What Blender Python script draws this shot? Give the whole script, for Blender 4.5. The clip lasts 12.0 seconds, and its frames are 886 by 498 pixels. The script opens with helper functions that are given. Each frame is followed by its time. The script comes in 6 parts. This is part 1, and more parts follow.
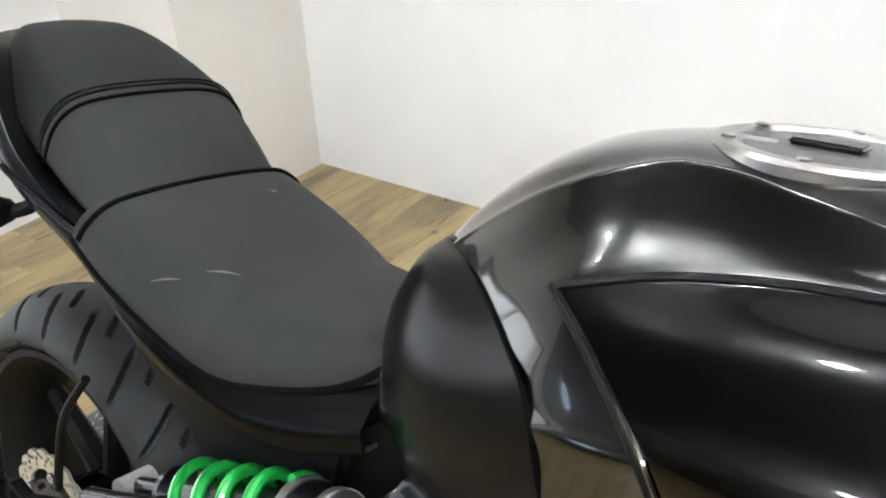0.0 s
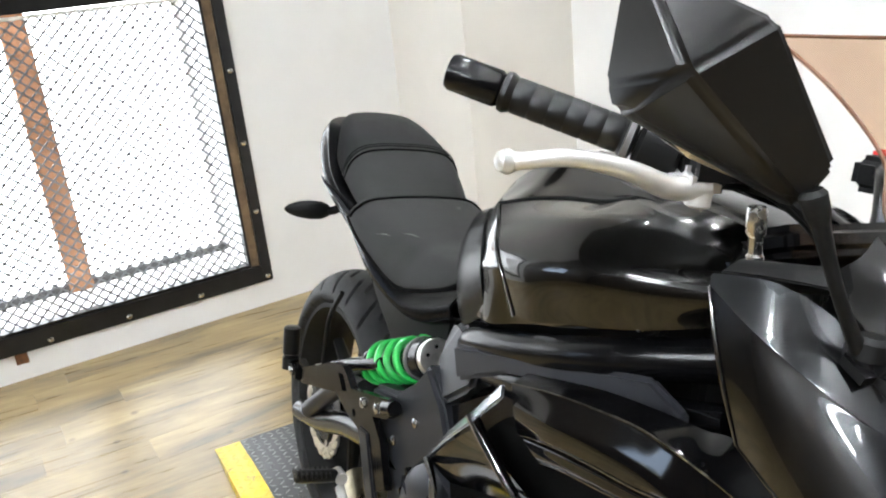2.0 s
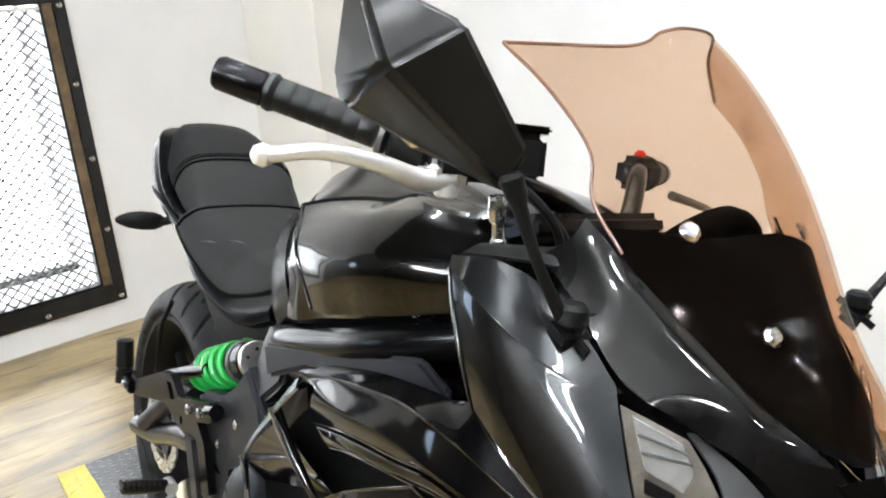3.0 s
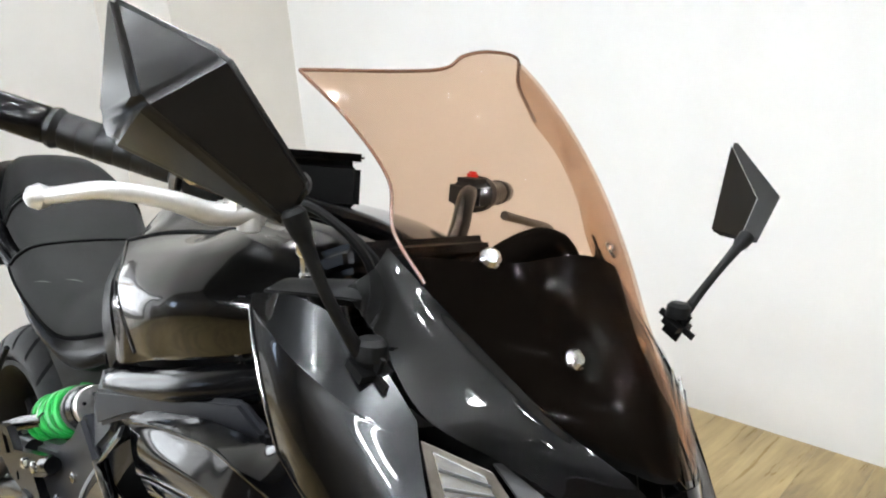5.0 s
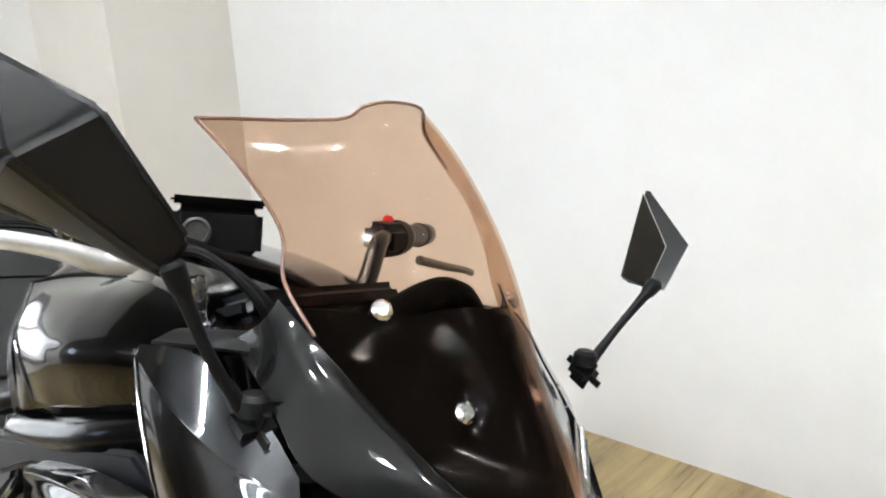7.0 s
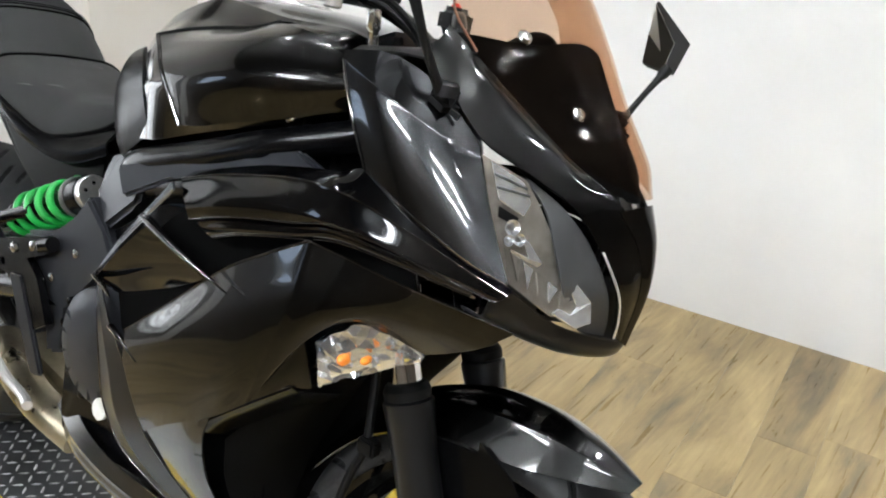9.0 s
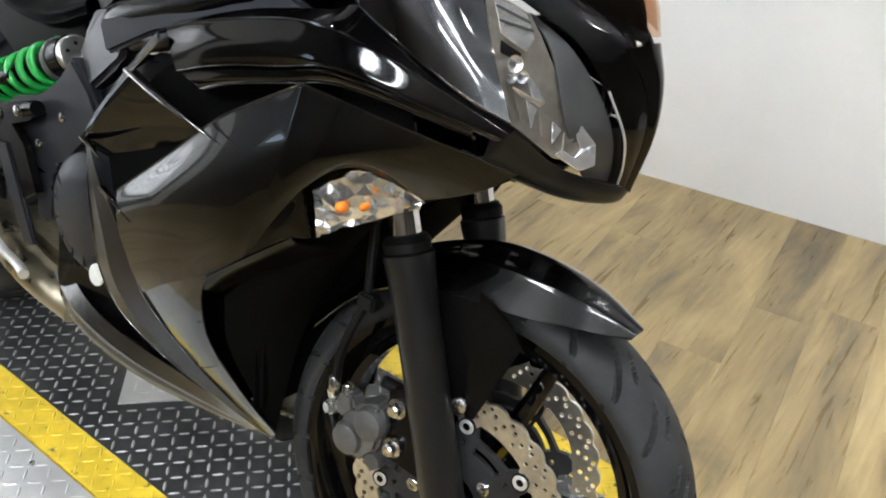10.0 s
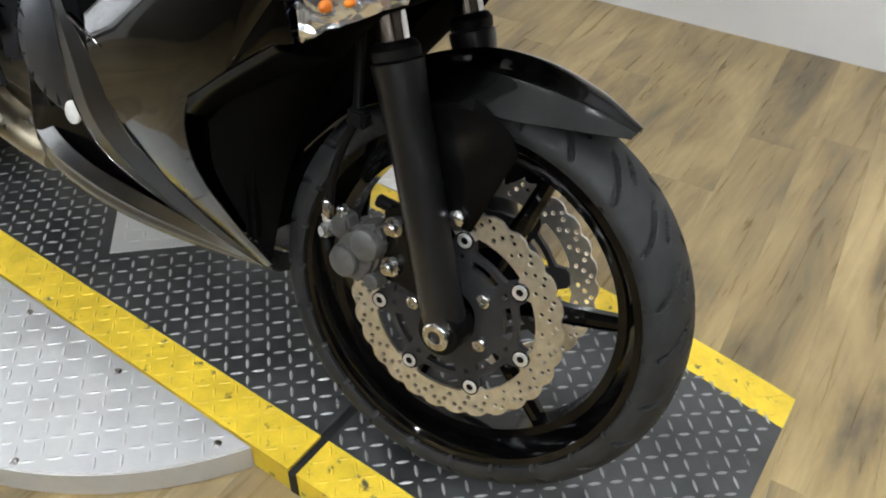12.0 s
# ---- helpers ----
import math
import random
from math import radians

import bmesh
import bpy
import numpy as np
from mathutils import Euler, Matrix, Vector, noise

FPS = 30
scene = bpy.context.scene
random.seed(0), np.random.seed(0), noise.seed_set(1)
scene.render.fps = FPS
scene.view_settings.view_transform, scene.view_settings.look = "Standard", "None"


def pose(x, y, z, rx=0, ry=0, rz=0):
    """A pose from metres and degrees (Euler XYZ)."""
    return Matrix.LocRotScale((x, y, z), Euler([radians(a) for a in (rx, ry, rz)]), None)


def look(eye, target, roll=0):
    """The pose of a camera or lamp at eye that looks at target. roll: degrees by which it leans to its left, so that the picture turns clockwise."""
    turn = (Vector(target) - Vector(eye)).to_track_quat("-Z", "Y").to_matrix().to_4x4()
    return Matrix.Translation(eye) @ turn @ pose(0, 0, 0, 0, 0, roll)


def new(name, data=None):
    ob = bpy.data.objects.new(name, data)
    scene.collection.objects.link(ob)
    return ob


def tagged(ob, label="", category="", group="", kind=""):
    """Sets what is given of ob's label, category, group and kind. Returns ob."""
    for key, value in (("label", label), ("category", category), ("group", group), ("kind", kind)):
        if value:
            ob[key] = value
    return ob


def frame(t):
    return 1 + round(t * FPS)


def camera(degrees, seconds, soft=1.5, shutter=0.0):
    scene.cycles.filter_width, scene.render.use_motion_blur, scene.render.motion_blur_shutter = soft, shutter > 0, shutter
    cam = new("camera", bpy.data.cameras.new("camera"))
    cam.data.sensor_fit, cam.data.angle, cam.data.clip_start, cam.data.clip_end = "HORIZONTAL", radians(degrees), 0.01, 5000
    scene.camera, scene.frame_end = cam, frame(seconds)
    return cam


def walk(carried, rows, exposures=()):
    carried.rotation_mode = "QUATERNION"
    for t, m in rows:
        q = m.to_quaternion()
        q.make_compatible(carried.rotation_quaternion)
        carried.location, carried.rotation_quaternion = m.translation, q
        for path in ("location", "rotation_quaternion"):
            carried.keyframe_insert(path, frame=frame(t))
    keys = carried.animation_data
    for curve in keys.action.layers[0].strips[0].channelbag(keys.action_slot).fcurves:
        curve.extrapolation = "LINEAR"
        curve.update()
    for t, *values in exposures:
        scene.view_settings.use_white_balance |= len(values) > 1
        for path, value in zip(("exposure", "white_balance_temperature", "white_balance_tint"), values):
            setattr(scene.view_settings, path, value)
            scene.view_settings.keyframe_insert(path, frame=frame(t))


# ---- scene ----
cam = camera(57.0, 12.0, soft=2.0)
PATH = [
    (0, (0.25, -0.235, 1.253), (-0.856, 1.062, 0.206), -2.7),
    (0.2, (0.267, -0.248, 1.264), (-0.96, 0.971, 0.259), -4.7),
    (0.5, (0.32, -0.297, 1.281), (-1.046, 0.855, 0.383), -7.3),
    (1, (0.486, -0.42, 1.333), (-1.005, 0.701, 0.611), -6.9),
    (1.5, (0.708, -0.443, 1.329), (-0.939, 0.5, 0.699), -6.6),
    (2, (0.931, -0.414, 1.314), (-0.766, 0.387, 0.622), -5.9),
    (2.5, (1.026, -0.372, 1.301), (-0.608, 0.569, 0.634), -5.7),
    (3, (1.036, -0.351, 1.296), (-0.529, 0.699, 0.627), -4.1),
    (3.5, (1.042, -0.335, 1.295), (-0.462, 0.804, 0.631), -3.5),
    (3.7, (1.043, -0.326, 1.294), (-0.445, 0.83, 0.623), -3.8),
    (5.3, (1.072, -0.257, 1.299), (-0.331, 1.019, 0.665), -4.4),
    (5.5, (1.074, -0.246, 1.304), (-0.323, 1.045, 0.684), -4.3),
    (6, (1.077, -0.221, 1.311), (-0.327, 1.073, 0.715), -3.8),
    (6.5, (1.081, -0.204, 1.308), (-0.316, 1.1, 0.719), -3.2),
    (6.7, (1.088, -0.204, 1.31), (-0.299, 1.114, 0.728), -3.1),
    (8.3, (1.12, -0.562, 1.286), (-0.003, 0.937, 0.585), 1.7),
    (8.5, (1.119, -0.588, 1.273), (0.019, 0.911, 0.536), 2.6),
    (9, (1.112, -0.622, 1.241), (0.039, 0.837, 0.391), 3.3),
    (9.5, (1.106, -0.624, 1.215), (0.074, 0.791, 0.249), 3.3),
    (10, (1.113, -0.628, 1.18), (0.133, 0.748, 0.108), 3.1),
    (10.5, (1.121, -0.642, 1.139), (0.216, 0.687, -0.051), 3.4),
    (11, (1.125, -0.647, 1.106), (0.289, 0.632, -0.185), 3.8),
    (11.5, (1.134, -0.66, 1.077), (0.346, 0.59, -0.271), 3.7),
    (12, (1.119, -0.651, 1.106), (0.286, 0.597, -0.218), 1.7),
]
EXPOSURES = [(0.0, 1.46), (1.5, 1.5), (3.0, 1.52), (5.5, 1.36), (9.0, 1.22), (11.0, 0.82), (12.0, 0.74)]
walk(cam, [(t, look(eye, target, roll)) for t, eye, target, roll in PATH], EXPOSURES)

# ---- light ----
ROOM = radians(5.0)                      # the room is turned a little against the motorcycle
CORNER = Vector((-1.9, 1.606, 0.0))
FLOOR = -0.06                            # the runway's top is at zero
CEIL = 3.0
U = Vector((math.cos(ROOM), math.sin(ROOM), 0))
V = Vector((math.sin(ROOM), -math.cos(ROOM), 0))


def room(u, v, z=0.0):
    """A place in the room: u along the long wall, v away from it."""
    return CORNER + U * u + V * v + Vector((0, 0, z))


ROOM_M = Matrix.Translation(CORNER) @ Matrix(((U.x, V.x, 0, 0), (U.y, V.y, 0, 0), (0, 0, 1, 0), (0, 0, 0, 1)))
# ROOM_M mirrors v, so meshes in room coordinates are flipped by flip_faces where needed

world = bpy.data.worlds.new("world")
scene.world = world
world.use_nodes = True
sky = world.node_tree.nodes.new("ShaderNodeTexSky")
sky.sky_type = "NISHITA"
sky.sun_disc = False
sky.sun_elevation, sky.sun_rotation = radians(35), radians(120)
bg = world.node_tree.nodes["Background"]
bg.inputs["Strength"].default_value = 0.1
world.node_tree.links.new(sky.outputs[0], bg.inputs["Color"])

# ---- materials ----


def material(name, color, rough=0.5, metal=0.0, vary=0.0, scale=8.0, bump=0.0, bump_scale=60.0, coat=0.0, coat_rough=0.05, spec=0.5, rough_vary=0.0):
    """A Principled material with colour variation at two scales and fine relief, in object space metres."""
    m = bpy.data.materials.new(name)
    m.use_nodes = True
    nt = m.node_tree
    b = nt.nodes["Principled BSDF"]
    b.inputs["Base Color"].default_value = (*color, 1)
    b.inputs["Roughness"].default_value = rough
    b.inputs["Metallic"].default_value = metal
    b.inputs["Specular IOR Level"].default_value = spec
    b.inputs["Coat Weight"].default_value = coat
    b.inputs["Coat Roughness"].default_value = coat_rough
    co = nt.nodes.new("ShaderNodeTexCoord")
    if vary or rough_vary:
        n1 = nt.nodes.new("ShaderNodeTexNoise")
        n1.inputs["Scale"].default_value = scale
        n1.inputs["Detail"].default_value = 8
        n1.inputs["Roughness"].default_value = 0.65
        nt.links.new(co.outputs["Object"], n1.inputs["Vector"])
    if vary:
        r = nt.nodes.new("ShaderNodeValToRGB")
        lo = [c * (1 - vary) for c in color]
        hi = [min(1, c * (1 + vary)) for c in color]
        r.color_ramp.elements[0].position, r.color_ramp.elements[1].position = 0.3, 0.7
        r.color_ramp.elements[0].color, r.color_ramp.elements[1].color = (*lo, 1), (*hi, 1)
        nt.links.new(n1.outputs["Fac"], r.inputs["Fac"])
        nt.links.new(r.outputs["Color"], b.inputs["Base Color"])
    if rough_vary:
        mr = nt.nodes.new("ShaderNodeMapRange")
        mr.inputs["From Min"].default_value, mr.inputs["From Max"].default_value = 0.35, 0.65
        mr.inputs["To Min"].default_value, mr.inputs["To Max"].default_value = max(0.02, rough - rough_vary), min(1, rough + rough_vary)
        nt.links.new(n1.outputs["Fac"], mr.inputs["Value"])
        nt.links.new(mr.outputs["Result"], b.inputs["Roughness"])
    if bump:
        n2 = nt.nodes.new("ShaderNodeTexNoise")
        n2.inputs["Scale"].default_value = bump_scale
        n2.inputs["Detail"].default_value = 4
        nt.links.new(co.outputs["Object"], n2.inputs["Vector"])
        bp = nt.nodes.new("ShaderNodeBump")
        bp.inputs["Strength"].default_value = bump
        bp.inputs["Distance"].default_value = 0.002
        nt.links.new(n2.outputs["Fac"], bp.inputs["Height"])
        nt.links.new(bp.outputs["Normal"], b.inputs["Normal"])
    return m


def glow(name, color, strength):
    m = bpy.data.materials.new(name)
    m.use_nodes = True
    nt = m.node_tree
    nt.nodes.remove(nt.nodes["Principled BSDF"])
    e = nt.nodes.new("ShaderNodeEmission")
    e.inputs["Color"].default_value = (*color, 1)
    e.inputs["Strength"].default_value = strength
    nt.links.new(e.outputs[0], nt.nodes["Material Output"].inputs["Surface"])
    return m


def clear(name, tint, ior=1.5, rough=0.02):
    """Thin tinted plastic or glass: straight through, with a gloss on it."""
    m = bpy.data.materials.new(name)
    m.use_nodes = True
    nt = m.node_tree
    nt.nodes.remove(nt.nodes["Principled BSDF"])
    t = nt.nodes.new("ShaderNodeBsdfTransparent")
    t.inputs["Color"].default_value = (*tint, 1)
    g = nt.nodes.new("ShaderNodeBsdfGlossy")
    g.inputs["Roughness"].default_value = rough
    lw = nt.nodes.new("ShaderNodeLayerWeight")
    lw.inputs["Blend"].default_value = 0.5
    pw = nt.nodes.new("ShaderNodeMath")
    pw.operation = "POWER"
    pw.inputs[1].default_value = 4.0
    nt.links.new(lw.outputs["Facing"], pw.inputs[0])
    f = nt.nodes.new("ShaderNodeMath")
    f.operation = "MULTIPLY_ADD"
    f.inputs[1].default_value, f.inputs[2].default_value = 0.3, 0.0022
    nt.links.new(pw.outputs[0], f.inputs[0])
    mix = nt.nodes.new("ShaderNodeMixShader")
    nt.links.new(f.outputs[0], mix.inputs[0])
    nt.links.new(t.outputs[0], mix.inputs[1])
    nt.links.new(g.outputs[0], mix.inputs[2])
    nt.links.new(mix.outputs[0], nt.nodes["Material Output"].inputs["Surface"])
    return m


def paint_metallic(name, color, flake, spread=0.28, ior=1.3):
    """Metallic black paint: fine bright flakes under a clear coat."""
    m = material(name, color, rough=spread, metal=1.0, coat=1.0, coat_rough=0.03)
    m.node_tree.nodes["Principled BSDF"].inputs["Coat IOR"].default_value = ior
    nt = m.node_tree
    b = nt.nodes["Principled BSDF"]
    co = nt.nodes.new("ShaderNodeTexCoord")
    v = nt.nodes.new("ShaderNodeTexVoronoi")
    v.inputs["Scale"].default_value = 1900
    nt.links.new(co.outputs["Object"], v.inputs["Vector"])
    r = nt.nodes.new("ShaderNodeValToRGB")
    r.color_ramp.elements[0].position, r.color_ramp.elements[1].position = 0.1, 0.95
    r.color_ramp.elements[0].color, r.color_ramp.elements[1].color = (*color, 1), (*flake, 1)
    nt.links.new(v.outputs["Color"], r.inputs["Fac"])
    n = nt.nodes.new("ShaderNodeTexNoise")
    n.inputs["Scale"].default_value = 9
    n.inputs["Detail"].default_value = 6
    nt.links.new(co.outputs["Object"], n.inputs["Vector"])
    mr = nt.nodes.new("ShaderNodeMapRange")
    mr.inputs["To Min"].default_value, mr.inputs["To Max"].default_value = 0.015, 0.07
    nt.links.new(n.outputs["Fac"], mr.inputs["Value"])
    nt.links.new(mr.outputs["Result"], b.inputs["Coat Roughness"])
    nt.links.new(r.outputs["Color"], b.inputs["Base Color"])
    return m


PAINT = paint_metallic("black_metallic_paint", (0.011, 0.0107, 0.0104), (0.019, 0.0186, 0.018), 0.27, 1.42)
# Lighter copies of the same black paint: sheen put into tank and upper fairing.
TANK_SHEEN_PAINT = paint_metallic("black_metallic_paint_tank_sheen", (0.044, 0.0432, 0.042), (0.073, 0.0715, 0.0695), 0.25, 1.42)
SHEEN_PAINT = paint_metallic("black_metallic_paint_side_sheen", (0.02, 0.0203, 0.021), (0.036, 0.0364, 0.0375), 0.27, 1.5)
# Light metal on the fairing's leading edge stands in for the window's reflection.
EDGE_GLINT = material("fairing_edge_daylight_glint", (0.3, 0.31, 0.33), rough=0.2, metal=1.0, vary=0.3, scale=30)
# Lighter metal that puts edge highlights into black panel rims and vent fins.
RIM_GLINT = material("panel_edge_glint", (0.2, 0.196, 0.192), rough=0.14, metal=1.0, vary=0.5, scale=70)
FORK = material("satin_black_fork_paint", (0.007, 0.007, 0.0074), rough=0.28, vary=0.2, scale=20, bump=0.03, bump_scale=400, spec=0.6)
GLOSS = material("gloss_black_plastic", (0.0012, 0.0012, 0.0014), rough=0.07, vary=0.2, rough_vary=0.03, spec=0.4)
SATIN = material("satin_black_metal", (0.0024, 0.0024, 0.0027), rough=0.22, vary=0.25, scale=20, bump=0.04, bump_scale=400, spec=0.2)
FRAMEGREY = material("dark_grey_satin_frame_paint", (0.027, 0.028, 0.033), rough=0.4, metal=0.5, vary=0.2, scale=12, bump=0.06, bump_scale=500)
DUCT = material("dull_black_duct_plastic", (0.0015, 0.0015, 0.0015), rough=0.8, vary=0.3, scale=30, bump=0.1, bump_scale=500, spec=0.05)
COWL = material("satin_black_cowl_plastic", (0.0022, 0.0022, 0.0024), rough=0.26, vary=0.2, scale=14, spec=0.12)
SCREEN_EDGE = material("brown_acrylic_edge", (0.16, 0.075, 0.045), rough=0.25, vary=0.2, scale=30)
BAND = material("dark_satin_trim_paint", (0.03, 0.0305, 0.034), rough=0.28, metal=0.85, vary=0.15, scale=12, spec=0.4)
BELLY = material("grey_metallic_satin_paint", (0.17, 0.168, 0.165), rough=0.25, metal=0.95, vary=0.12, scale=9, bump=0.03, bump_scale=500)
MATTE = material("matt_black_plastic", (0.0035, 0.0035, 0.0035), rough=0.55, vary=0.3, scale=30, bump=0.15, bump_scale=700, spec=0.14)
# The black shell's base leans brown to carry a warm reflection.
MIRROR_SHELL = material("satin_brown_tinted_mirror_shell", (0.0052, 0.0046, 0.0041), rough=0.32, vary=0.2, scale=25, bump=0.05, bump_scale=900, spec=0.3)
VINYL = material("grained_black_seat_vinyl", (0.021, 0.0207, 0.0203), rough=0.6, vary=0.25, scale=7, bump=0.22, bump_scale=900, rough_vary=0.08, spec=0.12)
VINYL_TOP = material("smooth_black_seat_vinyl", (0.009, 0.009, 0.0093), rough=0.55, vary=0.25, scale=6, bump=0.18, bump_scale=1100, rough_vary=0.06, spec=0.12)
RUBBER = material("tyre_rubber", (0.02, 0.02, 0.0205), rough=0.62, vary=0.35, scale=18, bump=0.2, bump_scale=350, spec=0.25)
GRIP = material("grip_rubber", (0.0032, 0.0032, 0.0032), rough=0.36, vary=0.25, scale=40, bump=0.2, bump_scale=900, spec=0.3)
STEEL = material("bright_steel", (0.62, 0.61, 0.59), rough=0.24, metal=1.0, vary=0.12, scale=60, rough_vary=0.08)
DISC_STEEL = material("brushed_brake_disc_steel", (0.8, 0.785, 0.755), rough=0.34, metal=1.0, vary=0.15, scale=90, bump=0.08, bump_scale=600)
ALU = material("silver_aluminium", (0.66, 0.645, 0.62), rough=0.34, metal=0.6, vary=0.1, scale=50, bump=0.05, bump_scale=700)
CAP_STEEL = material("brushed_cap_steel", (0.36, 0.34, 0.325), rough=0.3, metal=0.9, vary=0.15, scale=60)
CALIPER = material("grey_caliper_paint", (0.1, 0.097, 0.094), rough=0.42, metal=0.4, vary=0.25, scale=60, bump=0.25, bump_scale=500)
GREEN = material("gloss_green_spring_paint", (0.01, 0.3, 0.045), rough=0.3, vary=0.12, scale=40, coat=0.5)
EXHAUST = material("tarnished_exhaust_steel", (0.42, 0.37, 0.27), rough=0.35, metal=1.0, vary=0.35, scale=14, rough_vary=0.12)
TUBE_CHROME = material("hard_chrome_tube", (0.7, 0.69, 0.68), rough=0.07, metal=1.0, vary=0.05, scale=60)
STICKER = material("brown_printed_sticker", (0.16, 0.07, 0.03), rough=0.45, vary=0.4, scale=60)
CHROME = material("headlight_reflector_chrome", (0.76, 0.76, 0.77), rough=0.15, metal=0.92, vary=0.1, scale=60)
LAMP_SILVER = material("bright_lamp_silver", (0.78, 0.775, 0.765), rough=0.2, metal=0.8, vary=0.15, scale=60, bump=0.6, bump_scale=110)
LAMP_TAN = material("tan_grey_reflector_wall", (0.36, 0.325, 0.28), rough=0.28, metal=0.7, vary=0.3, scale=40, bump=0.5, bump_scale=90)
LAMP_GREY = material("grey_lamp_bucket", (0.055, 0.055, 0.055), rough=0.35, vary=0.2, scale=30)
SCUFF = material("scuffed_vinyl", (0.09, 0.09, 0.085), rough=0.7, vary=0.4, scale=200)
AMBER = material("amber_bulb", (0.9, 0.25, 0.03), rough=0.25, vary=0.1, scale=60)
RED = material("red_switch_plastic", (0.6, 0.02, 0.015), rough=0.35, vary=0.1, scale=60)
WHITE_REFLECTOR = material("white_reflective_plastic", (0.75, 0.74, 0.7), rough=0.3, vary=0.08, scale=80)
SMOKE = clear("smoked_screen_plastic", (0.87, 0.745, 0.645), rough=0.055)
LENS = clear("clear_lamp_lens", (0.95, 0.95, 0.95))
MIRROR_GLASS = material("mirror_glass", (0.9, 0.9, 0.9), rough=0.01, metal=1.0, vary=0.02, scale=5)

WALL = material("warm_white_wall_paint", (0.83, 0.82, 0.805), rough=0.7, vary=0.04, scale=1.6, bump=0.08, bump_scale=250)
WALL_FAR = material("brown_wood_panel_wall", (0.070, 0.054, 0.039), rough=0.6, vary=0.35, scale=1.5, bump=0.1, bump_scale=80)
LAMP_WHITE = material("white_lamp_enamel", (0.75, 0.74, 0.72), rough=0.4, vary=0.05, scale=20)
# White wall paint darkened and warmed: the pillar's shading put into its colour.
WALL_SHADED = material("warm_shaded_wall_paint", (0.79, 0.755, 0.7), rough=0.7, vary=0.04, scale=1.6, bump=0.08, bump_scale=250)
CEILING = material("dark_ceiling_paint", (0.045, 0.043, 0.042), rough=0.8, vary=0.06, scale=2.0, bump=0.1, bump_scale=120)
# Strands lightened to grey: the window's glare over them put into their colour.
MESH_STEEL = material("mesh_steel_greyed_by_glare", (0.24, 0.25, 0.265), rough=0.5, metal=0.4, vary=0.2, scale=20)
FRAME_STEEL = material("blackened_steel_frame", (0.012, 0.012, 0.013), rough=0.4, metal=0.3, vary=0.4, scale=14, bump=0.1, bump_scale=200)
STAINED = material("stained_timber_edge", (0.13, 0.085, 0.045), rough=0.6, vary=0.55, scale=11, bump=0.3, bump_scale=60)
MULLION = material("red_brown_timber", (0.42, 0.2, 0.1), rough=0.55, vary=0.25, scale=10, bump=0.1, bump_scale=90)
TREAD_DARK = material("worn_black_plate_paint", (0.05, 0.0503, 0.051), rough=0.42, metal=0.35, vary=0.45, scale=7, bump=0.12, bump_scale=240, rough_vary=0.12)
TREAD_DARK_BAR = material("worn_black_tread_bars", (0.33, 0.328, 0.325), rough=0.36, metal=0.6, vary=0.5, scale=9, rough_vary=0.1)
TREAD_SILVER = material("bare_aluminium_tread", (0.64, 0.637, 0.63), rough=0.5, metal=0.6, vary=0.14, scale=6, bump=0.08, bump_scale=300, rough_vary=0.1)
YELLOW = material("scuffed_yellow_line_paint", (0.74, 0.52, 0.035), rough=0.45, vary=0.26, scale=10, bump=0.1, bump_scale=260, rough_vary=0.1)


def chipped(m, under, scale, low, high):
    """Wears the paint through to what lies under it, in small scattered chips."""
    nt = m.node_tree
    b = nt.nodes["Principled BSDF"]
    was = b.inputs["Base Color"].links[0].from_socket
    co = nt.nodes.new("ShaderNodeTexCoord")
    n = nt.nodes.new("ShaderNodeTexNoise")
    n.inputs["Scale"].default_value, n.inputs["Detail"].default_value, n.inputs["Roughness"].default_value = scale, 6, 0.7
    nt.links.new(co.outputs["Object"], n.inputs["Vector"])
    r = nt.nodes.new("ShaderNodeMapRange")
    r.inputs["From Min"].default_value, r.inputs["From Max"].default_value = low, high
    nt.links.new(n.outputs["Fac"], r.inputs["Value"])
    mix = nt.nodes.new("ShaderNodeMix")
    mix.data_type = "RGBA"
    nt.links.new(r.outputs["Result"], mix.inputs["Factor"])
    nt.links.new(was, mix.inputs["A"])
    mix.inputs["B"].default_value = (*under, 1)
    nt.links.new(mix.outputs["Result"], b.inputs["Base Color"])


chipped(YELLOW, (0.09, 0.075, 0.04), 34, 0.595, 0.66)
SLOT = material("black_rubber_gap", (0.006, 0.006, 0.006), rough=0.6, vary=0.3, scale=30)


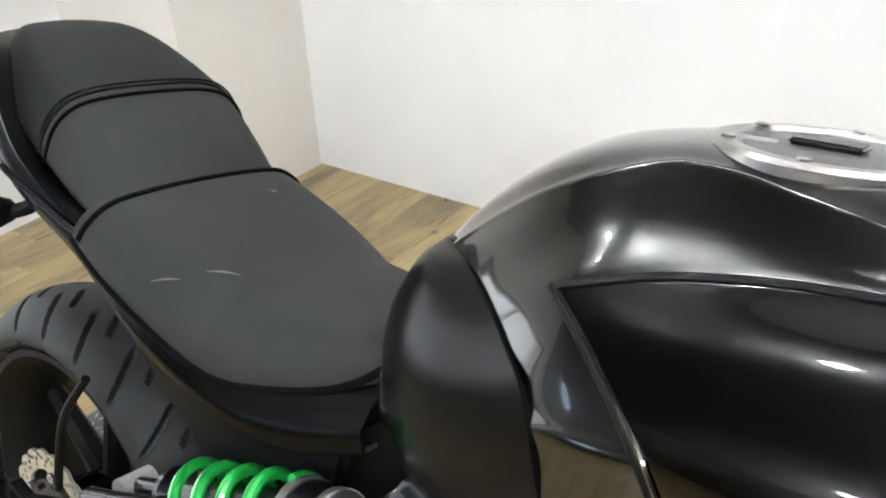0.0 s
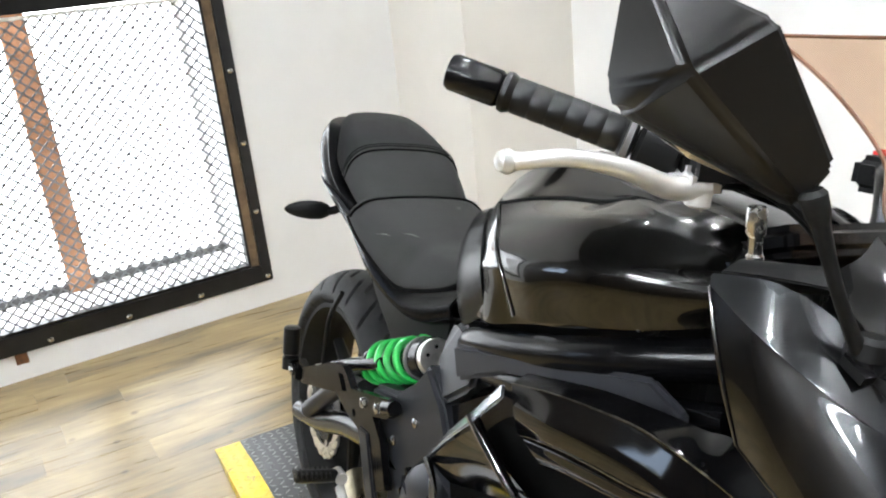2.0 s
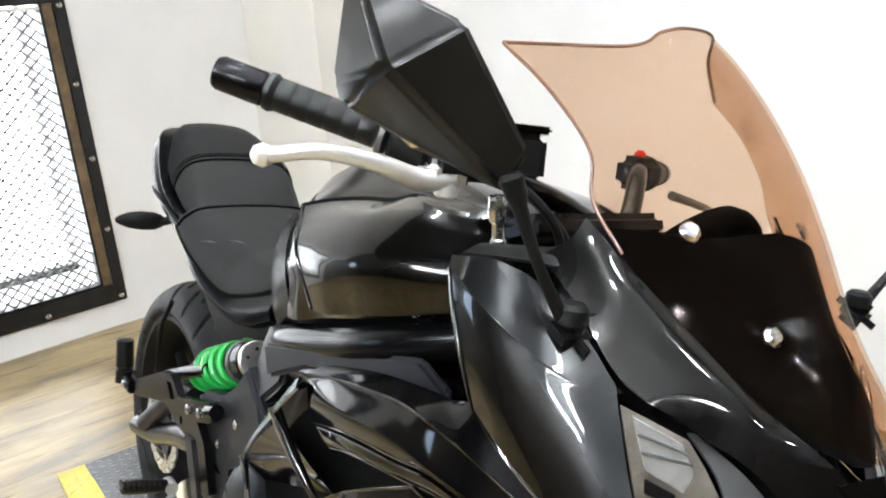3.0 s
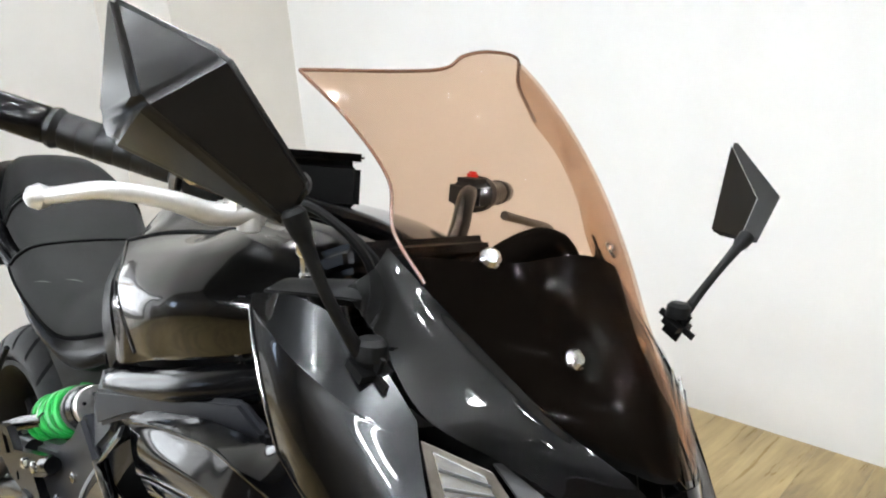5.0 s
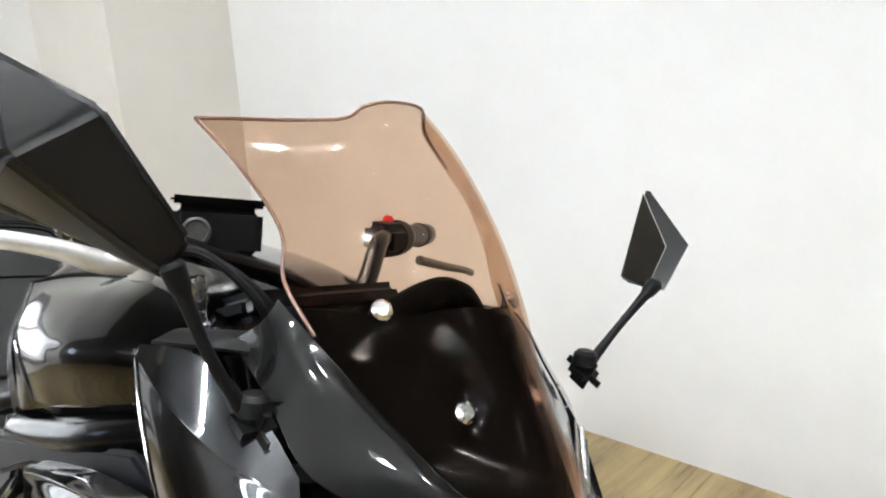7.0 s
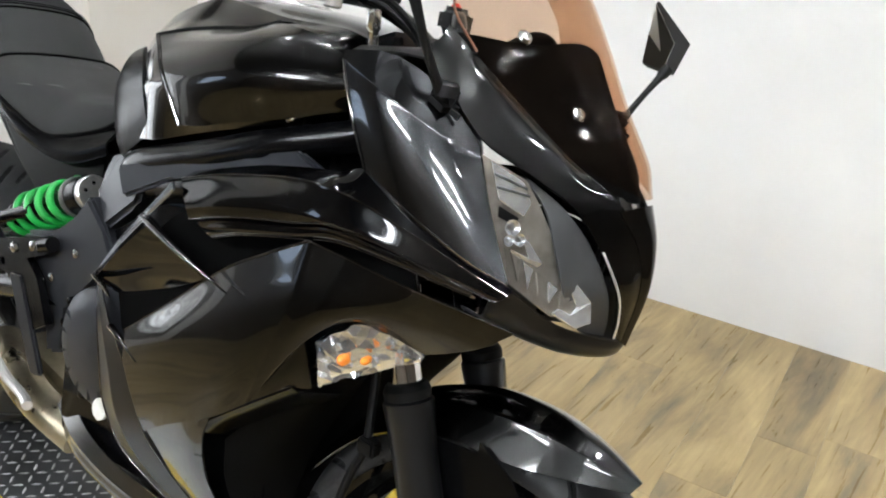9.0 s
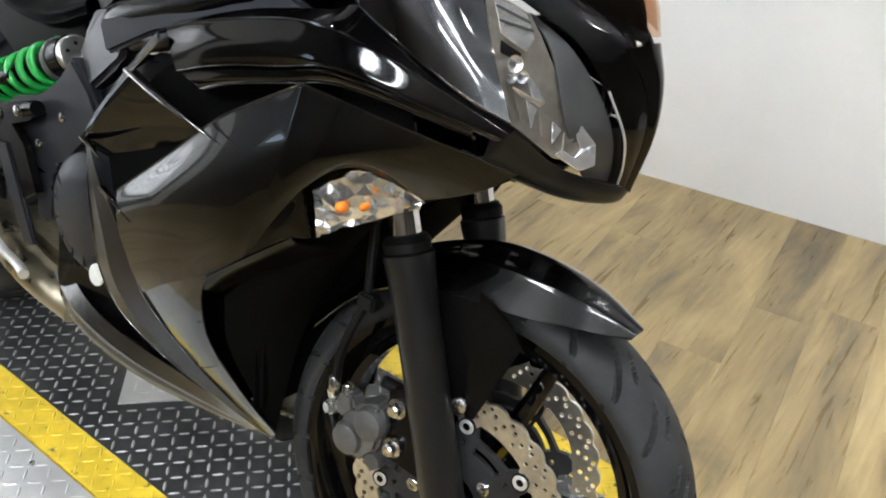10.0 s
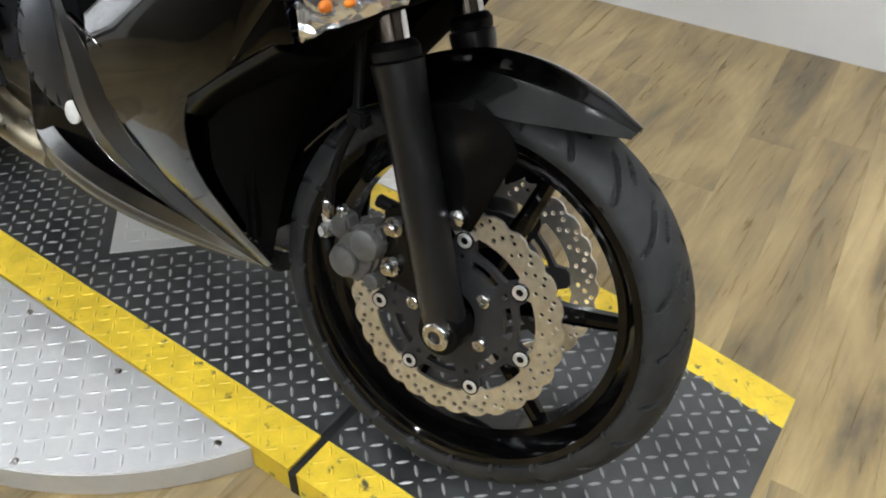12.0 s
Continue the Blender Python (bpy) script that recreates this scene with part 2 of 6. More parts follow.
def wood_planks():
    """Grey-brown vinyl planks: long streaks, knots and worn patches, each plank different."""
    m = bpy.data.materials.new("weathered_oak_vinyl")
    m.use_nodes = True
    nt = m.node_tree
    b = nt.nodes["Principled BSDF"]
    co = nt.nodes.new("ShaderNodeTexCoord")
    info = nt.nodes.new("ShaderNodeObjectInfo")
    geo = nt.nodes.new("ShaderNodeNewGeometry")
    add = nt.nodes.new("ShaderNodeMath")
    add.operation = "ADD"
    nt.links.new(info.outputs["Random"], add.inputs[0])
    nt.links.new(geo.outputs["Random Per Island"], add.inputs[1])
    mul = nt.nodes.new("ShaderNodeMath")
    mul.operation = "MULTIPLY"
    mul.inputs[1].default_value = 40
    nt.links.new(add.outputs[0], mul.inputs[0])
    shift = nt.nodes.new("ShaderNodeVectorMath")
    shift.operation = "ADD"
    nt.links.new(geo.outputs["Position"], shift.inputs[0])
    nt.links.new(mul.outputs[0], shift.inputs[1])

    def streak(across, along, scale, detail):
        mp = nt.nodes.new("ShaderNodeMapping")
        mp.inputs["Rotation"].default_value = (0, 0, -ROOM)
        mp.inputs["Scale"].default_value = (across, along, 1)
        nt.links.new(shift.outputs[0], mp.inputs["Vector"])
        n = nt.nodes.new("ShaderNodeTexNoise")
        n.inputs["Scale"].default_value = scale
        n.inputs["Detail"].default_value = detail
        n.inputs["Roughness"].default_value = 0.6
        n.inputs["Distortion"].default_value = 0.6
        nt.links.new(mp.outputs[0], n.inputs["Vector"])
        return n

    broad = streak(1.0, 0.22, 7.0, 5)
    fine = streak(1.0, 0.06, 60.0, 6)
    r1 = nt.nodes.new("ShaderNodeValToRGB")
    el = r1.color_ramp.elements
    el[0].position, el[0].color = 0.3, (0.12, 0.091, 0.055, 1)
    el[1].position, el[1].color = 0.7, (0.43, 0.322, 0.158, 1)
    mid = el.new(0.48)
    mid.color = (0.28, 0.203, 0.097, 1)
    nt.links.new(broad.outputs["Fac"], r1.inputs["Fac"])
    r2 = nt.nodes.new("ShaderNodeValToRGB")
    r2.color_ramp.elements[0].position, r2.color_ramp.elements[0].color = 0.3, (0.76, 0.745, 0.72, 1)
    r2.color_ramp.elements[1].position, r2.color_ramp.elements[1].color = 0.7, (1.06, 1.06, 1.05, 1)
    nt.links.new(fine.outputs["Fac"], r2.inputs["Fac"])
    mix = nt.nodes.new("ShaderNodeMix")
    mix.data_type, mix.blend_type = "RGBA", "MULTIPLY"
    mix.inputs["Factor"].default_value = 1
    nt.links.new(r1.outputs["Color"], mix.inputs["A"])
    nt.links.new(r2.outputs["Color"], mix.inputs["B"])
    knot = nt.nodes.new("ShaderNodeTexVoronoi")
    knot.inputs["Scale"].default_value = 4.5
    nt.links.new(shift.outputs[0], knot.inputs["Vector"])
    kr = nt.nodes.new("ShaderNodeValToRGB")
    kr.color_ramp.elements[0].position, kr.color_ramp.elements[0].color = 0.03, (0.35, 0.3, 0.26, 1)
    kr.color_ramp.elements[1].position, kr.color_ramp.elements[1].color = 0.075, (1, 1, 1, 1)
    nt.links.new(knot.outputs["Distance"], kr.inputs["Fac"])
    mix2 = nt.nodes.new("ShaderNodeMix")
    mix2.data_type, mix2.blend_type = "RGBA", "MULTIPLY"
    mix2.inputs["Factor"].default_value = 0.8
    nt.links.new(mix.outputs["Result"], mix2.inputs["A"])
    nt.links.new(kr.outputs["Color"], mix2.inputs["B"])
    hue = nt.nodes.new("ShaderNodeHueSaturation")
    mr = nt.nodes.new("ShaderNodeMapRange")
    mr.inputs["From Max"].default_value = 2
    mr.inputs["To Min"].default_value, mr.inputs["To Max"].default_value = 0.92, 1.07
    nt.links.new(add.outputs[0], mr.inputs["Value"])
    nt.links.new(mr.outputs["Result"], hue.inputs["Value"])
    nt.links.new(mix2.outputs["Result"], hue.inputs["Color"])
    nt.links.new(hue.outputs["Color"], b.inputs["Base Color"])
    rr = nt.nodes.new("ShaderNodeMapRange")
    rr.inputs["To Min"].default_value, rr.inputs["To Max"].default_value = 0.2, 0.4
    nt.links.new(fine.outputs["Fac"], rr.inputs["Value"])
    nt.links.new(rr.outputs["Result"], b.inputs["Roughness"])
    bp = nt.nodes.new("ShaderNodeBump")
    bp.inputs["Strength"].default_value, bp.inputs["Distance"].default_value = 0.15, 0.002
    nt.links.new(fine.outputs["Fac"], bp.inputs["Height"])
    nt.links.new(bp.outputs["Normal"], b.inputs["Normal"])
    return m


OAK = wood_planks()

# ---- mesh tools ----


def link(name, bm, mat, smooth=True, angle=35):
    me = bpy.data.meshes.new(name)
    bmesh.ops.recalc_face_normals(bm, faces=bm.faces)
    for f in bm.faces:
        f.smooth = smooth
    if smooth:
        for e in bm.edges:
            e.smooth = len(e.link_faces) == 2 and e.calc_face_angle(0) < radians(angle)
    bm.to_mesh(me)
    bm.free()
    me.materials.append(mat)
    return new(name, me)


def part(name, bm, mat, parent, label="", smooth=True, angle=35):
    ob = link(name, bm, mat, smooth, angle)
    ob.parent = parent
    if label:
        ob["label"] = label
    return ob


def structure(name, bm, mat, label, category="", smooth=False):
    return tagged(link(name, bm, mat, smooth), label, category or name.split("_")[0], kind="structure")


def empty(name, label, category, m=Matrix(), group="", kind=""):
    ob = new(name)
    ob.empty_display_size = 0.1
    ob.matrix_basis = m
    return tagged(ob, label, category, group, kind)


def grid_mesh(rows, closed_u=False, closed_v=False, caps=False):
    """A mesh over a grid of points; caps close the first and last row of a closed ring."""
    bm = bmesh.new()
    vs = [[bm.verts.new(p) for p in r] for r in rows]
    n, k = len(vs), len(vs[0])
    for i in range(n if closed_u else n - 1):
        for j in range(k if closed_v else k - 1):
            quad = (vs[i][j], vs[i][(j + 1) % k], vs[(i + 1) % n][(j + 1) % k], vs[(i + 1) % n][j])
            if len(set(quad)) == 4:
                bm.faces.new(quad)
    if caps:
        for r in (vs[0], vs[-1]):
            bm.faces.new(r)
    return bm


def spline(ctrl, n):
    """n points of a smooth curve through the control points."""
    p = np.array(ctrl, float)
    if len(p) == 2:
        return [p[0] + (p[1] - p[0]) * t for t in np.linspace(0, 1, n)]
    q = np.vstack([2 * p[0] - p[1], p, 2 * p[-1] - p[-2]])
    out = []
    for t in np.linspace(0, len(p) - 1, n):
        i = min(int(t), len(p) - 2)
        f = t - i
        a, b, c, d = q[i], q[i + 1], q[i + 2], q[i + 3]
        out.append(0.5 * (2 * b + (c - a) * f + (2 * a - 5 * b + 4 * c - d) * f * f + (3 * b - a - 3 * c + d) * f ** 3))
    return out


def surface(rows, nu, nv):
    """Points of a smooth surface through rows of control points."""
    fine = [spline(r, nv) for r in rows]
    cols = [spline([r[j] for r in fine], nu) for j in range(nv)]
    return [[cols[j][i] for j in range(nv)] for i in range(nu)]


def middle(x):
    """The motorcycle's middle plane: its tail stands a little over."""
    return 0.014 * (0.7 - x)


def mirror_rows(rows):
    return [[(x, 2 * middle(x) - y, z) for x, y, z in r] for r in rows]


def whole(half):
    """Half rows from the middle out to the right side, made into rows from right to left."""
    out = []
    for r in half:
        edge = max(abs(p[1]) for p in r)
        fit = [(x, middle(x) + y * (edge + middle(x)) / edge, z) for x, y, z in r]
        out.append(list(reversed(fit)) + [(x, 2 * middle(x) - y, z) for x, y, z in fit[1:]])
    return out


def solid(grid, thick=0.003, inward=(0, 0, 0), round_edge=True):
    """A panel with thickness: a grid of points and its copy, moved towards the point inward, closed at the edges."""
    g = np.array(grid)
    du, dv = np.gradient(g, axis=0), np.gradient(g, axis=1)
    nrm = np.cross(du, dv)
    nrm /= np.maximum(np.linalg.norm(nrm, axis=2, keepdims=True), 1e-9)
    nrm *= np.sign(np.sum(nrm * (np.array(inward) - g), axis=2).mean())
    inner = g + nrm * thick
    bm = bmesh.new()
    n, k = g.shape[:2]
    a = [[bm.verts.new(g[i, j]) for j in range(k)] for i in range(n)]
    c = [[bm.verts.new(inner[i, j]) for j in range(k)] for i in range(n)]
    for i in range(n - 1):
        for j in range(k - 1):
            bm.faces.new((a[i][j], a[i][j + 1], a[i + 1][j + 1], a[i + 1][j]))
            bm.faces.new((c[i][j], c[i + 1][j], c[i + 1][j + 1], c[i][j + 1]))
    rim = [(0, j) for j in range(k)] + [(i, k - 1) for i in range(1, n)] + [(n - 1, j) for j in range(k - 2, -1, -1)] + [(i, 0) for i in range(n - 2, 0, -1)]
    for (i, j), (p, q) in zip(rim, rim[1:] + rim[:1]):
        try:
            bm.faces.new((a[i][j], c[i][j], c[p][q], a[p][q]))
        except ValueError:
            pass
    bmesh.ops.remove_doubles(bm, verts=bm.verts, dist=1e-5)
    sharp = [e for e in bm.edges if len(e.link_faces) == 2 and e.calc_face_angle(0) > radians(60)]
    if round_edge and sharp:
        bmesh.ops.bevel(bm, geom=sharp, offset=thick * 0.4, segments=2, affect="EDGES", clamp_overlap=True)
    return bm


def shell(rows, nu, nv, thick=0.003, inward=(0, 0, 0), round_edge=True):
    """A panel over a smooth surface through rows of control points."""
    return solid(surface(rows, nu, nv), thick, inward, round_edge)


def frames(path):
    """For each point of a path two directions across it."""
    p = [Vector(q) for q in path]
    out, ref = [], None
    for i in range(len(p)):
        t = (p[min(i + 1, len(p) - 1)] - p[max(i - 1, 0)]).normalized()
        if ref is None:
            ref = Vector((0, 0, 1)) if abs(t.z) < 0.9 else Vector((1, 0, 0))
        a = (ref - t * ref.dot(t)).normalized()
        ref = a
        out.append((p[i], a, t.cross(a)))
    return out


def tube(ctrl, radius, n=16, seg=12, smooth=True, flat=1.0):
    """A tube along a curve; radius is a number or a list of radii along it."""
    path = spline(ctrl, n) if smooth and len(ctrl) > 2 else ([Vector(c) for c in ctrl] if not smooth else spline(ctrl, n))
    k = len(path)
    rad = [radius] * k if isinstance(radius, (int, float)) else [v[0] for v in spline([(r, 0, 0) for r in radius], k)]
    rings = []
    for (p, a, b), r in zip(frames(path), rad):
        rings.append([p + (a * math.cos(2 * math.pi * s / seg) * flat + b * math.sin(2 * math.pi * s / seg)) * r for s in range(seg)])
    return grid_mesh(rings, closed_v=True, caps=True)


def lathe(profile, start, axis, seg=32, caps=True):
    """Turned about an axis from start: profile rows of (distance along, radius)."""
    start, axis = Vector(start), Vector(axis).normalized()
    ref = Vector((0, 0, 1)) if abs(axis.z) < 0.9 else Vector((1, 0, 0))
    a = (ref - axis * ref.dot(axis)).normalized()
    b = axis.cross(a)
    rings = [[start + axis * d + (a * math.cos(2 * math.pi * s / seg) + b * math.sin(2 * math.pi * s / seg)) * r for s in range(seg)] for d, r in profile]
    return grid_mesh(rings, closed_v=True, caps=caps)


def ring(profile, centre, axis, seg=64):
    """A closed profile turned about an axis: (distance along, radius)."""
    bm = lathe(profile + profile[:1], centre, axis, seg, caps=False)
    bmesh.ops.remove_doubles(bm, verts=bm.verts, dist=1e-6)
    return bm


def box(sx, sy, sz, at=(0, 0, 0), bevel=0.004, m=None, seg=2):
    bm = bmesh.new()
    bmesh.ops.create_cube(bm, size=1)
    bmesh.ops.scale(bm, vec=(sx, sy, sz), verts=bm.verts)
    if bevel:
        bmesh.ops.bevel(bm, geom=bm.edges[:], offset=min(bevel, 0.45 * min(sx, sy, sz)), segments=seg, affect="EDGES")
    if m is not None:
        bmesh.ops.transform(bm, matrix=m, verts=bm.verts)
    bmesh.ops.translate(bm, vec=at, verts=bm.verts)
    return bm


def plate(outline, y0, y1, bevel=0.003):
    """A flat plate: an outline of (x, z), from y0 to y1, with softened edges."""
    bm = bmesh.new()
    f = bm.faces.new([bm.verts.new((x, y0, z)) for x, z in outline])
    r = bmesh.ops.extrude_face_region(bm, geom=[f])
    bmesh.ops.translate(bm, vec=(0, y1 - y0, 0), verts=[v for v in r["geom"] if isinstance(v, bmesh.types.BMVert)])
    if bevel:
        bmesh.ops.bevel(bm, geom=bm.edges[:], offset=bevel, segments=2, affect="EDGES", clamp_overlap=True)
    return bm


def slab(corners, z0, z1, bevel=0.0):
    """A prism over a ground outline of world places."""
    bm = bmesh.new()
    f = bm.faces.new([bm.verts.new((c[0], c[1], z0)) for c in corners])
    r = bmesh.ops.extrude_face_region(bm, geom=[f])
    bmesh.ops.translate(bm, vec=(0, 0, z1 - z0), verts=[v for v in r["geom"] if isinstance(v, bmesh.types.BMVert)])
    if bevel:
        bmesh.ops.bevel(bm, geom=bm.edges[:], offset=bevel, segments=2, affect="EDGES")
    return bm


def rbox(u0, u1, v0, v1, z0, z1, bevel=0.0):
    """A block along the room's walls."""
    return slab([room(u0, v0), room(u1, v0), room(u1, v1), room(u0, v1)], z0, z1, bevel)


def flat_holes(outer, holes, y0, y1):
    """A thin plate with holes through it, outlines in (x, z)."""
    bm = bmesh.new()
    edges = []
    for loop in [outer] + holes:
        vs = [bm.verts.new((x, y0, z)) for x, z in loop]
        edges += [bm.edges.new((vs[i], vs[(i + 1) % len(vs)])) for i in range(len(vs))]
    bmesh.ops.triangle_fill(bm, use_beauty=True, use_dissolve=False, edges=edges)
    r = bmesh.ops.extrude_face_region(bm, geom=bm.faces[:])
    bmesh.ops.translate(bm, vec=(0, y1 - y0, 0), verts=[v for v in r["geom"] if isinstance(v, bmesh.types.BMVert)])
    return bm


def circle(cx, cz, r, n, phase=0.0):
    return [(cx + r * math.cos(phase + 2 * math.pi * i / n), cz + r * math.sin(phase + 2 * math.pi * i / n)) for i in range(n)]


def joined(*bms):
    out = bmesh.new()
    for b in bms:
        me = bpy.data.meshes.new("part")
        b.to_mesh(me)
        b.free()
        out.from_mesh(me)
        bpy.data.meshes.remove(me)
    return out

# ---- the room ----
UMAX, VMAX, TH = 6.5, 6.0, 0.15
REAR = -0.57                              # the window wall lies behind the pillar's face
structure("wall_north", rbox(REAR - TH, UMAX + TH, -TH, 0, FLOOR - 0.05, CEIL), WALL, "smooth warm white painted long wall", "wall")
structure("wall_pillar", rbox(REAR, 0, 0, 0.53, FLOOR - 0.02, CEIL - 0.01), WALL_SHADED, "boxed-out pillar in the wall corner, tinted as in warm shade", "wall")
W0, W1, WZ0, WZ1 = 1.314, 2.76, 0.11, 1.25
DEPTH = 0.43
structure("wall_west", joined(
    rbox(REAR - DEPTH, REAR, 0.002, W0, FLOOR - 0.05, CEIL),
    rbox(REAR - DEPTH, REAR, W1, 3.0, FLOOR - 0.05, CEIL),
    rbox(REAR - DEPTH, REAR, W0, W1, FLOOR - 0.05, WZ0),
    rbox(REAR - DEPTH, REAR, W0, W1, WZ1, CEIL)), WALL, "warm white wall with a deep window opening", "wall")
structure("wall_west_2", rbox(REAR - DEPTH, REAR, 3.002, VMAX, FLOOR - 0.05, CEIL), WALL_FAR, "plain brown wall beyond the mesh window", "wall")
ob = part("sticker", rbox(REAR + 0.0005, REAR + 0.002, 2.226, 2.270, 0.004, 0.064, 0.0004), STICKER, bpy.data.objects["wall_west"], "small brown sticker on the white wall", smooth=False)
structure("wall_south", rbox(REAR - DEPTH, UMAX + TH, VMAX, VMAX + TH, FLOOR - 0.05, CEIL), WALL_FAR, "plain brown wall across the showroom", "wall")
structure("wall_east", rbox(UMAX, UMAX + TH, 0.002, VMAX - 0.002, FLOOR - 0.05, CEIL), WALL_FAR, "plain brown wall at the far end", "wall")
structure("ceiling", rbox(REAR - DEPTH, UMAX + TH, -TH, VMAX + TH, CEIL + 0.002, CEIL + 0.1), CEILING, "dark painted ceiling over the showroom", "ceiling")
structure("floor", rbox(REAR - DEPTH, UMAX + TH, -TH, VMAX + TH, FLOOR - 0.06, FLOOR - 0.006), SLOT, "dark screed under the vinyl planks", "floor")


# window: black steel frame with bolts, timber edge, expanded metal mesh, mullion behind
window = empty("window_1", "window behind expanded metal mesh in a bolted black frame", "window", kind="structure")
FW = 0.075
face = REAR + 0.012


def frame_bar(name, v0, v1, z0, z1, mat, u0=REAR + 0.001, u1=face):
    return part(name, rbox(u0, u1, v0, v1, z0, z1, 0.002), mat, window, smooth=False)


V0, V1, Z0, Z1 = 1.245, 2.83, 0.049, 1.315
frame_bar("frame_bar", V0, V0 + 0.045, Z0, Z1, FRAME_STEEL)
frame_bar("frame_bar", V1 - FW, V1, Z0, Z1, FRAME_STEEL)
frame_bar("frame_bar", V0 + 0.045, V1 - FW, Z0, Z0 + FW, FRAME_STEEL)
frame_bar("frame_bar", V0 + 0.045, V1 - FW, Z1 - FW, Z1, FRAME_STEEL)
for v0, v1, z0, z1 in ((V0 + 0.046, V0 + 0.082, Z0 + FW, Z1 - FW - 0.001), ):
    part("timber_edge", rbox(REAR - 0.05, REAR + 0.006, v0, v1, z0, z1, 0.002), STAINED, window, "stained timber edge inside the frame", smooth=False)
part("frame_lip", rbox(REAR - 0.04, REAR + 0.004, V0 + 0.082, V0 + 0.092, Z0 + FW, Z1 - FW, 0.001), FRAME_STEEL, window, smooth=False)
part("frame_lip", rbox(REAR - 0.04, REAR + 0.004, V0 + 0.092, V1 - FW, Z0 + FW, Z0 + FW + 0.012, 0.001), FRAME_STEEL, window, smooth=False)
part("light_strip", rbox(REAR + 0.001, REAR + 0.006, V0 + 0.092, V1 - FW, Z1 - FW - 0.02, Z1 - FW - 0.008), WHITE_REFLECTOR, window, "thin white strip under the top bar", smooth=False)
bolt_me = link("bolt", lathe([(0, 0.011), (0.003, 0.011), (0.006, 0.007), (0.0065, 0.0)], (0, 0, 0), (1, 0, 0), 10, caps=False), STEEL)
bolt_me.parent = window
bolt_me.matrix_basis = Matrix.Translation(room(face, V0 + 0.022, Z0 + 0.022))
spots = [(V0 + 0.022, Z0 + 0.022 + 0.29 * i) for i in range(1, 5)] + [(V0 + 0.022 + 0.29 * i, Z0 + 0.022) for i in range(1, 6)] + [(V0 + 0.022 + 0.29 * i, Z1 - 0.022) for i in range(1, 6)]
for v, z in spots:
    o = new("bolt", bolt_me.data)
    o.parent = window
    o.matrix_basis = Matrix.Translation(room(face, v, z))


def expanded_mesh():
    """Diamond mesh of flat strands across the opening."""
    bm = bmesh.new()
    du, dz, w, d = 0.046, 0.0215, 0.0036, 0.0016
    v0, v1, z0, z1 = V0 + 0.092, V1 - FW, Z0 + FW + 0.012, Z1 - FW
    nv, nz = int((v1 - v0) / du) + 1, int((z1 - z0) / dz)

    def strand(a, b):
        (va, za), (vb, zb) = a, b
        length = math.hypot(vb - va, zb - za)
        nvx, nvz = -(zb - za) / length * w, (vb - va) / length * w
        ring = []
        for v, z in ((va, za), (vb, zb)):
            ring.append([bm.verts.new(room(REAR - 0.012 + s * d, v + q * nvx, z + q * nvz)) for s, q in ((1, 1), (1, -1), (-1, -1), (-1, 1))])
        for i in range(4):
            bm.faces.new((ring[0][i], ring[0][(i + 1) % 4], ring[1][(i + 1) % 4], ring[1][i]))

    for i in range(nv):
        for j in range(nz):
            v, z = v0 + i * du, z0 + j * dz
            o = du / 2 if j % 2 else 0.0
            if v + o + du / 2 < v1 and z + dz < z1:
                strand((v + o, z), (v + o + du / 2, z + dz))
            if v + o - du / 2 > v0 and z + dz < z1:
                strand((v + o, z), (v + o - du / 2, z + dz))
    return bm


part("wire_mesh", expanded_mesh(), MESH_STEEL, window, "expanded metal mesh of diamond openings, greyed as by window glare", smooth=False)
part("mullion", rbox(REAR - DEPTH + 0.03, REAR - DEPTH + 0.1, 1.905, 2.0, WZ0, WZ1, 0.004), MULLION, window, "red-brown timber window post", smooth=False)
part("window_rail", rbox(REAR - DEPTH + 0.02, REAR - DEPTH + 0.07, W0, W1, WZ0, WZ0 + 0.03, 0.003), LAMP_GREY, window, "grey bottom rail of the window", smooth=False)
part("window_rail", rbox(REAR - DEPTH + 0.02, REAR - DEPTH + 0.06, W0, W0 + 0.02, WZ0 + 0.03, WZ1, 0.003), LAMP_WHITE, window, smooth=False)
DAY = glow("overcast_daylight", (0.9, 0.95, 1.0), 3.4)
structure("backdrop", rbox(REAR - DEPTH - 0.3, REAR - DEPTH - 0.25, W0 - 1.0, W1 + 1.0, WZ0 - 0.8, WZ1 + 0.8), DAY, "plain bright overcast daylight outside", "backdrop")

# a second, plain window further along the same wall
window_b = empty("window_2", "plain white-framed window further along the wall", "window", kind="structure")
for a, c, e, g in ((3.46, 3.51, 0.80, 1.48), (3.89, 3.94, 0.80, 1.48), (3.51, 3.89, 0.80, 0.85), (3.51, 3.89, 1.43, 1.48), (3.51, 3.89, 1.125, 1.155)):
    part("window_frame", rbox(REAR + 0.001, REAR + 0.03, a, c, e, g, 0.003), LAMP_WHITE, window_b, smooth=False)
part("pane", rbox(REAR + 0.002, REAR + 0.008, 3.51, 3.89, 0.85, 1.43), glow("blue_sky_light", (0.6, 0.76, 1.0), 2.4), window_b, "bright pale blue pane", smooth=False)

# window and lamps that light the showroom
TUBE = glow("fluorescent_tube_light", (0.88, 0.945, 1.0), 80.0)
BULB = glow("halogen_bulb_light", (0.91, 0.955, 1.0), 470.0)


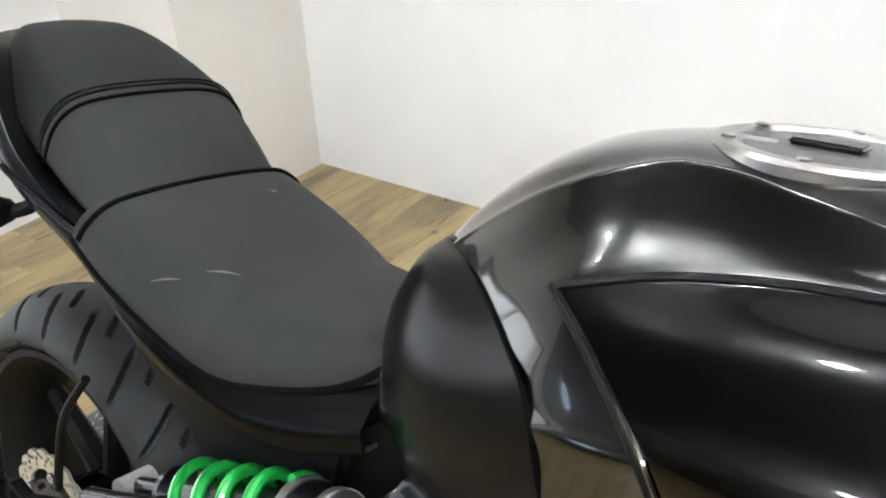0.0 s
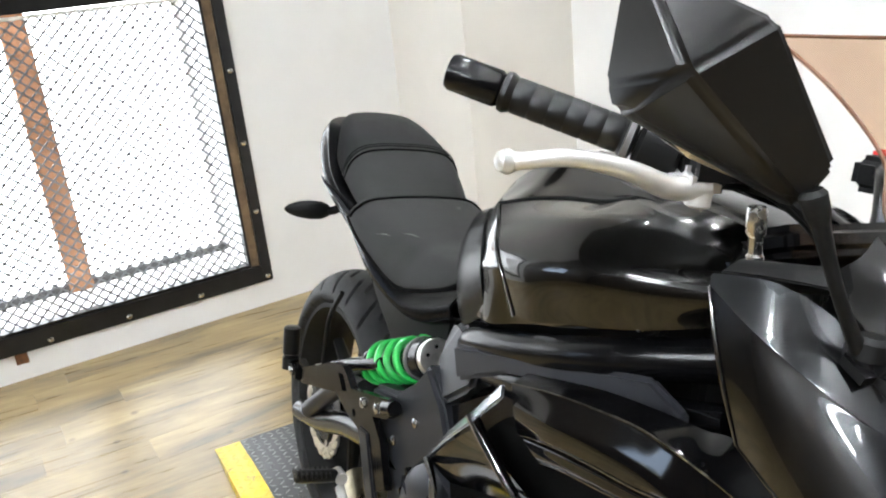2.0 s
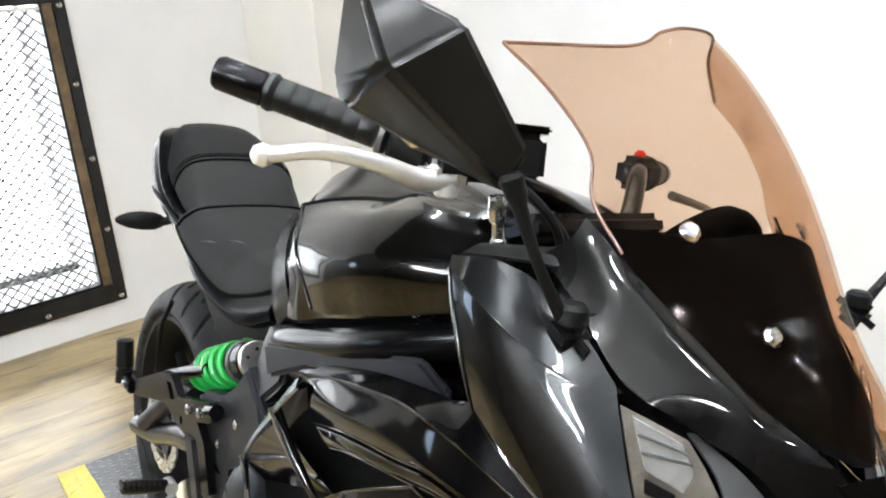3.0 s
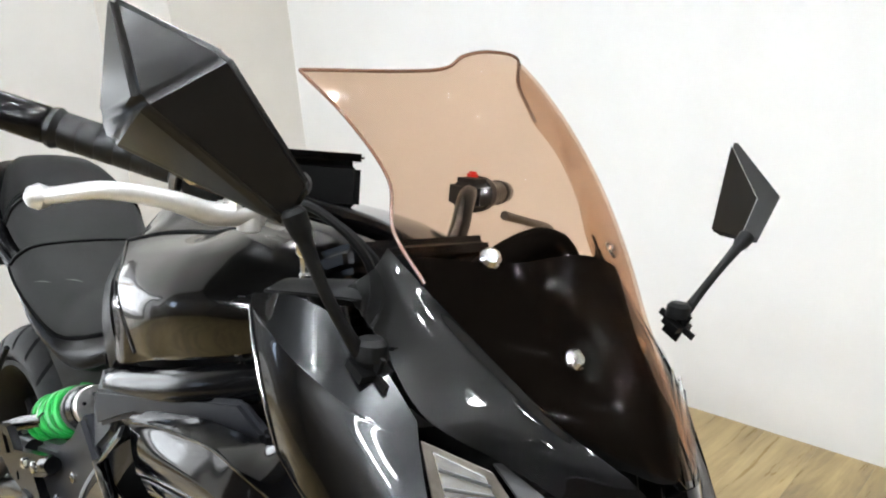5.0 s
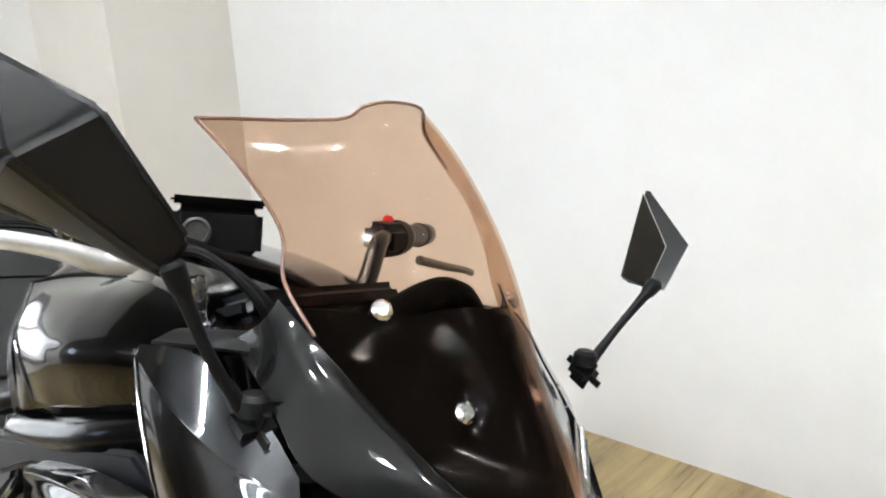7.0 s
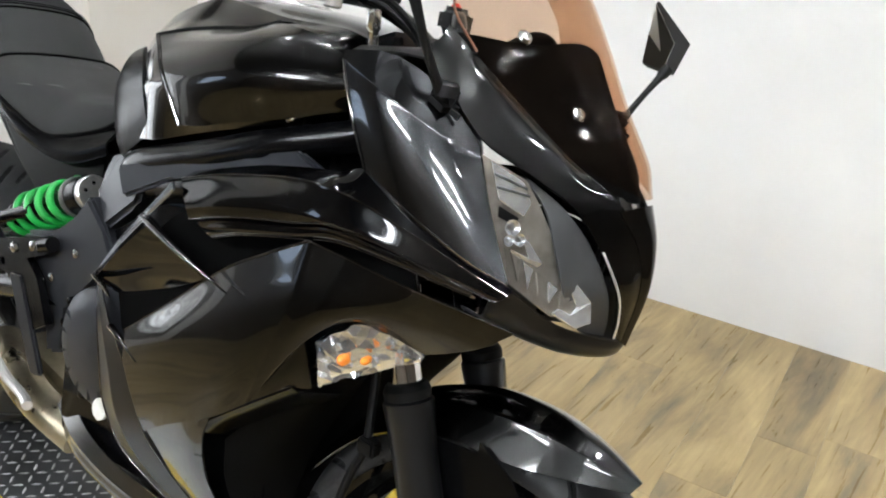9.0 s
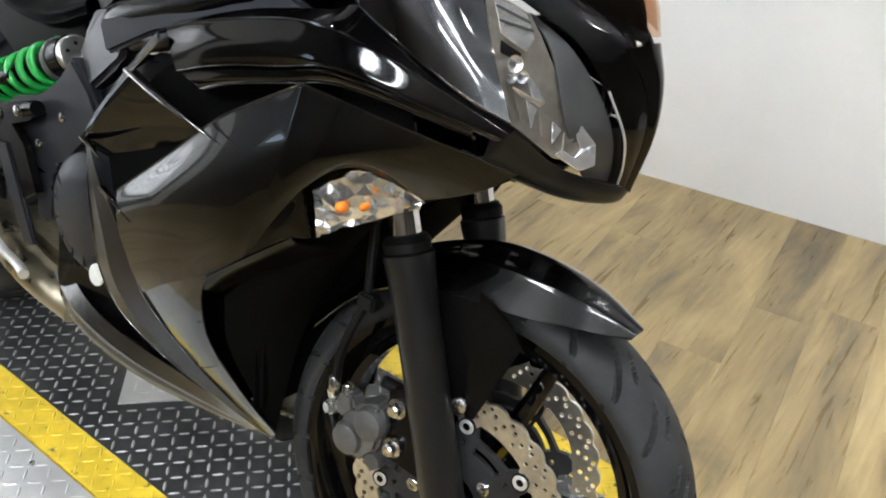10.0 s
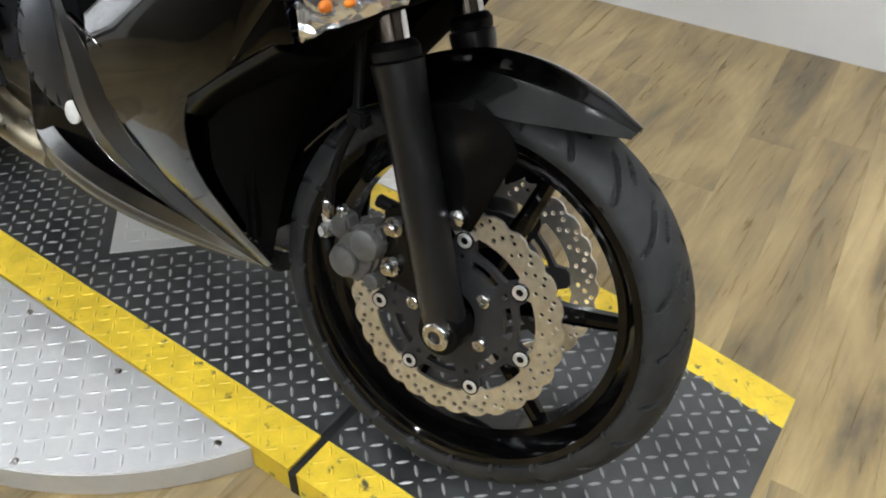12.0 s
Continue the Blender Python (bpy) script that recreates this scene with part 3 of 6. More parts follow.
def ceiling_light(u, v, turn=0.0):
    """A hanging twin-tube fitting."""
    m = Matrix.Translation(room(u, v, CEIL - 0.12)) @ Matrix.Rotation(ROOM + turn, 4, "Z")
    lamp = empty("ceiling_light", "white twin-tube ceiling light fitting, switched on", "ceiling light", m, "ceiling lights")
    part("housing", box(1.25, 0.2, 0.05, (0, 0, 0.03), 0.008), LAMP_WHITE, lamp)
    for y in (-0.055, 0.055):
        part("tube", lathe([(0, 0.004), (0.002, 0.013), (1.198, 0.013), (1.2, 0.004)], (-0.6, y, -0.015), (1, 0, 0), 10), TUBE, lamp, "glowing fluorescent tube")
        part("rod", tube([(y * 6, 0, 0.05), (y * 6, 0, 0.122)], 0.005, 2, 6), SATIN, lamp)
    return lamp


for row in range(2):                     # two rows over the open part of the showroom
    for place in range(2):
        ceiling_light(1.5 + 2.3 * place, 4.3 + 0.95 * row)


def ceiling_spot(u, v):
    """A small round surface lamp."""
    lamp = empty("ceiling_spot", "small round white ceiling lamp, switched on", "ceiling lamp", Matrix.Translation(room(u, v, CEIL)), "ceiling lamps")
    part("collar", lathe([(0, 0.075), (0.098, 0.075), (0.102, 0.072), (0.102, 0.066), (0.012, 0.062)], (0, 0, 0), (0, 0, -1), 20), LAMP_WHITE, lamp)
    part("bulb", lathe([(0.012, 0.02), (0.018, 0.036), (0.03, 0.042), (0.042, 0.032), (0.048, 0.01)], (0, 0, 0), (0, 0, -1), 12), BULB, lamp, "glowing bulb")
    return lamp


for i in range(6):
    for j in range(3):
        if i > 1 or j == 0:              # none over the way along the near side
            ceiling_spot(0.3 + 0.95 * i, 0.95 + 1.05 * j)

# ---- the turntable ----
MID = Vector((-0.107, 0.155, 0))
RAD, HALF = 0.648, 0.333
SLOT0, SLOT1 = -0.747, 0.533
END0, END1 = -1.35, 1.135


def runway_z(x):
    """The runway's height: level over the turntable, falling over the ramps."""
    if x > SLOT1:
        return FLOOR * ((x - SLOT1) / (END1 - SLOT1)) ** 2
    if x < SLOT0:
        return FLOOR * ((SLOT0 - x) / (SLOT0 - END0)) ** 2
    return 0.0


def strip(x0, x1, y0, y1, lift, low, n=12):
    """A piece of runway that follows its height, down to the floor."""
    rows = []
    for x in np.linspace(x0, x1, n):
        z = runway_z(x) + lift
        rows.append([(x, y0, min(z - 0.001, low)), (x, y0, z), (x, y1, z), (x, y1, min(z - 0.001, low))])
    return grid_mesh(rows, closed_v=True, caps=True)


table = empty("turntable_platform", "round diamond-plate turntable with a black runway and yellow lines", "display platform")
ysn, ysf = MID.y - HALF, MID.y + HALF
SW = 0.078
for a, c in ((END0, SLOT0 - 0.0085), (SLOT0 + 0.0085, SLOT1 - 0.0085), (SLOT1 + 0.0085, END1)):
    part("runway_plate", strip(a, c, ysn + SW, ysf - SW, 0.0, FLOOR + 0.001, 24), TREAD_DARK, table, "worn black diamond-plate runway", smooth=False)
    part("yellow_line", strip(a, c, ysn, ysn + SW - 0.001, 0.0, FLOOR + 0.001, 24), YELLOW, table, "scuffed yellow painted edge line", smooth=False)
    part("yellow_line", strip(a, c, ysf - SW + 0.001, ysf, 0.0, FLOOR + 0.001, 24), YELLOW, table, "scuffed yellow painted edge line", smooth=False)
for x in (SLOT0, SLOT1):
    part("hinge_gap", strip(x - 0.008, x + 0.008, ysn - 0.002, ysf + 0.002, -0.006, FLOOR + 0.001, 3), SLOT, table, "black gap between table and ramp", smooth=False)


def segment(side):
    """The round part of the table beside the runway."""
    y = ysn - 0.002 if side < 0 else ysf + 0.002
    a = math.acos((HALF + 0.002) / RAD)
    pts = []
    for i in range(49):
        t = -a + 2 * a * i / 48
        pts.append((MID.x + RAD * math.sin(t), MID.y + side * RAD * math.cos(t)))
    return slab(pts, FLOOR + 0.001, -0.002, 0.003)


for side in (-1, 1):
    part("table_segment", segment(side), TREAD_SILVER, table, "bare aluminium diamond-plate table top", smooth=False)


def tread(inside, x0, x1, y0, y1, pitch, height, z_of):
    """Raised diamond-plate bars, turned to and fro."""
    bm = bmesh.new()
    length, width = pitch * 0.92, pitch * 0.2
    for i in range(int((x1 - x0) / pitch) + 1):
        for j in range(int((y1 - y0) / pitch) + 1):
            cx, cy = x0 + i * pitch, y0 + j * pitch
            ang = math.pi / 4 if (i + j) % 2 else -math.pi / 4
            if not inside(cx, cy):
                continue
            ca, sa = math.cos(ang), math.sin(ang)
            z = z_of(cx)
            slope = (z_of(cx + 0.01) - z_of(cx - 0.01)) / 0.02

            def at(l, w, h):
                px, py = cx + l * ca - w * sa, cy + l * sa + w * ca
                return bm.verts.new((px, py, z + slope * (px - cx) + h))
            base = [at(-length / 2, 0, 0), at(-length * 0.2, -width / 2, 0), at(length * 0.2, -width / 2, 0), at(length / 2, 0, 0), at(length * 0.2, width / 2, 0), at(-length * 0.2, width / 2, 0)]
            t0, t1 = at(-length * 0.3, 0, height), at(length * 0.3, 0, height)
            bm.faces.new((base[0], base[1], t0))
            bm.faces.new((base[1], base[2], t1, t0))
            bm.faces.new((base[2], base[3], t1))
            bm.faces.new((base[3], base[4], t1))
            bm.faces.new((base[4], base[5], t0, t1))
            bm.faces.new((base[5], base[0], t0))
    return bm


def off_slot(x):
    return min(abs(x - SLOT0), abs(x - SLOT1)) > 0.018


P = 0.0262
DIAMOND = 0.172

for nm, mat, y0, y1, test, lab in (
        ("raised_tread", TREAD_DARK_BAR, ysn + SW, ysf - SW, lambda x, y: off_slot(x) and abs(x - MID.x) + abs(y - MID.y) > DIAMOND + 0.012, "worn raised tread bars"),
        ("raised_tread", YELLOW, ysn, ysn + SW, lambda x, y: off_slot(x) and ysn + 0.008 < y < ysn + SW - 0.008, "yellow painted tread bars"),
        ("raised_tread", YELLOW, ysf - SW, ysf, lambda x, y: off_slot(x) and ysf - SW + 0.008 < y < ysf - 0.008, "yellow painted tread bars")):
    ob = part(nm, tread(test, END0 + 0.02, END1 - 0.02, y0 + 0.012, y1, P, 0.0014, runway_z), mat, table, lab)
    ob["kind"] = "stuff"
for side in (-1, 1):
    ob = part("raised_tread", tread(lambda x, y: (x - MID.x) ** 2 + (y - MID.y) ** 2 < (RAD - 0.016) ** 2 and side * (y - MID.y) > HALF + 0.016, MID.x - RAD, MID.x + RAD, MID.y - RAD if side < 0 else ysf, ysn if side < 0 else MID.y + RAD, P * 1.12, 0.0014, lambda x: -0.002), TREAD_SILVER, table, "raised aluminium tread bars")
    ob["kind"] = "stuff"
part("centre_plate", slab([(MID.x + DIAMOND, MID.y), (MID.x, MID.y + DIAMOND), (MID.x - DIAMOND, MID.y), (MID.x, MID.y - DIAMOND)], 0.0005, 0.004, 0.0008), TREAD_SILVER, table, "square bare aluminium centre plate", smooth=False)
ob = part("raised_tread", tread(lambda x, y: abs(x - MID.x) + abs(y - MID.y) < DIAMOND - 0.016, MID.x - DIAMOND, MID.x + DIAMOND, MID.y - DIAMOND, MID.y + DIAMOND, P, 0.0014, lambda x: 0.004), TREAD_SILVER, table)
ob["kind"] = "stuff"
screw = lathe([(0, 0.0075), (0.0015, 0.0075), (0.003, 0.0045), (0.0031, 0.0025), (0.002, 0.002), (0.002, 0)], (0, 0, 0), (0, 0, 1), 10, caps=False)
first = part("screw", screw, STEEL, table)
screws = [(0.151, -0.204), (0.4, -0.208), (-0.095, -0.208), (0.169, -0.416), (-0.345, -0.208), (-0.6, -0.208), (-0.385, -0.416), (-0.107, -0.44)]
first.location = (*screws[0], -0.002)
for x, y in screws[1:]:
    o = new("screw", first.data)
    o.parent = table
    o.location = (x, y, -0.002)

# ---- the motorcycle, leaning on its side stand ----
BIKE = Matrix.Rotation(radians(-13.0), 4, "X")
bike = empty("motorcycle", "black faired sport motorcycle leaning on its side stand", "motorcycle", BIKE)


def both(name, rows, nu, nv, mat, label="", thick=0.003, inward=(0.3, 0, 0.6), parent=None):
    """A panel on the right side and its like on the left."""
    made = []
    for k in (1, -1):
        r = rows if k > 0 else mirror_rows(rows)
        made.append(part(name, shell(r, nu, nv, thick, inward), mat, parent or bike, label))
    return made


def crease(rows, i, f=0.14):
    """Sharpens a surface along one of its rows."""
    def mix(a, c, k):
        return [tuple(u + (v - u) * k for u, v in zip(m, n)) for m, n in zip(a, c)]
    return rows[:i] + [mix(rows[i - 1], rows[i], 1 - f), rows[i], mix(rows[i], rows[i + 1], f)] + rows[i + 1:]


def crease_along(rows, i, f=0.14):
    """The same along one of its columns."""
    turned = [list(c) for c in zip(*rows)]
    return [list(c) for c in zip(*crease(turned, i, f))]


# --- wheels ---


def tyre(radius, width, crown, rim, centre, grooves, cut):
    """A road tyre with its curved tread cut by slanting grooves."""
    half = width / 2
    prof = []
    for a in np.linspace(-1, 1, 57):
        y = half * math.sin(a * math.pi / 2 * 0.98)
        sag = crown * (1 - math.cos(a * math.pi / 2))
        prof.append((y, radius - sag))
    side = [(half * 0.995, radius - crown - 0.005), (half * 0.96, radius - crown - 0.011), (half * 0.8, rim + 0.008), (half * 0.7, rim - 0.004)]
    full = [(-y, r) for y, r in reversed(side)] + prof + side
    n = 1248
    rows = []
    for i in range(n):
        t = 2 * math.pi * i / n
        row = []
        for y, r in full:
            s = abs(y) / half
            across, deep = y, 0.0
            for s0, s1, shift in ((0.3, 0.988, 0.0), (0.04, 0.5, 0.45)):
                if s0 < s < s1:
                    ph = (t * grooves / (2 * math.pi) + (0.5 if y > 0 else 0) + cut * s + shift) % 1.0
                    taper = min(1.0, (s - s0) / 0.1, (s1 - s) / 0.04)
                    half_w = 0.03 + 0.034 * taper
                    if abs(ph - 0.5) < half_w:
                        deep = 0.0085 * taper * min(1.0, 6.0 * (1 - abs(ph - 0.5) / half_w))
            if deep:                     # sunk at right angles to the rounded tread
                ny, nr = crown * y / half, half * math.sqrt(max(0.0, 1 - s * s))
                size = math.hypot(ny, nr)
                across, r = y - deep * ny / size, r - deep * nr / size
            row.append((centre[0] + r * math.cos(t), centre[1] + across, centre[2] + r * math.sin(t)))
        rows.append(row)
    return grid_mesh(rows, closed_u=True)


def rim(radius, width, centre, mat, parent):
    w = width / 2
    prof = [(-w, radius + 0.006), (-w, radius - 0.004), (-w + 0.012, radius - 0.012), (-w + 0.03, radius - 0.022), (-0.02, radius - 0.034), (0.02, radius - 0.034), (w - 0.03, radius - 0.022), (w - 0.012, radius - 0.012), (w, radius - 0.004), (w, radius + 0.006), (w - 0.008, radius), (0, radius - 0.018), (-w + 0.008, radius)]
    return part("rim", ring(prof, centre, (0, 1, 0), 72), mat, parent, "black cast rim")


def spoke(a, r0, r1, centre, w0, w1, depth, skew=0.0):
    """A tapering cast spoke with a raised back."""
    rows = []
    for f in np.linspace(0, 1, 6):
        r = r0 + (r1 - r0) * f
        w = w0 + (w1 - w0) * f
        d = depth * (1 - 0.35 * f)
        t = a + skew * f
        c, s = math.cos(t), math.sin(t)
        row = []
        for q, y in ((-w, -d * 0.5), (-w * 0.35, -d), (w * 0.35, -d), (w, -d * 0.5), (w, d * 0.5), (w * 0.35, d), (-w * 0.35, d), (-w, d * 0.5)):
            row.append((centre[0] + r * c - q * s, centre[1] + y, centre[2] + r * s + q * c))
        rows.append(row)
    return grid_mesh(rows, closed_v=True, caps=True)


def petal(cx, cz, r, waves, depth, n):
    out = []
    for i in range(n):
        t = 2 * math.pi * i / n
        k = r - depth * (0.5 - 0.5 * math.cos(waves * t)) ** 2
        out.append((cx + k * math.cos(t), cz + k * math.sin(t)))
    return out


def brake_disc(centre, y0, y1, r_out, r_in, parent, phase, bolts=7, holes_per=4, waves=28):
    """A floating disc: drilled band with inner tabs, black slotted carrier, ringed buttons."""
    cx, cz = centre[0], centre[2]
    sector = 2 * math.pi / bolts
    band = r_out - r_in

    def at(r, t):
        return (cx + r * math.cos(t), cz + r * math.sin(t))

    holes = []
    for b in range(bolts):
        for k in range(holes_per):
            t = phase + (b + (k + 0.5) / holes_per) * sector
            step = sector / holes_per
            for f, off in ((0.76, -0.3), (0.5, -0.05), (0.24, 0.2), (0.62, 0.45)):
                holes.append(circle(*at(r_in + band * f, t + off * step), 0.0037, 8))
    inner = []
    for i in range(bolts * 24):
        t = phase + 2 * math.pi * i / (bolts * 24)
        d = abs((i % 24 + 12) % 24 - 12)
        inner.append(at(r_in - (0.011 if d < 2 else 0.006 if d < 4 else 0.0), t))
    disc = part("brake_disc", flat_holes(petal(cx, cz, r_out, waves, 0.005, waves * 8), holes + [inner], y0, y1), DISC_STEEL, parent, "drilled wave-edged steel brake disc", smooth=False)
    k = r_in / 0.121
    out = []
    for b in range(bolts):
        for f, r in ((-0.5, 0.098), (-0.3, 0.098), (-0.2, 0.1), (-0.14, 0.115), (-0.08, 0.1195), (0.08, 0.1195), (0.14, 0.115), (0.2, 0.1), (0.3, 0.098)):
            out.append(at(r * k, phase + (b + f) * sector))
    slots = []
    for b in range(bolts):
        t0 = phase + (b + 0.5) * sector
        loop = [at(0.078 * k, t0 + q) for q in np.linspace(-0.25, 0.25, 6)] + [at(0.09 * k, t0 + q) for q in np.linspace(0.27, -0.27, 6)]
        slots.append(loop)
        slots.append(circle(*at(0.088 * k, phase + b * sector), 0.0045 * k, 8))
    part("disc_carrier", flat_holes(out, slots + [circle(cx, cz, 0.036 * k, 20)], y0 - 0.002, y1 + 0.002), CARRIER, disc, "dark grey slotted disc carrier", smooth=False)
    side = -1 if y0 < 0 else 1
    yb = min(y0, y1) if side < 0 else max(y0, y1)
    for b in range(bolts):
        t = phase + b * sector
        x, z = at(0.112 * k, t)
        part("disc_button", lathe([(-0.004, 0.0105 * k), (0.0035, 0.0105 * k), (0.0045, 0.0095 * k), (0.0045, 0.0055 * k), (0.001, 0.005 * k), (0.001, 0.0)], (x, yb, z), (0, side, 0), 16, caps=False), ALU, disc, "bright ringed disc button")
        part("button_washer", lathe([(-0.002, 0.0125 * k), (0.003, 0.0125 * k), (0.003, 0.0105 * k)], (x, yb, z), (0, side, 0), 16), SATIN, disc)
    for b in range(5):
        t = phase + radians(-48) + b * 2 * math.pi / 5
        part("disc_bolt", lathe([(0, 0.0095 * k), (0.005, 0.0095 * k), (0.0065, 0.0075 * k), (0.0065, 0.004), (0.0045, 0.0035), (0.0045, 0)], (cx + 0.057 * k * math.cos(t), yb + side * 0.002, cz + 0.057 * k * math.sin(t)), (0, side, 0), 14, caps=False), STEEL, disc)
    return disc


CARRIER = material("dark_grey_carrier_anodising", (0.028, 0.028, 0.03), rough=0.45, metal=0.4, vary=0.2, scale=40, bump=0.05, bump_scale=600)
FA = (0.695, 0.0, 0.30)
STEER_AT = Vector((0.675, 0, 0.315))     # the fork is turned a little to the left
STEER = Matrix.Translation(STEER_AT) @ Matrix.Rotation(radians(6.5), 4, Vector((-0.4, 0, 1)).normalized()) @ Matrix.Translation(-STEER_AT)
front = new("front_wheel")
front.parent = bike
front.matrix_basis = STEER
part("tyre", tyre(0.305, 0.12, 0.038, 0.25, FA, 24, 0.95), RUBBER, front, "black grooved road tyre")
rim(0.248, 0.106, FA, GLOSS, front)
for i in range(6):
    part("spoke", spoke(radians(8 + 60 * i), 0.03, 0.226, FA, 0.016, 0.011, 0.016, 0.06), GLOSS, front, "gloss black cast spoke")
part("hub", lathe([(-0.06, 0.032), (-0.058, 0.044), (-0.02, 0.04), (0.02, 0.04), (0.058, 0.044), (0.06, 0.032)], FA, (0, 1, 0), 32), GLOSS, front)
brake_disc(FA, -0.074, -0.069, 0.16, 0.121, front, radians(91))
brake_disc(FA, 0.069, 0.074, 0.16, 0.121, front, radians(70))

RA = (-0.70, 0.022, 0.33)
rear = new("rear_wheel")
rear.parent = bike
part("tyre", tyre(0.325, 0.16, 0.055, 0.245, RA, 22, 0.7), RUBBER, rear, "wide black grooved road tyre")
rim(0.243, 0.14, RA, MATTE, rear)
for i in range(6):
    part("spoke", spoke(radians(25 + 60 * i), 0.04, 0.195, RA, 0.018, 0.012, 0.02, 0.06), MATTE, rear, "matt black cast spoke")
part("hub", lathe([(-0.08, 0.03), (-0.078, 0.05), (0, 0.045), (0.078, 0.05), (0.08, 0.03)], RA, (0, 1, 0), 32), GLOSS, rear)
part("sprocket", lathe([(0, 0.1), (0.008, 0.1), (0.008, 0.05), (0.03, 0.045), (0.03, 0)], (RA[0], RA[1] + 0.085, RA[2]), (0, -1, 0), 40, caps=False), SATIN, rear, "dark rear sprocket")
brake_disc(RA, -0.07, -0.065, 0.11, 0.08, rear, radians(20), bolts=5, holes_per=4, waves=20)

# --- fork, fender and brake ---
RAKE = Vector((-0.4, 0, 1)).normalized()
for side in (-1, 1):
    y = 0.102 * side
    foot = Vector((0.708 if side < 0 else 0.686, y, 0.315))
    leg = new("fork_leg")
    leg.parent = bike
    low = [(-0.03, 0.018), (-0.025, 0.026), (0.0, 0.029), (0.06, 0.0285), (0.26, 0.029), (0.3, 0.031), (0.325, 0.033), (0.333, 0.033), (0.335, 0.026)]
    part("fork_slider", lathe(low, foot, RAKE, 28), FORK, leg, "satin black fork leg")
    part("dust_seal", lathe([(0, 0.024), (0, 0.03), (0.012, 0.031), (0.02, 0.026), (0.022, 0.021)], foot + RAKE * 0.336, RAKE, 24), MATTE, leg)
    part("fork_tube", lathe([(0, 0.0205), (0.06, 0.0205), (0.34, 0.0205)], foot + RAKE * 0.35, RAKE, 28), TUBE_CHROME, leg, "bright polished inner fork tube")
    part("axle_clamp", lathe([(-0.022 * side, 0.03), (0.022 * side, 0.03)], (foot.x + 0.007, y, 0.3), (0, 1, 0), 24), SATIN, leg)
    part("fork_cover", lathe([(0, 0.033), (0.05, 0.034), (0.1, 0.034), (0.105, 0.028)], foot + RAKE * 0.415, RAKE, 24), GLOSS, leg, "gloss black upper fork shroud")
part("axle_bolt", lathe([(0, 0.0195), (0.007, 0.0195), (0.009, 0.017), (0.009, 0.0095), (-0.006, 0.008), (-0.006, 0)], (0.716, -0.124, 0.3), (0, -1, 0), 24, caps=False), STEEL, bike, "bright hollow axle bolt")

fender_half = [
    [(0.385, 0, 0.40), (0.382, -0.035, 0.392), (0.378, -0.066, 0.372)],
    [(0.43, 0, 0.49), (0.432, -0.04, 0.478), (0.434, -0.074, 0.452)],
    [(0.52, 0, 0.583), (0.52, -0.042, 0.568), (0.515, -0.077, 0.535)],
    [(0.63, 0, 0.638), (0.628, -0.043, 0.622), (0.622, -0.077, 0.585)],
    [(0.72, 0, 0.650), (0.72, -0.042, 0.634), (0.722, -0.068, 0.59)],
    [(0.80, 0, 0.638), (0.80, -0.032, 0.625), (0.80, -0.048, 0.598)],
    [(0.865, 0, 0.612), (0.863, -0.012, 0.608), (0.86, -0.02, 0.602)],
]
part("front_fender", shell(whole(crease_along(fender_half, 1, 0.2)), 48, 37, 0.003, (0.7, 0, 0.3)), PAINT, bike, "glossy black pointed front mudguard")
for side in (-1, 1):
    y = side * 0.0775
    part("fender_bracket", plate([(0.686, 0.610), (0.738, 0.583), (0.756, 0.562), (0.714, 0.438), (0.700, 0.436), (0.690, 0.52)], y + side * 0.003, y + side * 0.007, 0.0012), COWL, bike, "black mudguard side arm")

# Added plates: black in place of the shade inside the wheel behind the fork.
for side in (-1, 1):
    part("wheel_shade_plate", plate([(0.575, 0.575), (0.690, 0.590), (0.712, 0.470), (0.668, 0.430), (0.612, 0.450), (0.588, 0.505)], side * 0.0745, side * 0.0785, 0.0012), COWL, bike, "added black plate for the shade inside the wheel")

cal = part("brake_caliper", joined(
    lathe([(0, 0.024), (0.016, 0.025), (0.024, 0.022), (0.028, 0.014), (0.0285, 0.0)], (0.580, -0.098, 0.372), (0, -1, 0), 24, caps=False),
    lathe([(0, 0.024), (0.016, 0.025), (0.024, 0.022), (0.028, 0.014), (0.0285, 0.0)], (0.548, -0.098, 0.333), (0, -1, 0), 24, caps=False),
    plate([(0.520, 0.318), (0.536, 0.304), (0.575, 0.305), (0.597, 0.335), (0.605, 0.385), (0.590, 0.405), (0.566, 0.396), (0.535, 0.372)], -0.115, -0.070, 0.006),
    plate([(0.512, 0.366), (0.535, 0.358), (0.552, 0.38), (0.545, 0.398), (0.526, 0.40)], -0.118, -0.09, 0.004)), CALIPER, bike, "grey cast two-piston brake caliper")
part("caliper_pin", lathe([(0, 0.009), (0.03, 0.009), (0.033, 0.006)], (0.605, -0.085, 0.425), (-0.5, -0.3, 0.2), 12), MATTE, cal, "black rubber slide boot")
part("caliper_ear", lathe([(0, 0.013), (0.02, 0.012), (0.022, 0.008)], (0.594, -0.095, 0.318), (0, -1, 0), 14), CALIPER, cal)
for x, z in ((0.613, 0.410), (0.616, 0.350)):
    part("caliper_bolt", lathe([(0, 0.0145), (0.005, 0.0145), (0.006, 0.010), (0.014, 0.0095), (0.017, 0.0065), (0.017, 0)], (x, -0.101, z), (0, -1, 0), 14, caps=False), STEEL, cal, "bright caliper mounting bolt")
part("caliper_bracket", plate([(0.590, 0.43), (0.625, 0.448), (0.665, 0.44), (0.695, 0.37), (0.67, 0.32), (0.60, 0.325)], -0.1, -0.088, 0.003), SATIN, cal)
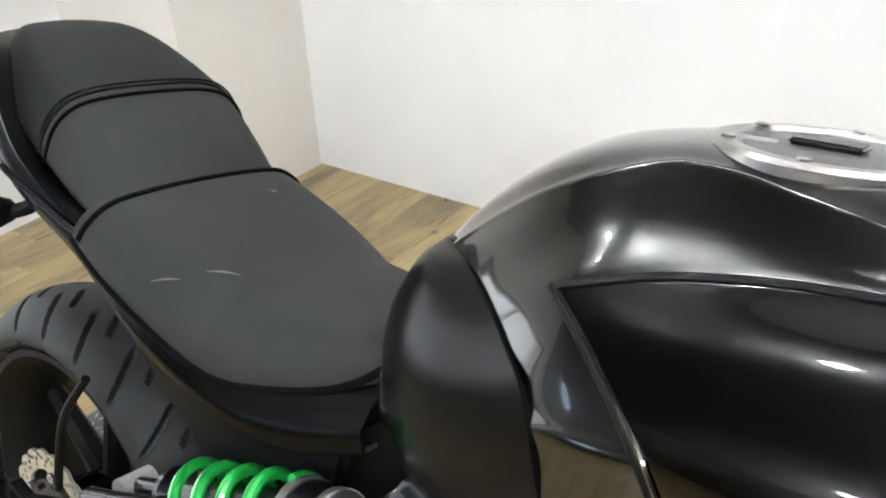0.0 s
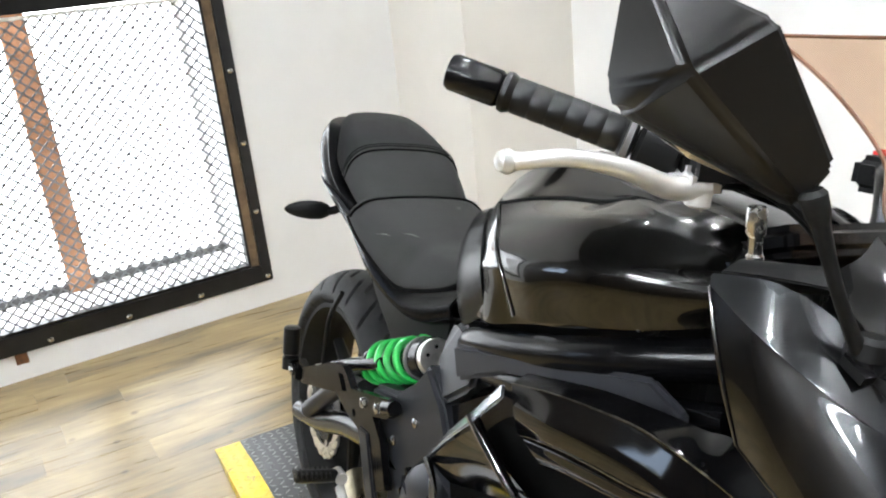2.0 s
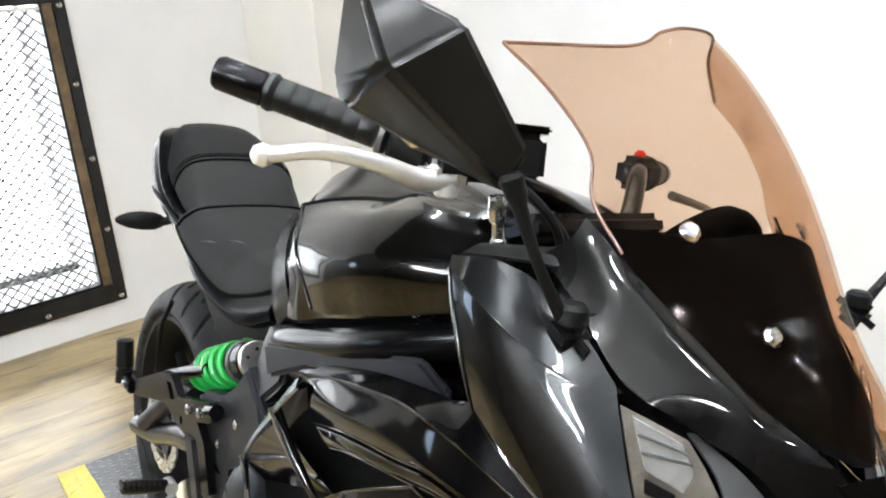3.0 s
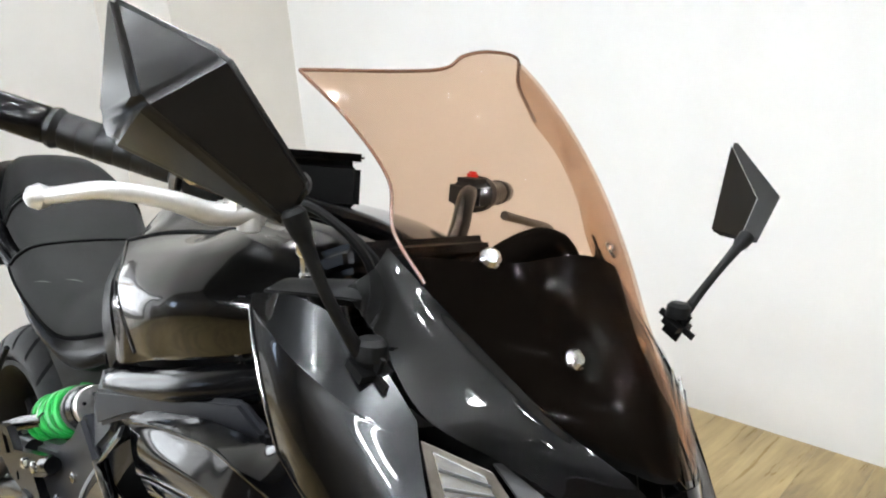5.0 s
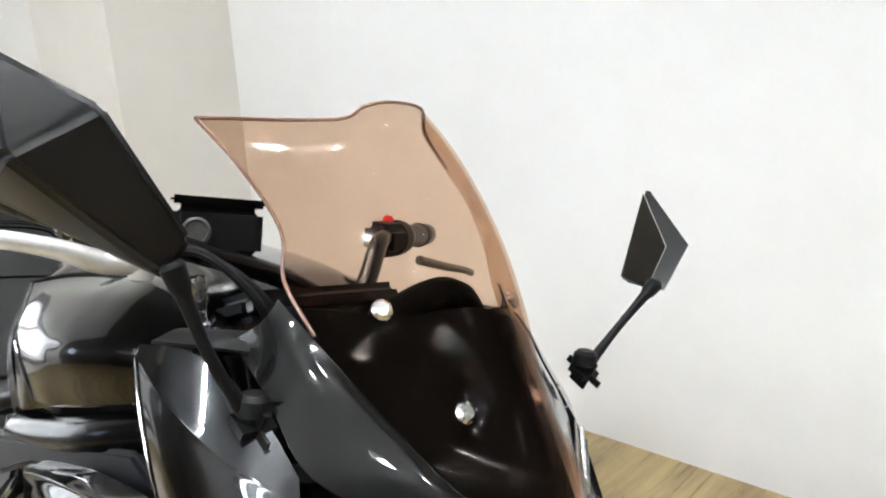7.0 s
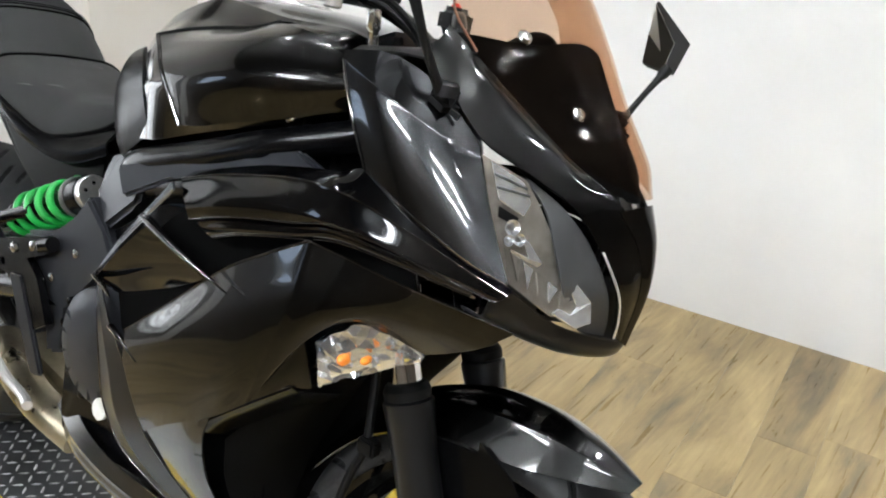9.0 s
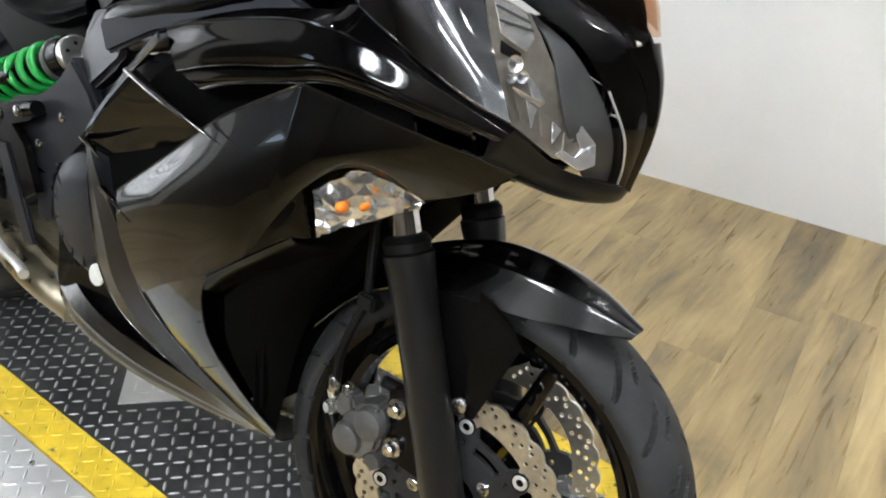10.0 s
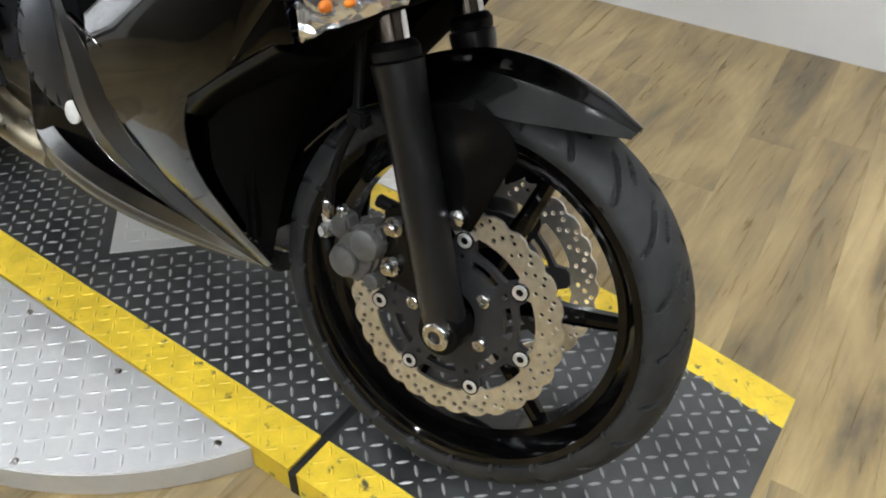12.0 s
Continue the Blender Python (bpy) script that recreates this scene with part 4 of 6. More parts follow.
part("banjo_bolt", lathe([(0, 0.011), (0.008, 0.011), (0.009, 0.008), (0.014, 0.0075), (0.014, 0)], (0.514, -0.112, 0.366), (-0.3, -1, 0), 12, caps=False), STEEL, cal, "bright banjo bolt")
part("fender_bolt", lathe([(0, 0.011), (0.006, 0.011), (0.008, 0.008), (0.008, 0)], (0.694, -0.086, 0.452), (0, -1, 0), 12, caps=False), STEEL, bike)
part("brake_hose", tube([(0.507, -0.107, 0.40), (0.508, -0.108, 0.44), (0.518, -0.105, 0.49), (0.53, -0.1, 0.535), (0.52, -0.09, 0.60), (0.50, -0.07, 0.68)], 0.0062, 30, 10), MATTE, bike, "black rubber brake hose")
for dx in (0.0, 0.016):
    part("hose_fitting", lathe([(0, 0.006), (0.008, 0.0085), (0.03, 0.0085), (0.034, 0.006)], (0.506 + dx * 1.6, -0.108, 0.374), (-0.06, 0, 1), 12), STEEL, bike, "bright hose end fitting")
part("hose_clip", box(0.03, 0.02, 0.024, (0.535, -0.1, 0.535), 0.004), MATTE, bike)

# --- lower fairing ---
main_rows = [
    [(0.146, -0.211, 0.575), (0.250, -0.219, 0.655), (0.358, -0.226, 0.740), (0.430, -0.230, 0.783), (0.497, -0.231, 0.820), (0.560, -0.228, 0.816), (0.625, -0.219, 0.809), (0.745, -0.172, 0.789)],
    [(0.158, -0.217, 0.530), (0.255, -0.228, 0.600), (0.360, -0.237, 0.668), (0.425, -0.241, 0.702), (0.490, -0.242, 0.745), (0.548, -0.238, 0.765), (0.612, -0.222, 0.779), (0.715, -0.178, 0.763)],
    [(0.185, -0.213, 0.475), (0.262, -0.226, 0.535), (0.345, -0.236, 0.582), (0.405, -0.241, 0.612), (0.460, -0.241, 0.650), (0.528, -0.239, 0.728), (0.592, -0.226, 0.761), (0.678, -0.183, 0.743)],
    [(0.205, -0.204, 0.435), (0.262, -0.216, 0.475), (0.320, -0.226, 0.510), (0.382, -0.232, 0.548), (0.440, -0.237, 0.593), (0.518, -0.236, 0.705), (0.580, -0.225, 0.751), (0.650, -0.186, 0.731)],
]
main_fine = crease_along(main_rows, 4, 0.16)
both("side_fairing", main_fine, 40, 72, PAINT, "glossy black metallic side fairing panel")
both("signal_surround", [
    [(0.440, -0.2365, 0.594), (0.480, -0.2375, 0.650), (0.517, -0.2365, 0.706)],
    [(0.475, -0.2370, 0.620), (0.500, -0.2375, 0.652), (0.524, -0.2350, 0.690)],
    [(0.506, -0.2340, 0.644), (0.520, -0.2330, 0.647), (0.535, -0.2310, 0.652)]], 10, 12, PAINT, "glossy black corner beside the turn signal")
lip_rows = [
    [(0.352, -0.228, 0.52), (0.382, -0.232, 0.546), (0.440, -0.237, 0.591), (0.508, -0.234, 0.643)],
    [(0.356, -0.215, 0.505), (0.388, -0.215, 0.535), (0.445, -0.218, 0.58), (0.512, -0.215, 0.632)],
    [(0.362, -0.16, 0.49), (0.40, -0.15, 0.52), (0.455, -0.15, 0.565), (0.52, -0.15, 0.615)],
]
both("fairing_lip", lip_rows, 12, 20, COWL, "rounded inner lip of the fairing", inward=(0.3, 0, 0.9))
leg_rows = [
    [(0.205, -0.200, 0.437), (0.262, -0.214, 0.477), (0.320, -0.226, 0.512), (0.372, -0.231, 0.541)],
    [(0.222, -0.190, 0.405), (0.270, -0.204, 0.435), (0.315, -0.214, 0.462), (0.352, -0.221, 0.495)],
    [(0.250, -0.178, 0.370), (0.285, -0.190, 0.392), (0.320, -0.198, 0.412), (0.347, -0.204, 0.435)],
    [(0.295, -0.164, 0.338), (0.315, -0.174, 0.352), (0.340, -0.180, 0.368), (0.358, -0.184, 0.385)],
    [(0.350, -0.140, 0.295), (0.362, -0.146, 0.302), (0.374, -0.150, 0.310), (0.385, -0.150, 0.322)],
    [(0.398, -0.112, 0.250), (0.403, -0.113, 0.252), (0.408, -0.113, 0.255), (0.414, -0.112, 0.26)],
]
both("fairing_tail", leg_rows[:4], 22, 16, PAINT, "glossy black metallic tail of the side fairing")
both("fairing_leg", leg_rows[3:], 20, 16, BELLY, "satin grey metallic tapering lower fairing")
band_rows = [
    [(0.012, -0.176, 0.617), (0.018, -0.180, 0.618), (0.026, -0.182, 0.617)],
    [(0.030, -0.183, 0.560), (0.048, -0.190, 0.566), (0.075, -0.194, 0.568)],
    [(0.050, -0.184, 0.480), (0.090, -0.196, 0.492), (0.140, -0.199, 0.508)],
    [(0.062, -0.176, 0.405), (0.120, -0.194, 0.420), (0.190, -0.199, 0.438)],
    [(0.110, -0.166, 0.345), (0.165, -0.182, 0.365), (0.232, -0.187, 0.392)],
    [(0.200, -0.152, 0.305), (0.240, -0.164, 0.322), (0.290, -0.166, 0.340)],
    [(0.300, -0.132, 0.272), (0.325, -0.140, 0.282), (0.348, -0.142, 0.295)],
    [(0.395, -0.108, 0.245), (0.398, -0.110, 0.247), (0.402, -0.110, 0.25)],
]
both("inner_fairing_band", crease_along(band_rows, 1, 0.2), 50, 20, BAND, "dark grey satin curved trim band")
belly_rows = [
    [(-0.145, -0.108, 0.335), (-0.05, -0.142, 0.318), (0.05, -0.157, 0.305), (0.15, -0.156, 0.298), (0.25, -0.147, 0.290), (0.33, -0.131, 0.272), (0.40, -0.108, 0.247)],
    [(-0.150, -0.128, 0.300), (-0.05, -0.155, 0.286), (0.05, -0.164, 0.276), (0.15, -0.161, 0.270), (0.25, -0.147, 0.265), (0.33, -0.128, 0.257), (0.405, -0.102, 0.243)],
    [(-0.155, -0.116, 0.262), (-0.05, -0.145, 0.247), (0.05, -0.153, 0.240), (0.15, -0.150, 0.237), (0.25, -0.136, 0.238), (0.33, -0.118, 0.238), (0.41, -0.090, 0.236)],
    [(-0.155, -0.06, 0.225), (-0.05, -0.07, 0.205), (0.05, -0.075, 0.195), (0.15, -0.075, 0.19), (0.25, -0.07, 0.195), (0.33, -0.06, 0.205), (0.41, -0.045, 0.225)],
    [(-0.155, 0.0, 0.215), (-0.05, 0.0, 0.195), (0.05, 0.0, 0.185), (0.15, 0.0, 0.18), (0.25, 0.0, 0.185), (0.33, 0.0, 0.195), (0.41, 0.0, 0.22)],
]
both("belly_pan", crease(belly_rows, 1), 36, 40, BELLY, "satin grey metallic belly pan", inward=(0.1, 0, 0.5))
# dark duct between the panels and the front wheel
duct_rows = [
    [(0.36, -0.19, 0.49), (0.42, -0.185, 0.56), (0.50, -0.18, 0.63), (0.58, -0.165, 0.70), (0.70, -0.12, 0.76)],
    [(0.36, -0.17, 0.40), (0.41, -0.155, 0.48), (0.47, -0.14, 0.56), (0.55, -0.12, 0.66), (0.70, -0.06, 0.76)],
    [(0.41, -0.11, 0.26), (0.42, -0.09, 0.42), (0.45, -0.07, 0.53), (0.52, -0.05, 0.65), (0.70, -0.0, 0.76)],
]
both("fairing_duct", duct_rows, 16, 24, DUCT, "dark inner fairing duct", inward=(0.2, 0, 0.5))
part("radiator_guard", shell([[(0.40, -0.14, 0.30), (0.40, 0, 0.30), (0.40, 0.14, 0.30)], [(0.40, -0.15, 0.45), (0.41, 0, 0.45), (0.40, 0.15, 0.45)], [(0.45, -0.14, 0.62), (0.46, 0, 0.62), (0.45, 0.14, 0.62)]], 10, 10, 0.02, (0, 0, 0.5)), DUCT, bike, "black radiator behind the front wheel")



def rim_glint(points, width=0.0015, n=40):
    """A thin bright tube laid along a panel's rim as its glint, on both sides."""
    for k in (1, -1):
        part("rim_glint", tube(points if k > 0 else mirror_rows([points])[0], [width * 0.5, width, width, width * 0.5], n, 6), RIM_GLINT, bike, "thin bright tube as the glint on a panel's rim")


rim_glint([(x, y - 0.0004, z) for x, y, z in main_fine[0]], 0.0019, 72)
rim_glint([(r[-1][0], r[-1][1] - 0.0006, r[-1][2]) for r in band_rows[1:6]])
rim_glint([(r[0][0], r[0][1] - 0.0006, r[0][2]) for r in band_rows[1:6]], 0.0012)

# --- shoulder, blades and vents ---
shoulder_rows = [
    [(0.222, -0.180, 0.830), (0.300, -0.185, 0.855), (0.373, -0.190, 0.876), (0.450, -0.195, 0.892), (0.500, -0.200, 0.901), (0.552, -0.208, 0.912), (0.640, -0.204, 0.876), (0.735, -0.178, 0.834)],
    [(0.226, -0.203, 0.822), (0.302, -0.210, 0.846), (0.378, -0.215, 0.865), (0.450, -0.221, 0.880), (0.510, -0.228, 0.885), (0.565, -0.226, 0.880), (0.645, -0.214, 0.860), (0.733, -0.184, 0.828)],
    [(0.240, -0.206, 0.795), (0.312, -0.216, 0.816), (0.390, -0.224, 0.836), (0.455, -0.230, 0.848), (0.520, -0.236, 0.852), (0.580, -0.233, 0.852), (0.650, -0.216, 0.840), (0.728, -0.186, 0.822)],
    [(0.251, -0.204, 0.772), (0.322, -0.214, 0.796), (0.397, -0.222, 0.816), (0.460, -0.228, 0.830), (0.522, -0.234, 0.846), (0.595, -0.230, 0.846), (0.655, -0.214, 0.834), (0.722, -0.186, 0.818)],
]
both("shoulder_panel", crease(shoulder_rows, 1), 36, 64, GLOSS, "glossy black curved shoulder panel")
blade_rows = [
    [(0.262, -0.206, 0.772), (0.330, -0.215, 0.793), (0.400, -0.223, 0.811), (0.470, -0.230, 0.828), (0.530, -0.236, 0.843), (0.600, -0.232, 0.842), (0.700, -0.196, 0.823)],
    [(0.300, -0.205, 0.762), (0.350, -0.213, 0.781), (0.410, -0.220, 0.798), (0.475, -0.226, 0.815), (0.535, -0.230, 0.830), (0.605, -0.226, 0.831), (0.695, -0.192, 0.816)],
    [(0.320, -0.180, 0.750), (0.370, -0.182, 0.765), (0.420, -0.184, 0.780), (0.480, -0.186, 0.797), (0.540, -0.188, 0.81), (0.605, -0.186, 0.815), (0.69, -0.172, 0.808)],
]
both("fairing_blade", blade_rows, 12, 48, GLOSS, "thin glossy black blade under the shoulder")
rim_glint([(x, y - 0.0006, z + 0.0004) for x, y, z in shoulder_rows[1]], 0.0012, 60)
rim_glint([(x, y - 0.0006, z) for x, y, z in blade_rows[1]], 0.0014, 50)
rim_glint([(x, y - 0.0005, z) for x, y, z in shoulder_rows[3]], 0.0011, 60)
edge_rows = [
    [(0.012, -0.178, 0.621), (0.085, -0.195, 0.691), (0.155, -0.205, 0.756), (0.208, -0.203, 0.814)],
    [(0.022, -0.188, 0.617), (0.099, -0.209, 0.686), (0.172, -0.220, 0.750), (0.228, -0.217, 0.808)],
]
# The black fairing's edge, coloured bright where daylight would glance off it.
both("fairing_edge", edge_rows, 5, 30, EDGE_GLINT, "leading edge of the fairing, brightened as by window light", 0.004)
both("vent_corner", [
    [(0.020, -0.182, 0.612), (0.096, -0.199, 0.680), (0.174, -0.210, 0.743)],
    [(0.045, -0.178, 0.606), (0.130, -0.187, 0.660), (0.235, -0.204, 0.722)],
    [(0.072, -0.174, 0.602), (0.170, -0.172, 0.640), (0.300, -0.195, 0.702)]], 12, 20, GLOSS, "glossy black panel in the vent")
# The black fins take the light metal so that their highlights show.
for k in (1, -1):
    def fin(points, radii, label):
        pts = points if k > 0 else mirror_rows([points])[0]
        part("vent_fin", tube(pts, radii, 24, 10, flat=0.5), RIM_GLINT, bike, label)
    fin([(0.163, -0.210, 0.752), (0.230, -0.224, 0.743), (0.300, -0.236, 0.734), (0.392, -0.248, 0.722)], [0.009, 0.008, 0.006, 0.0015], "glossy black pointed vent fin, lightened for its highlight")
    fin([(0.018, -0.184, 0.613), (0.060, -0.198, 0.613), (0.102, -0.212, 0.611)], [0.006, 0.005, 0.0015], "short glossy black vent fin, lightened for its highlight")
    fin([(0.098, -0.203, 0.562), (0.140, -0.211, 0.556), (0.192, -0.221, 0.545)], [0.006, 0.005, 0.0015], "short glossy black vent fin, lightened for its highlight")
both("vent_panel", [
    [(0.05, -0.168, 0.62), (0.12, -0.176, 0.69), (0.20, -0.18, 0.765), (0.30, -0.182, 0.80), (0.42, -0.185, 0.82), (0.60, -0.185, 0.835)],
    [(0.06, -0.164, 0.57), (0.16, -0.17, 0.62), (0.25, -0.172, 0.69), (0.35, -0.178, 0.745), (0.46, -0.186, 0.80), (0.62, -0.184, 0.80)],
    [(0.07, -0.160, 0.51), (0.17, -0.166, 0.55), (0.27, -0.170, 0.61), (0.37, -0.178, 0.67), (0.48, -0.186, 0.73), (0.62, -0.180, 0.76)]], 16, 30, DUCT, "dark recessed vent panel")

# --- upper fairing, lamp and screen ---


def facets(bm, amount, seed):
    """Cuts a surface into small tilted facets."""
    r = random.Random(seed)
    for v in bm.verts:
        v.co += Vector((r.uniform(-1, 1), r.uniform(-1, 1), r.uniform(-1, 1))) * amount
    bmesh.ops.triangulate(bm, faces=bm.faces[:])
    return bm


def blend(a, b, f, bulge=0.0):
    """A row between two rows, pushed out to the right side a little."""
    return [(p[0] + (q[0] - p[0]) * f, p[1] + (q[1] - p[1]) * f - bulge, p[2] + (q[2] - p[2]) * f) for p, q in zip(a, b)]


fair_top = [(0.490, -0.2135, 1.0335), (0.535, -0.202, 1.040), (0.575, -0.186, 1.029), (0.612, -0.173, 1.003), (0.652, -0.167, 0.970)]
fair_edge = [(0.493, -0.2175, 1.024), (0.543, -0.2200, 1.006), (0.588, -0.2130, 0.988), (0.628, -0.1970, 0.970), (0.662, -0.1720, 0.955)]
fair_low = [(0.548, -0.217, 0.914), (0.600, -0.219, 0.893), (0.648, -0.211, 0.871), (0.692, -0.196, 0.851), (0.729, -0.178, 0.838)]
upper_rows = [fair_top, fair_edge, blend(fair_edge, fair_low, 0.3, 0.003), blend(fair_edge, fair_low, 0.65, 0.003), fair_low]
upper_rows = crease(upper_rows, 1, 0.12)
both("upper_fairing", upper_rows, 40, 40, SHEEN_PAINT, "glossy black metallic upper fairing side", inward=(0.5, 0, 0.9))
rim_glint([(x, y - 0.0006, z) for x, y, z in [r[0] for r in (fair_edge, blend(fair_edge, fair_low, 0.3, 0.003), blend(fair_edge, fair_low, 0.65, 0.003), fair_low)]], 0.0016)
rim_glint([(x, y - 0.0004, z) for x, y, z in fair_low], 0.0013)
cowl_low = [(0.548, -0.166, 1.046), (0.600, -0.165, 1.016), (0.652, -0.160, 0.972), (0.700, -0.118, 0.942), (0.738, -0.088, 0.917), (0.770, -0.066, 0.877), (0.792, -0.044, 0.832), (0.790, -0.018, 0.772)]
cowl_ridge = [(0.564, -0.150, 1.064), (0.616, -0.136, 1.033), (0.668, -0.112, 0.993), (0.715, -0.086, 0.957), (0.754, -0.062, 0.920), (0.785, -0.044, 0.877), (0.801, -0.028, 0.832), (0.796, -0.011, 0.768)]
cowl_top = [(0.566, -0.137, 1.082), (0.612, -0.116, 1.044), (0.662, -0.094, 1.004), (0.716, -0.068, 0.963), (0.770, -0.036, 0.926), (0.797, -0.020, 0.880), (0.806, -0.010, 0.832), (0.798, -0.005, 0.766)]
cowl_rows = [cowl_low, cowl_ridge, cowl_top]
both("nose_cowl", cowl_rows, 26, 48, PAINT, "glossy black nose cowl above the headlight", inward=(0.5, 0, 0.8))
part("nose_ridge", shell([
    [(0.772, -0.042, 0.920), (0.797, -0.022, 0.88), (0.806, -0.012, 0.832), (0.798, -0.006, 0.766)],
    [(0.789, 0, 0.930), (0.806, 0, 0.888), (0.812, 0, 0.832), (0.802, 0, 0.762)],
    [(0.772, 0.042, 0.920), (0.797, 0.022, 0.88), (0.806, 0.012, 0.832), (0.798, 0.006, 0.766)]], 12, 24, 0.003, (0.5, 0, 0.8)), PAINT, bike, "glossy black nose centre")
chin_half = [
    [(0.797, 0, 0.770), (0.780, -0.055, 0.778), (0.752, -0.105, 0.793), (0.725, -0.176, 0.836)],
    [(0.797, 0, 0.758), (0.775, -0.062, 0.763), (0.742, -0.118, 0.778), (0.712, -0.180, 0.815)],
    [(0.785, 0, 0.744), (0.760, -0.060, 0.748), (0.728, -0.112, 0.764), (0.700, -0.172, 0.792)],
    [(0.74, 0, 0.742), (0.72, -0.05, 0.745), (0.69, -0.10, 0.76), (0.66, -0.15, 0.785)],
]
part("chin_fairing", shell(whole(chin_half), 18, 44, 0.003, (0.6, 0, 0.9)), BAND, bike, "dark satin chin under the headlights")
lens_rows = [
    [(0.648, -0.157, 0.966), (0.655, -0.150, 0.966), (0.664, -0.142, 0.964)],
    [(0.668, -0.160, 0.938), (0.690, -0.138, 0.942), (0.702, -0.112, 0.940)],
    [(0.690, -0.163, 0.906), (0.722, -0.128, 0.910), (0.742, -0.090, 0.915)],
    [(0.712, -0.168, 0.866), (0.752, -0.122, 0.872), (0.774, -0.066, 0.876)],
    [(0.728, -0.170, 0.836), (0.770, -0.112, 0.836), (0.794, -0.044, 0.832)],
    [(0.742, -0.132, 0.808), (0.772, -0.086, 0.803), (0.796, -0.028, 0.798)],
    [(0.756, -0.096, 0.790), (0.778, -0.060, 0.780), (0.792, -0.018, 0.772)],
]
for k in (1, -1):
    rows = lens_rows if k > 0 else mirror_rows(lens_rows)
    lamp = part("headlight", shell([[(x - 0.05 - 0.02 * (1 - abs(y) / 0.17), y * 0.96, z - 0.006) for x, y, z in r] for r in rows], 20, 14, 0.004, (0.4, 0, 0.9)), LAMP_GREY, bike, "slanted headlight with chrome reflectors behind clear lens")
    back = [[(0.60, -k * 0.178, 1.012), (0.62, -k * 0.150, 1.012), (0.65, -k * 0.115, 1.0)]]
    back += [[(x - 0.06, y * (1.05, 0.98, 0.9)[i], z) for i, (x, y, z) in enumerate(r)] for r in rows]
    part("lamp_housing", shell(back, 24, 14, 0.003, (0.4, 0, 0.9)), DUCT, lamp, "black lamp housing behind the lens")
    part("lens", shell(rows, 30, 16, 0.003, (0.4, 0, 0.9)), LENS, lamp, "clear headlight lens")
    mask = []
    for r, f0 in zip(rows[1:], (0.75, 0.4, 0.1, 0.0, 0.0, 0.0)):
        (xa, ya, za), (xb, yb, zb), (xc, yc, zc) = r
        mask.append([(xb + (xc - xb) * f - 0.012, (yb + (yc - yb) * f) * 0.985, zb + (zc - zb) * f - 0.002) for f in (f0, (f0 + 0.98) / 2, 0.98)])
    part("lamp_mask", shell(mask, 24, 12, 0.003, (0.4, 0, 0.9)), LAMP_GREY, lamp, "smooth grey lamp surround inside the lens")
    def piece(name, pts, mat, label, thick=0.004):
        """A flat piece inside the lamp, standing square to the way the lamp looks."""
        n = Vector((0.807, -0.518 * k, 0.282))
        bm = bmesh.new()
        f = bm.faces.new([bm.verts.new((x, y * k, z)) for x, y, z in pts])
        r = bmesh.ops.extrude_face_region(bm, geom=[f])
        bmesh.ops.translate(bm, vec=n * thick, verts=[v for v in r["geom"] if isinstance(v, bmesh.types.BMVert)])
        bmesh.ops.bevel(bm, geom=bm.edges[:], offset=0.0008, segments=1, affect="EDGES", clamp_overlap=True)
        return part(name, bm, mat, lamp, label, smooth=False)

    low = Vector((0.807, -0.518, 0.282)) * -0.004
    upper = [(0.670, -0.167, 0.954), (0.696, -0.136, 0.937), (0.707, -0.130, 0.916), (0.706, -0.138, 0.902), (0.686, -0.162, 0.916)]
    piece("reflector_back", [tuple(Vector(q) + low) for q in [(0.664, -0.172, 0.960), (0.699, -0.130, 0.939), (0.712, -0.121, 0.920), (0.738, -0.107, 0.878), (0.764, -0.088, 0.838), (0.782, -0.074, 0.800), (0.755, -0.118, 0.803), (0.718, -0.155, 0.832), (0.690, -0.168, 0.890)]], LAMP_TAN, "smooth tan-grey reflector wall", 0.002)
    piece("reflector", upper, LAMP_SILVER, "bright upper reflector")
    for f in (0.34, 0.68):
        a, c = Vector(upper[0]).lerp(Vector(upper[4]), f), Vector(upper[1]).lerp(Vector(upper[2]), f)
        part("reflector_rib", tube([(q.x + 0.004, (q.y - 0.002) * k, q.z + 0.0015) for q in (a, c)], 0.0014, 6, 6), LAMP_GREY, lamp)
    piece("lamp_shade", [(0.689, -0.163, 0.911), (0.704, -0.142, 0.900), (0.703, -0.146, 0.892), (0.690, -0.162, 0.899)], MATTE, "black gap between the reflectors", 0.002)
    for x, y, z, r in ((0.701, -0.150, 0.889, 0.009), (0.710, -0.146, 0.878, 0.007), (0.703, -0.156, 0.876, 0.006)):
        part("lamp_bowl", lathe([(0, r * 0.5), (0.004, r), (0.006, r), (0.005, r * 0.75), (0.001, r * 0.4), (0.001, 0)], (x, y * k, z), (0.807, -0.518 * k, 0.282), 14, caps=False), CHROME, lamp, "small bright reflector bowl")
    piece("reflector_frame", [(0.712, -0.142, 0.880), (0.717, -0.136, 0.878), (0.732, -0.122, 0.856), (0.728, -0.126, 0.850), (0.709, -0.150, 0.862), (0.707, -0.155, 0.869), (0.722, -0.138, 0.861)], LAMP_SILVER, "bright angled reflector frame")
    for i in range(5):
        f = i / 4
        a = Vector((0.708, -0.154, 0.866)).lerp(Vector((0.752, -0.106, 0.830)), f)
        c = a + (Vector((0.752, -0.106, 0.830)) - Vector((0.708, -0.154, 0.866))) * 0.21
        tip = Vector((0.722, -0.150, 0.836)).lerp(Vector((0.757, -0.110, 0.809)), f)
        piece("reflector_tooth", [tuple(a), tuple(c), tuple(tip)], LAMP_SILVER if i % 2 else LAMP_TAN, "pointed reflector tooth", 0.003)
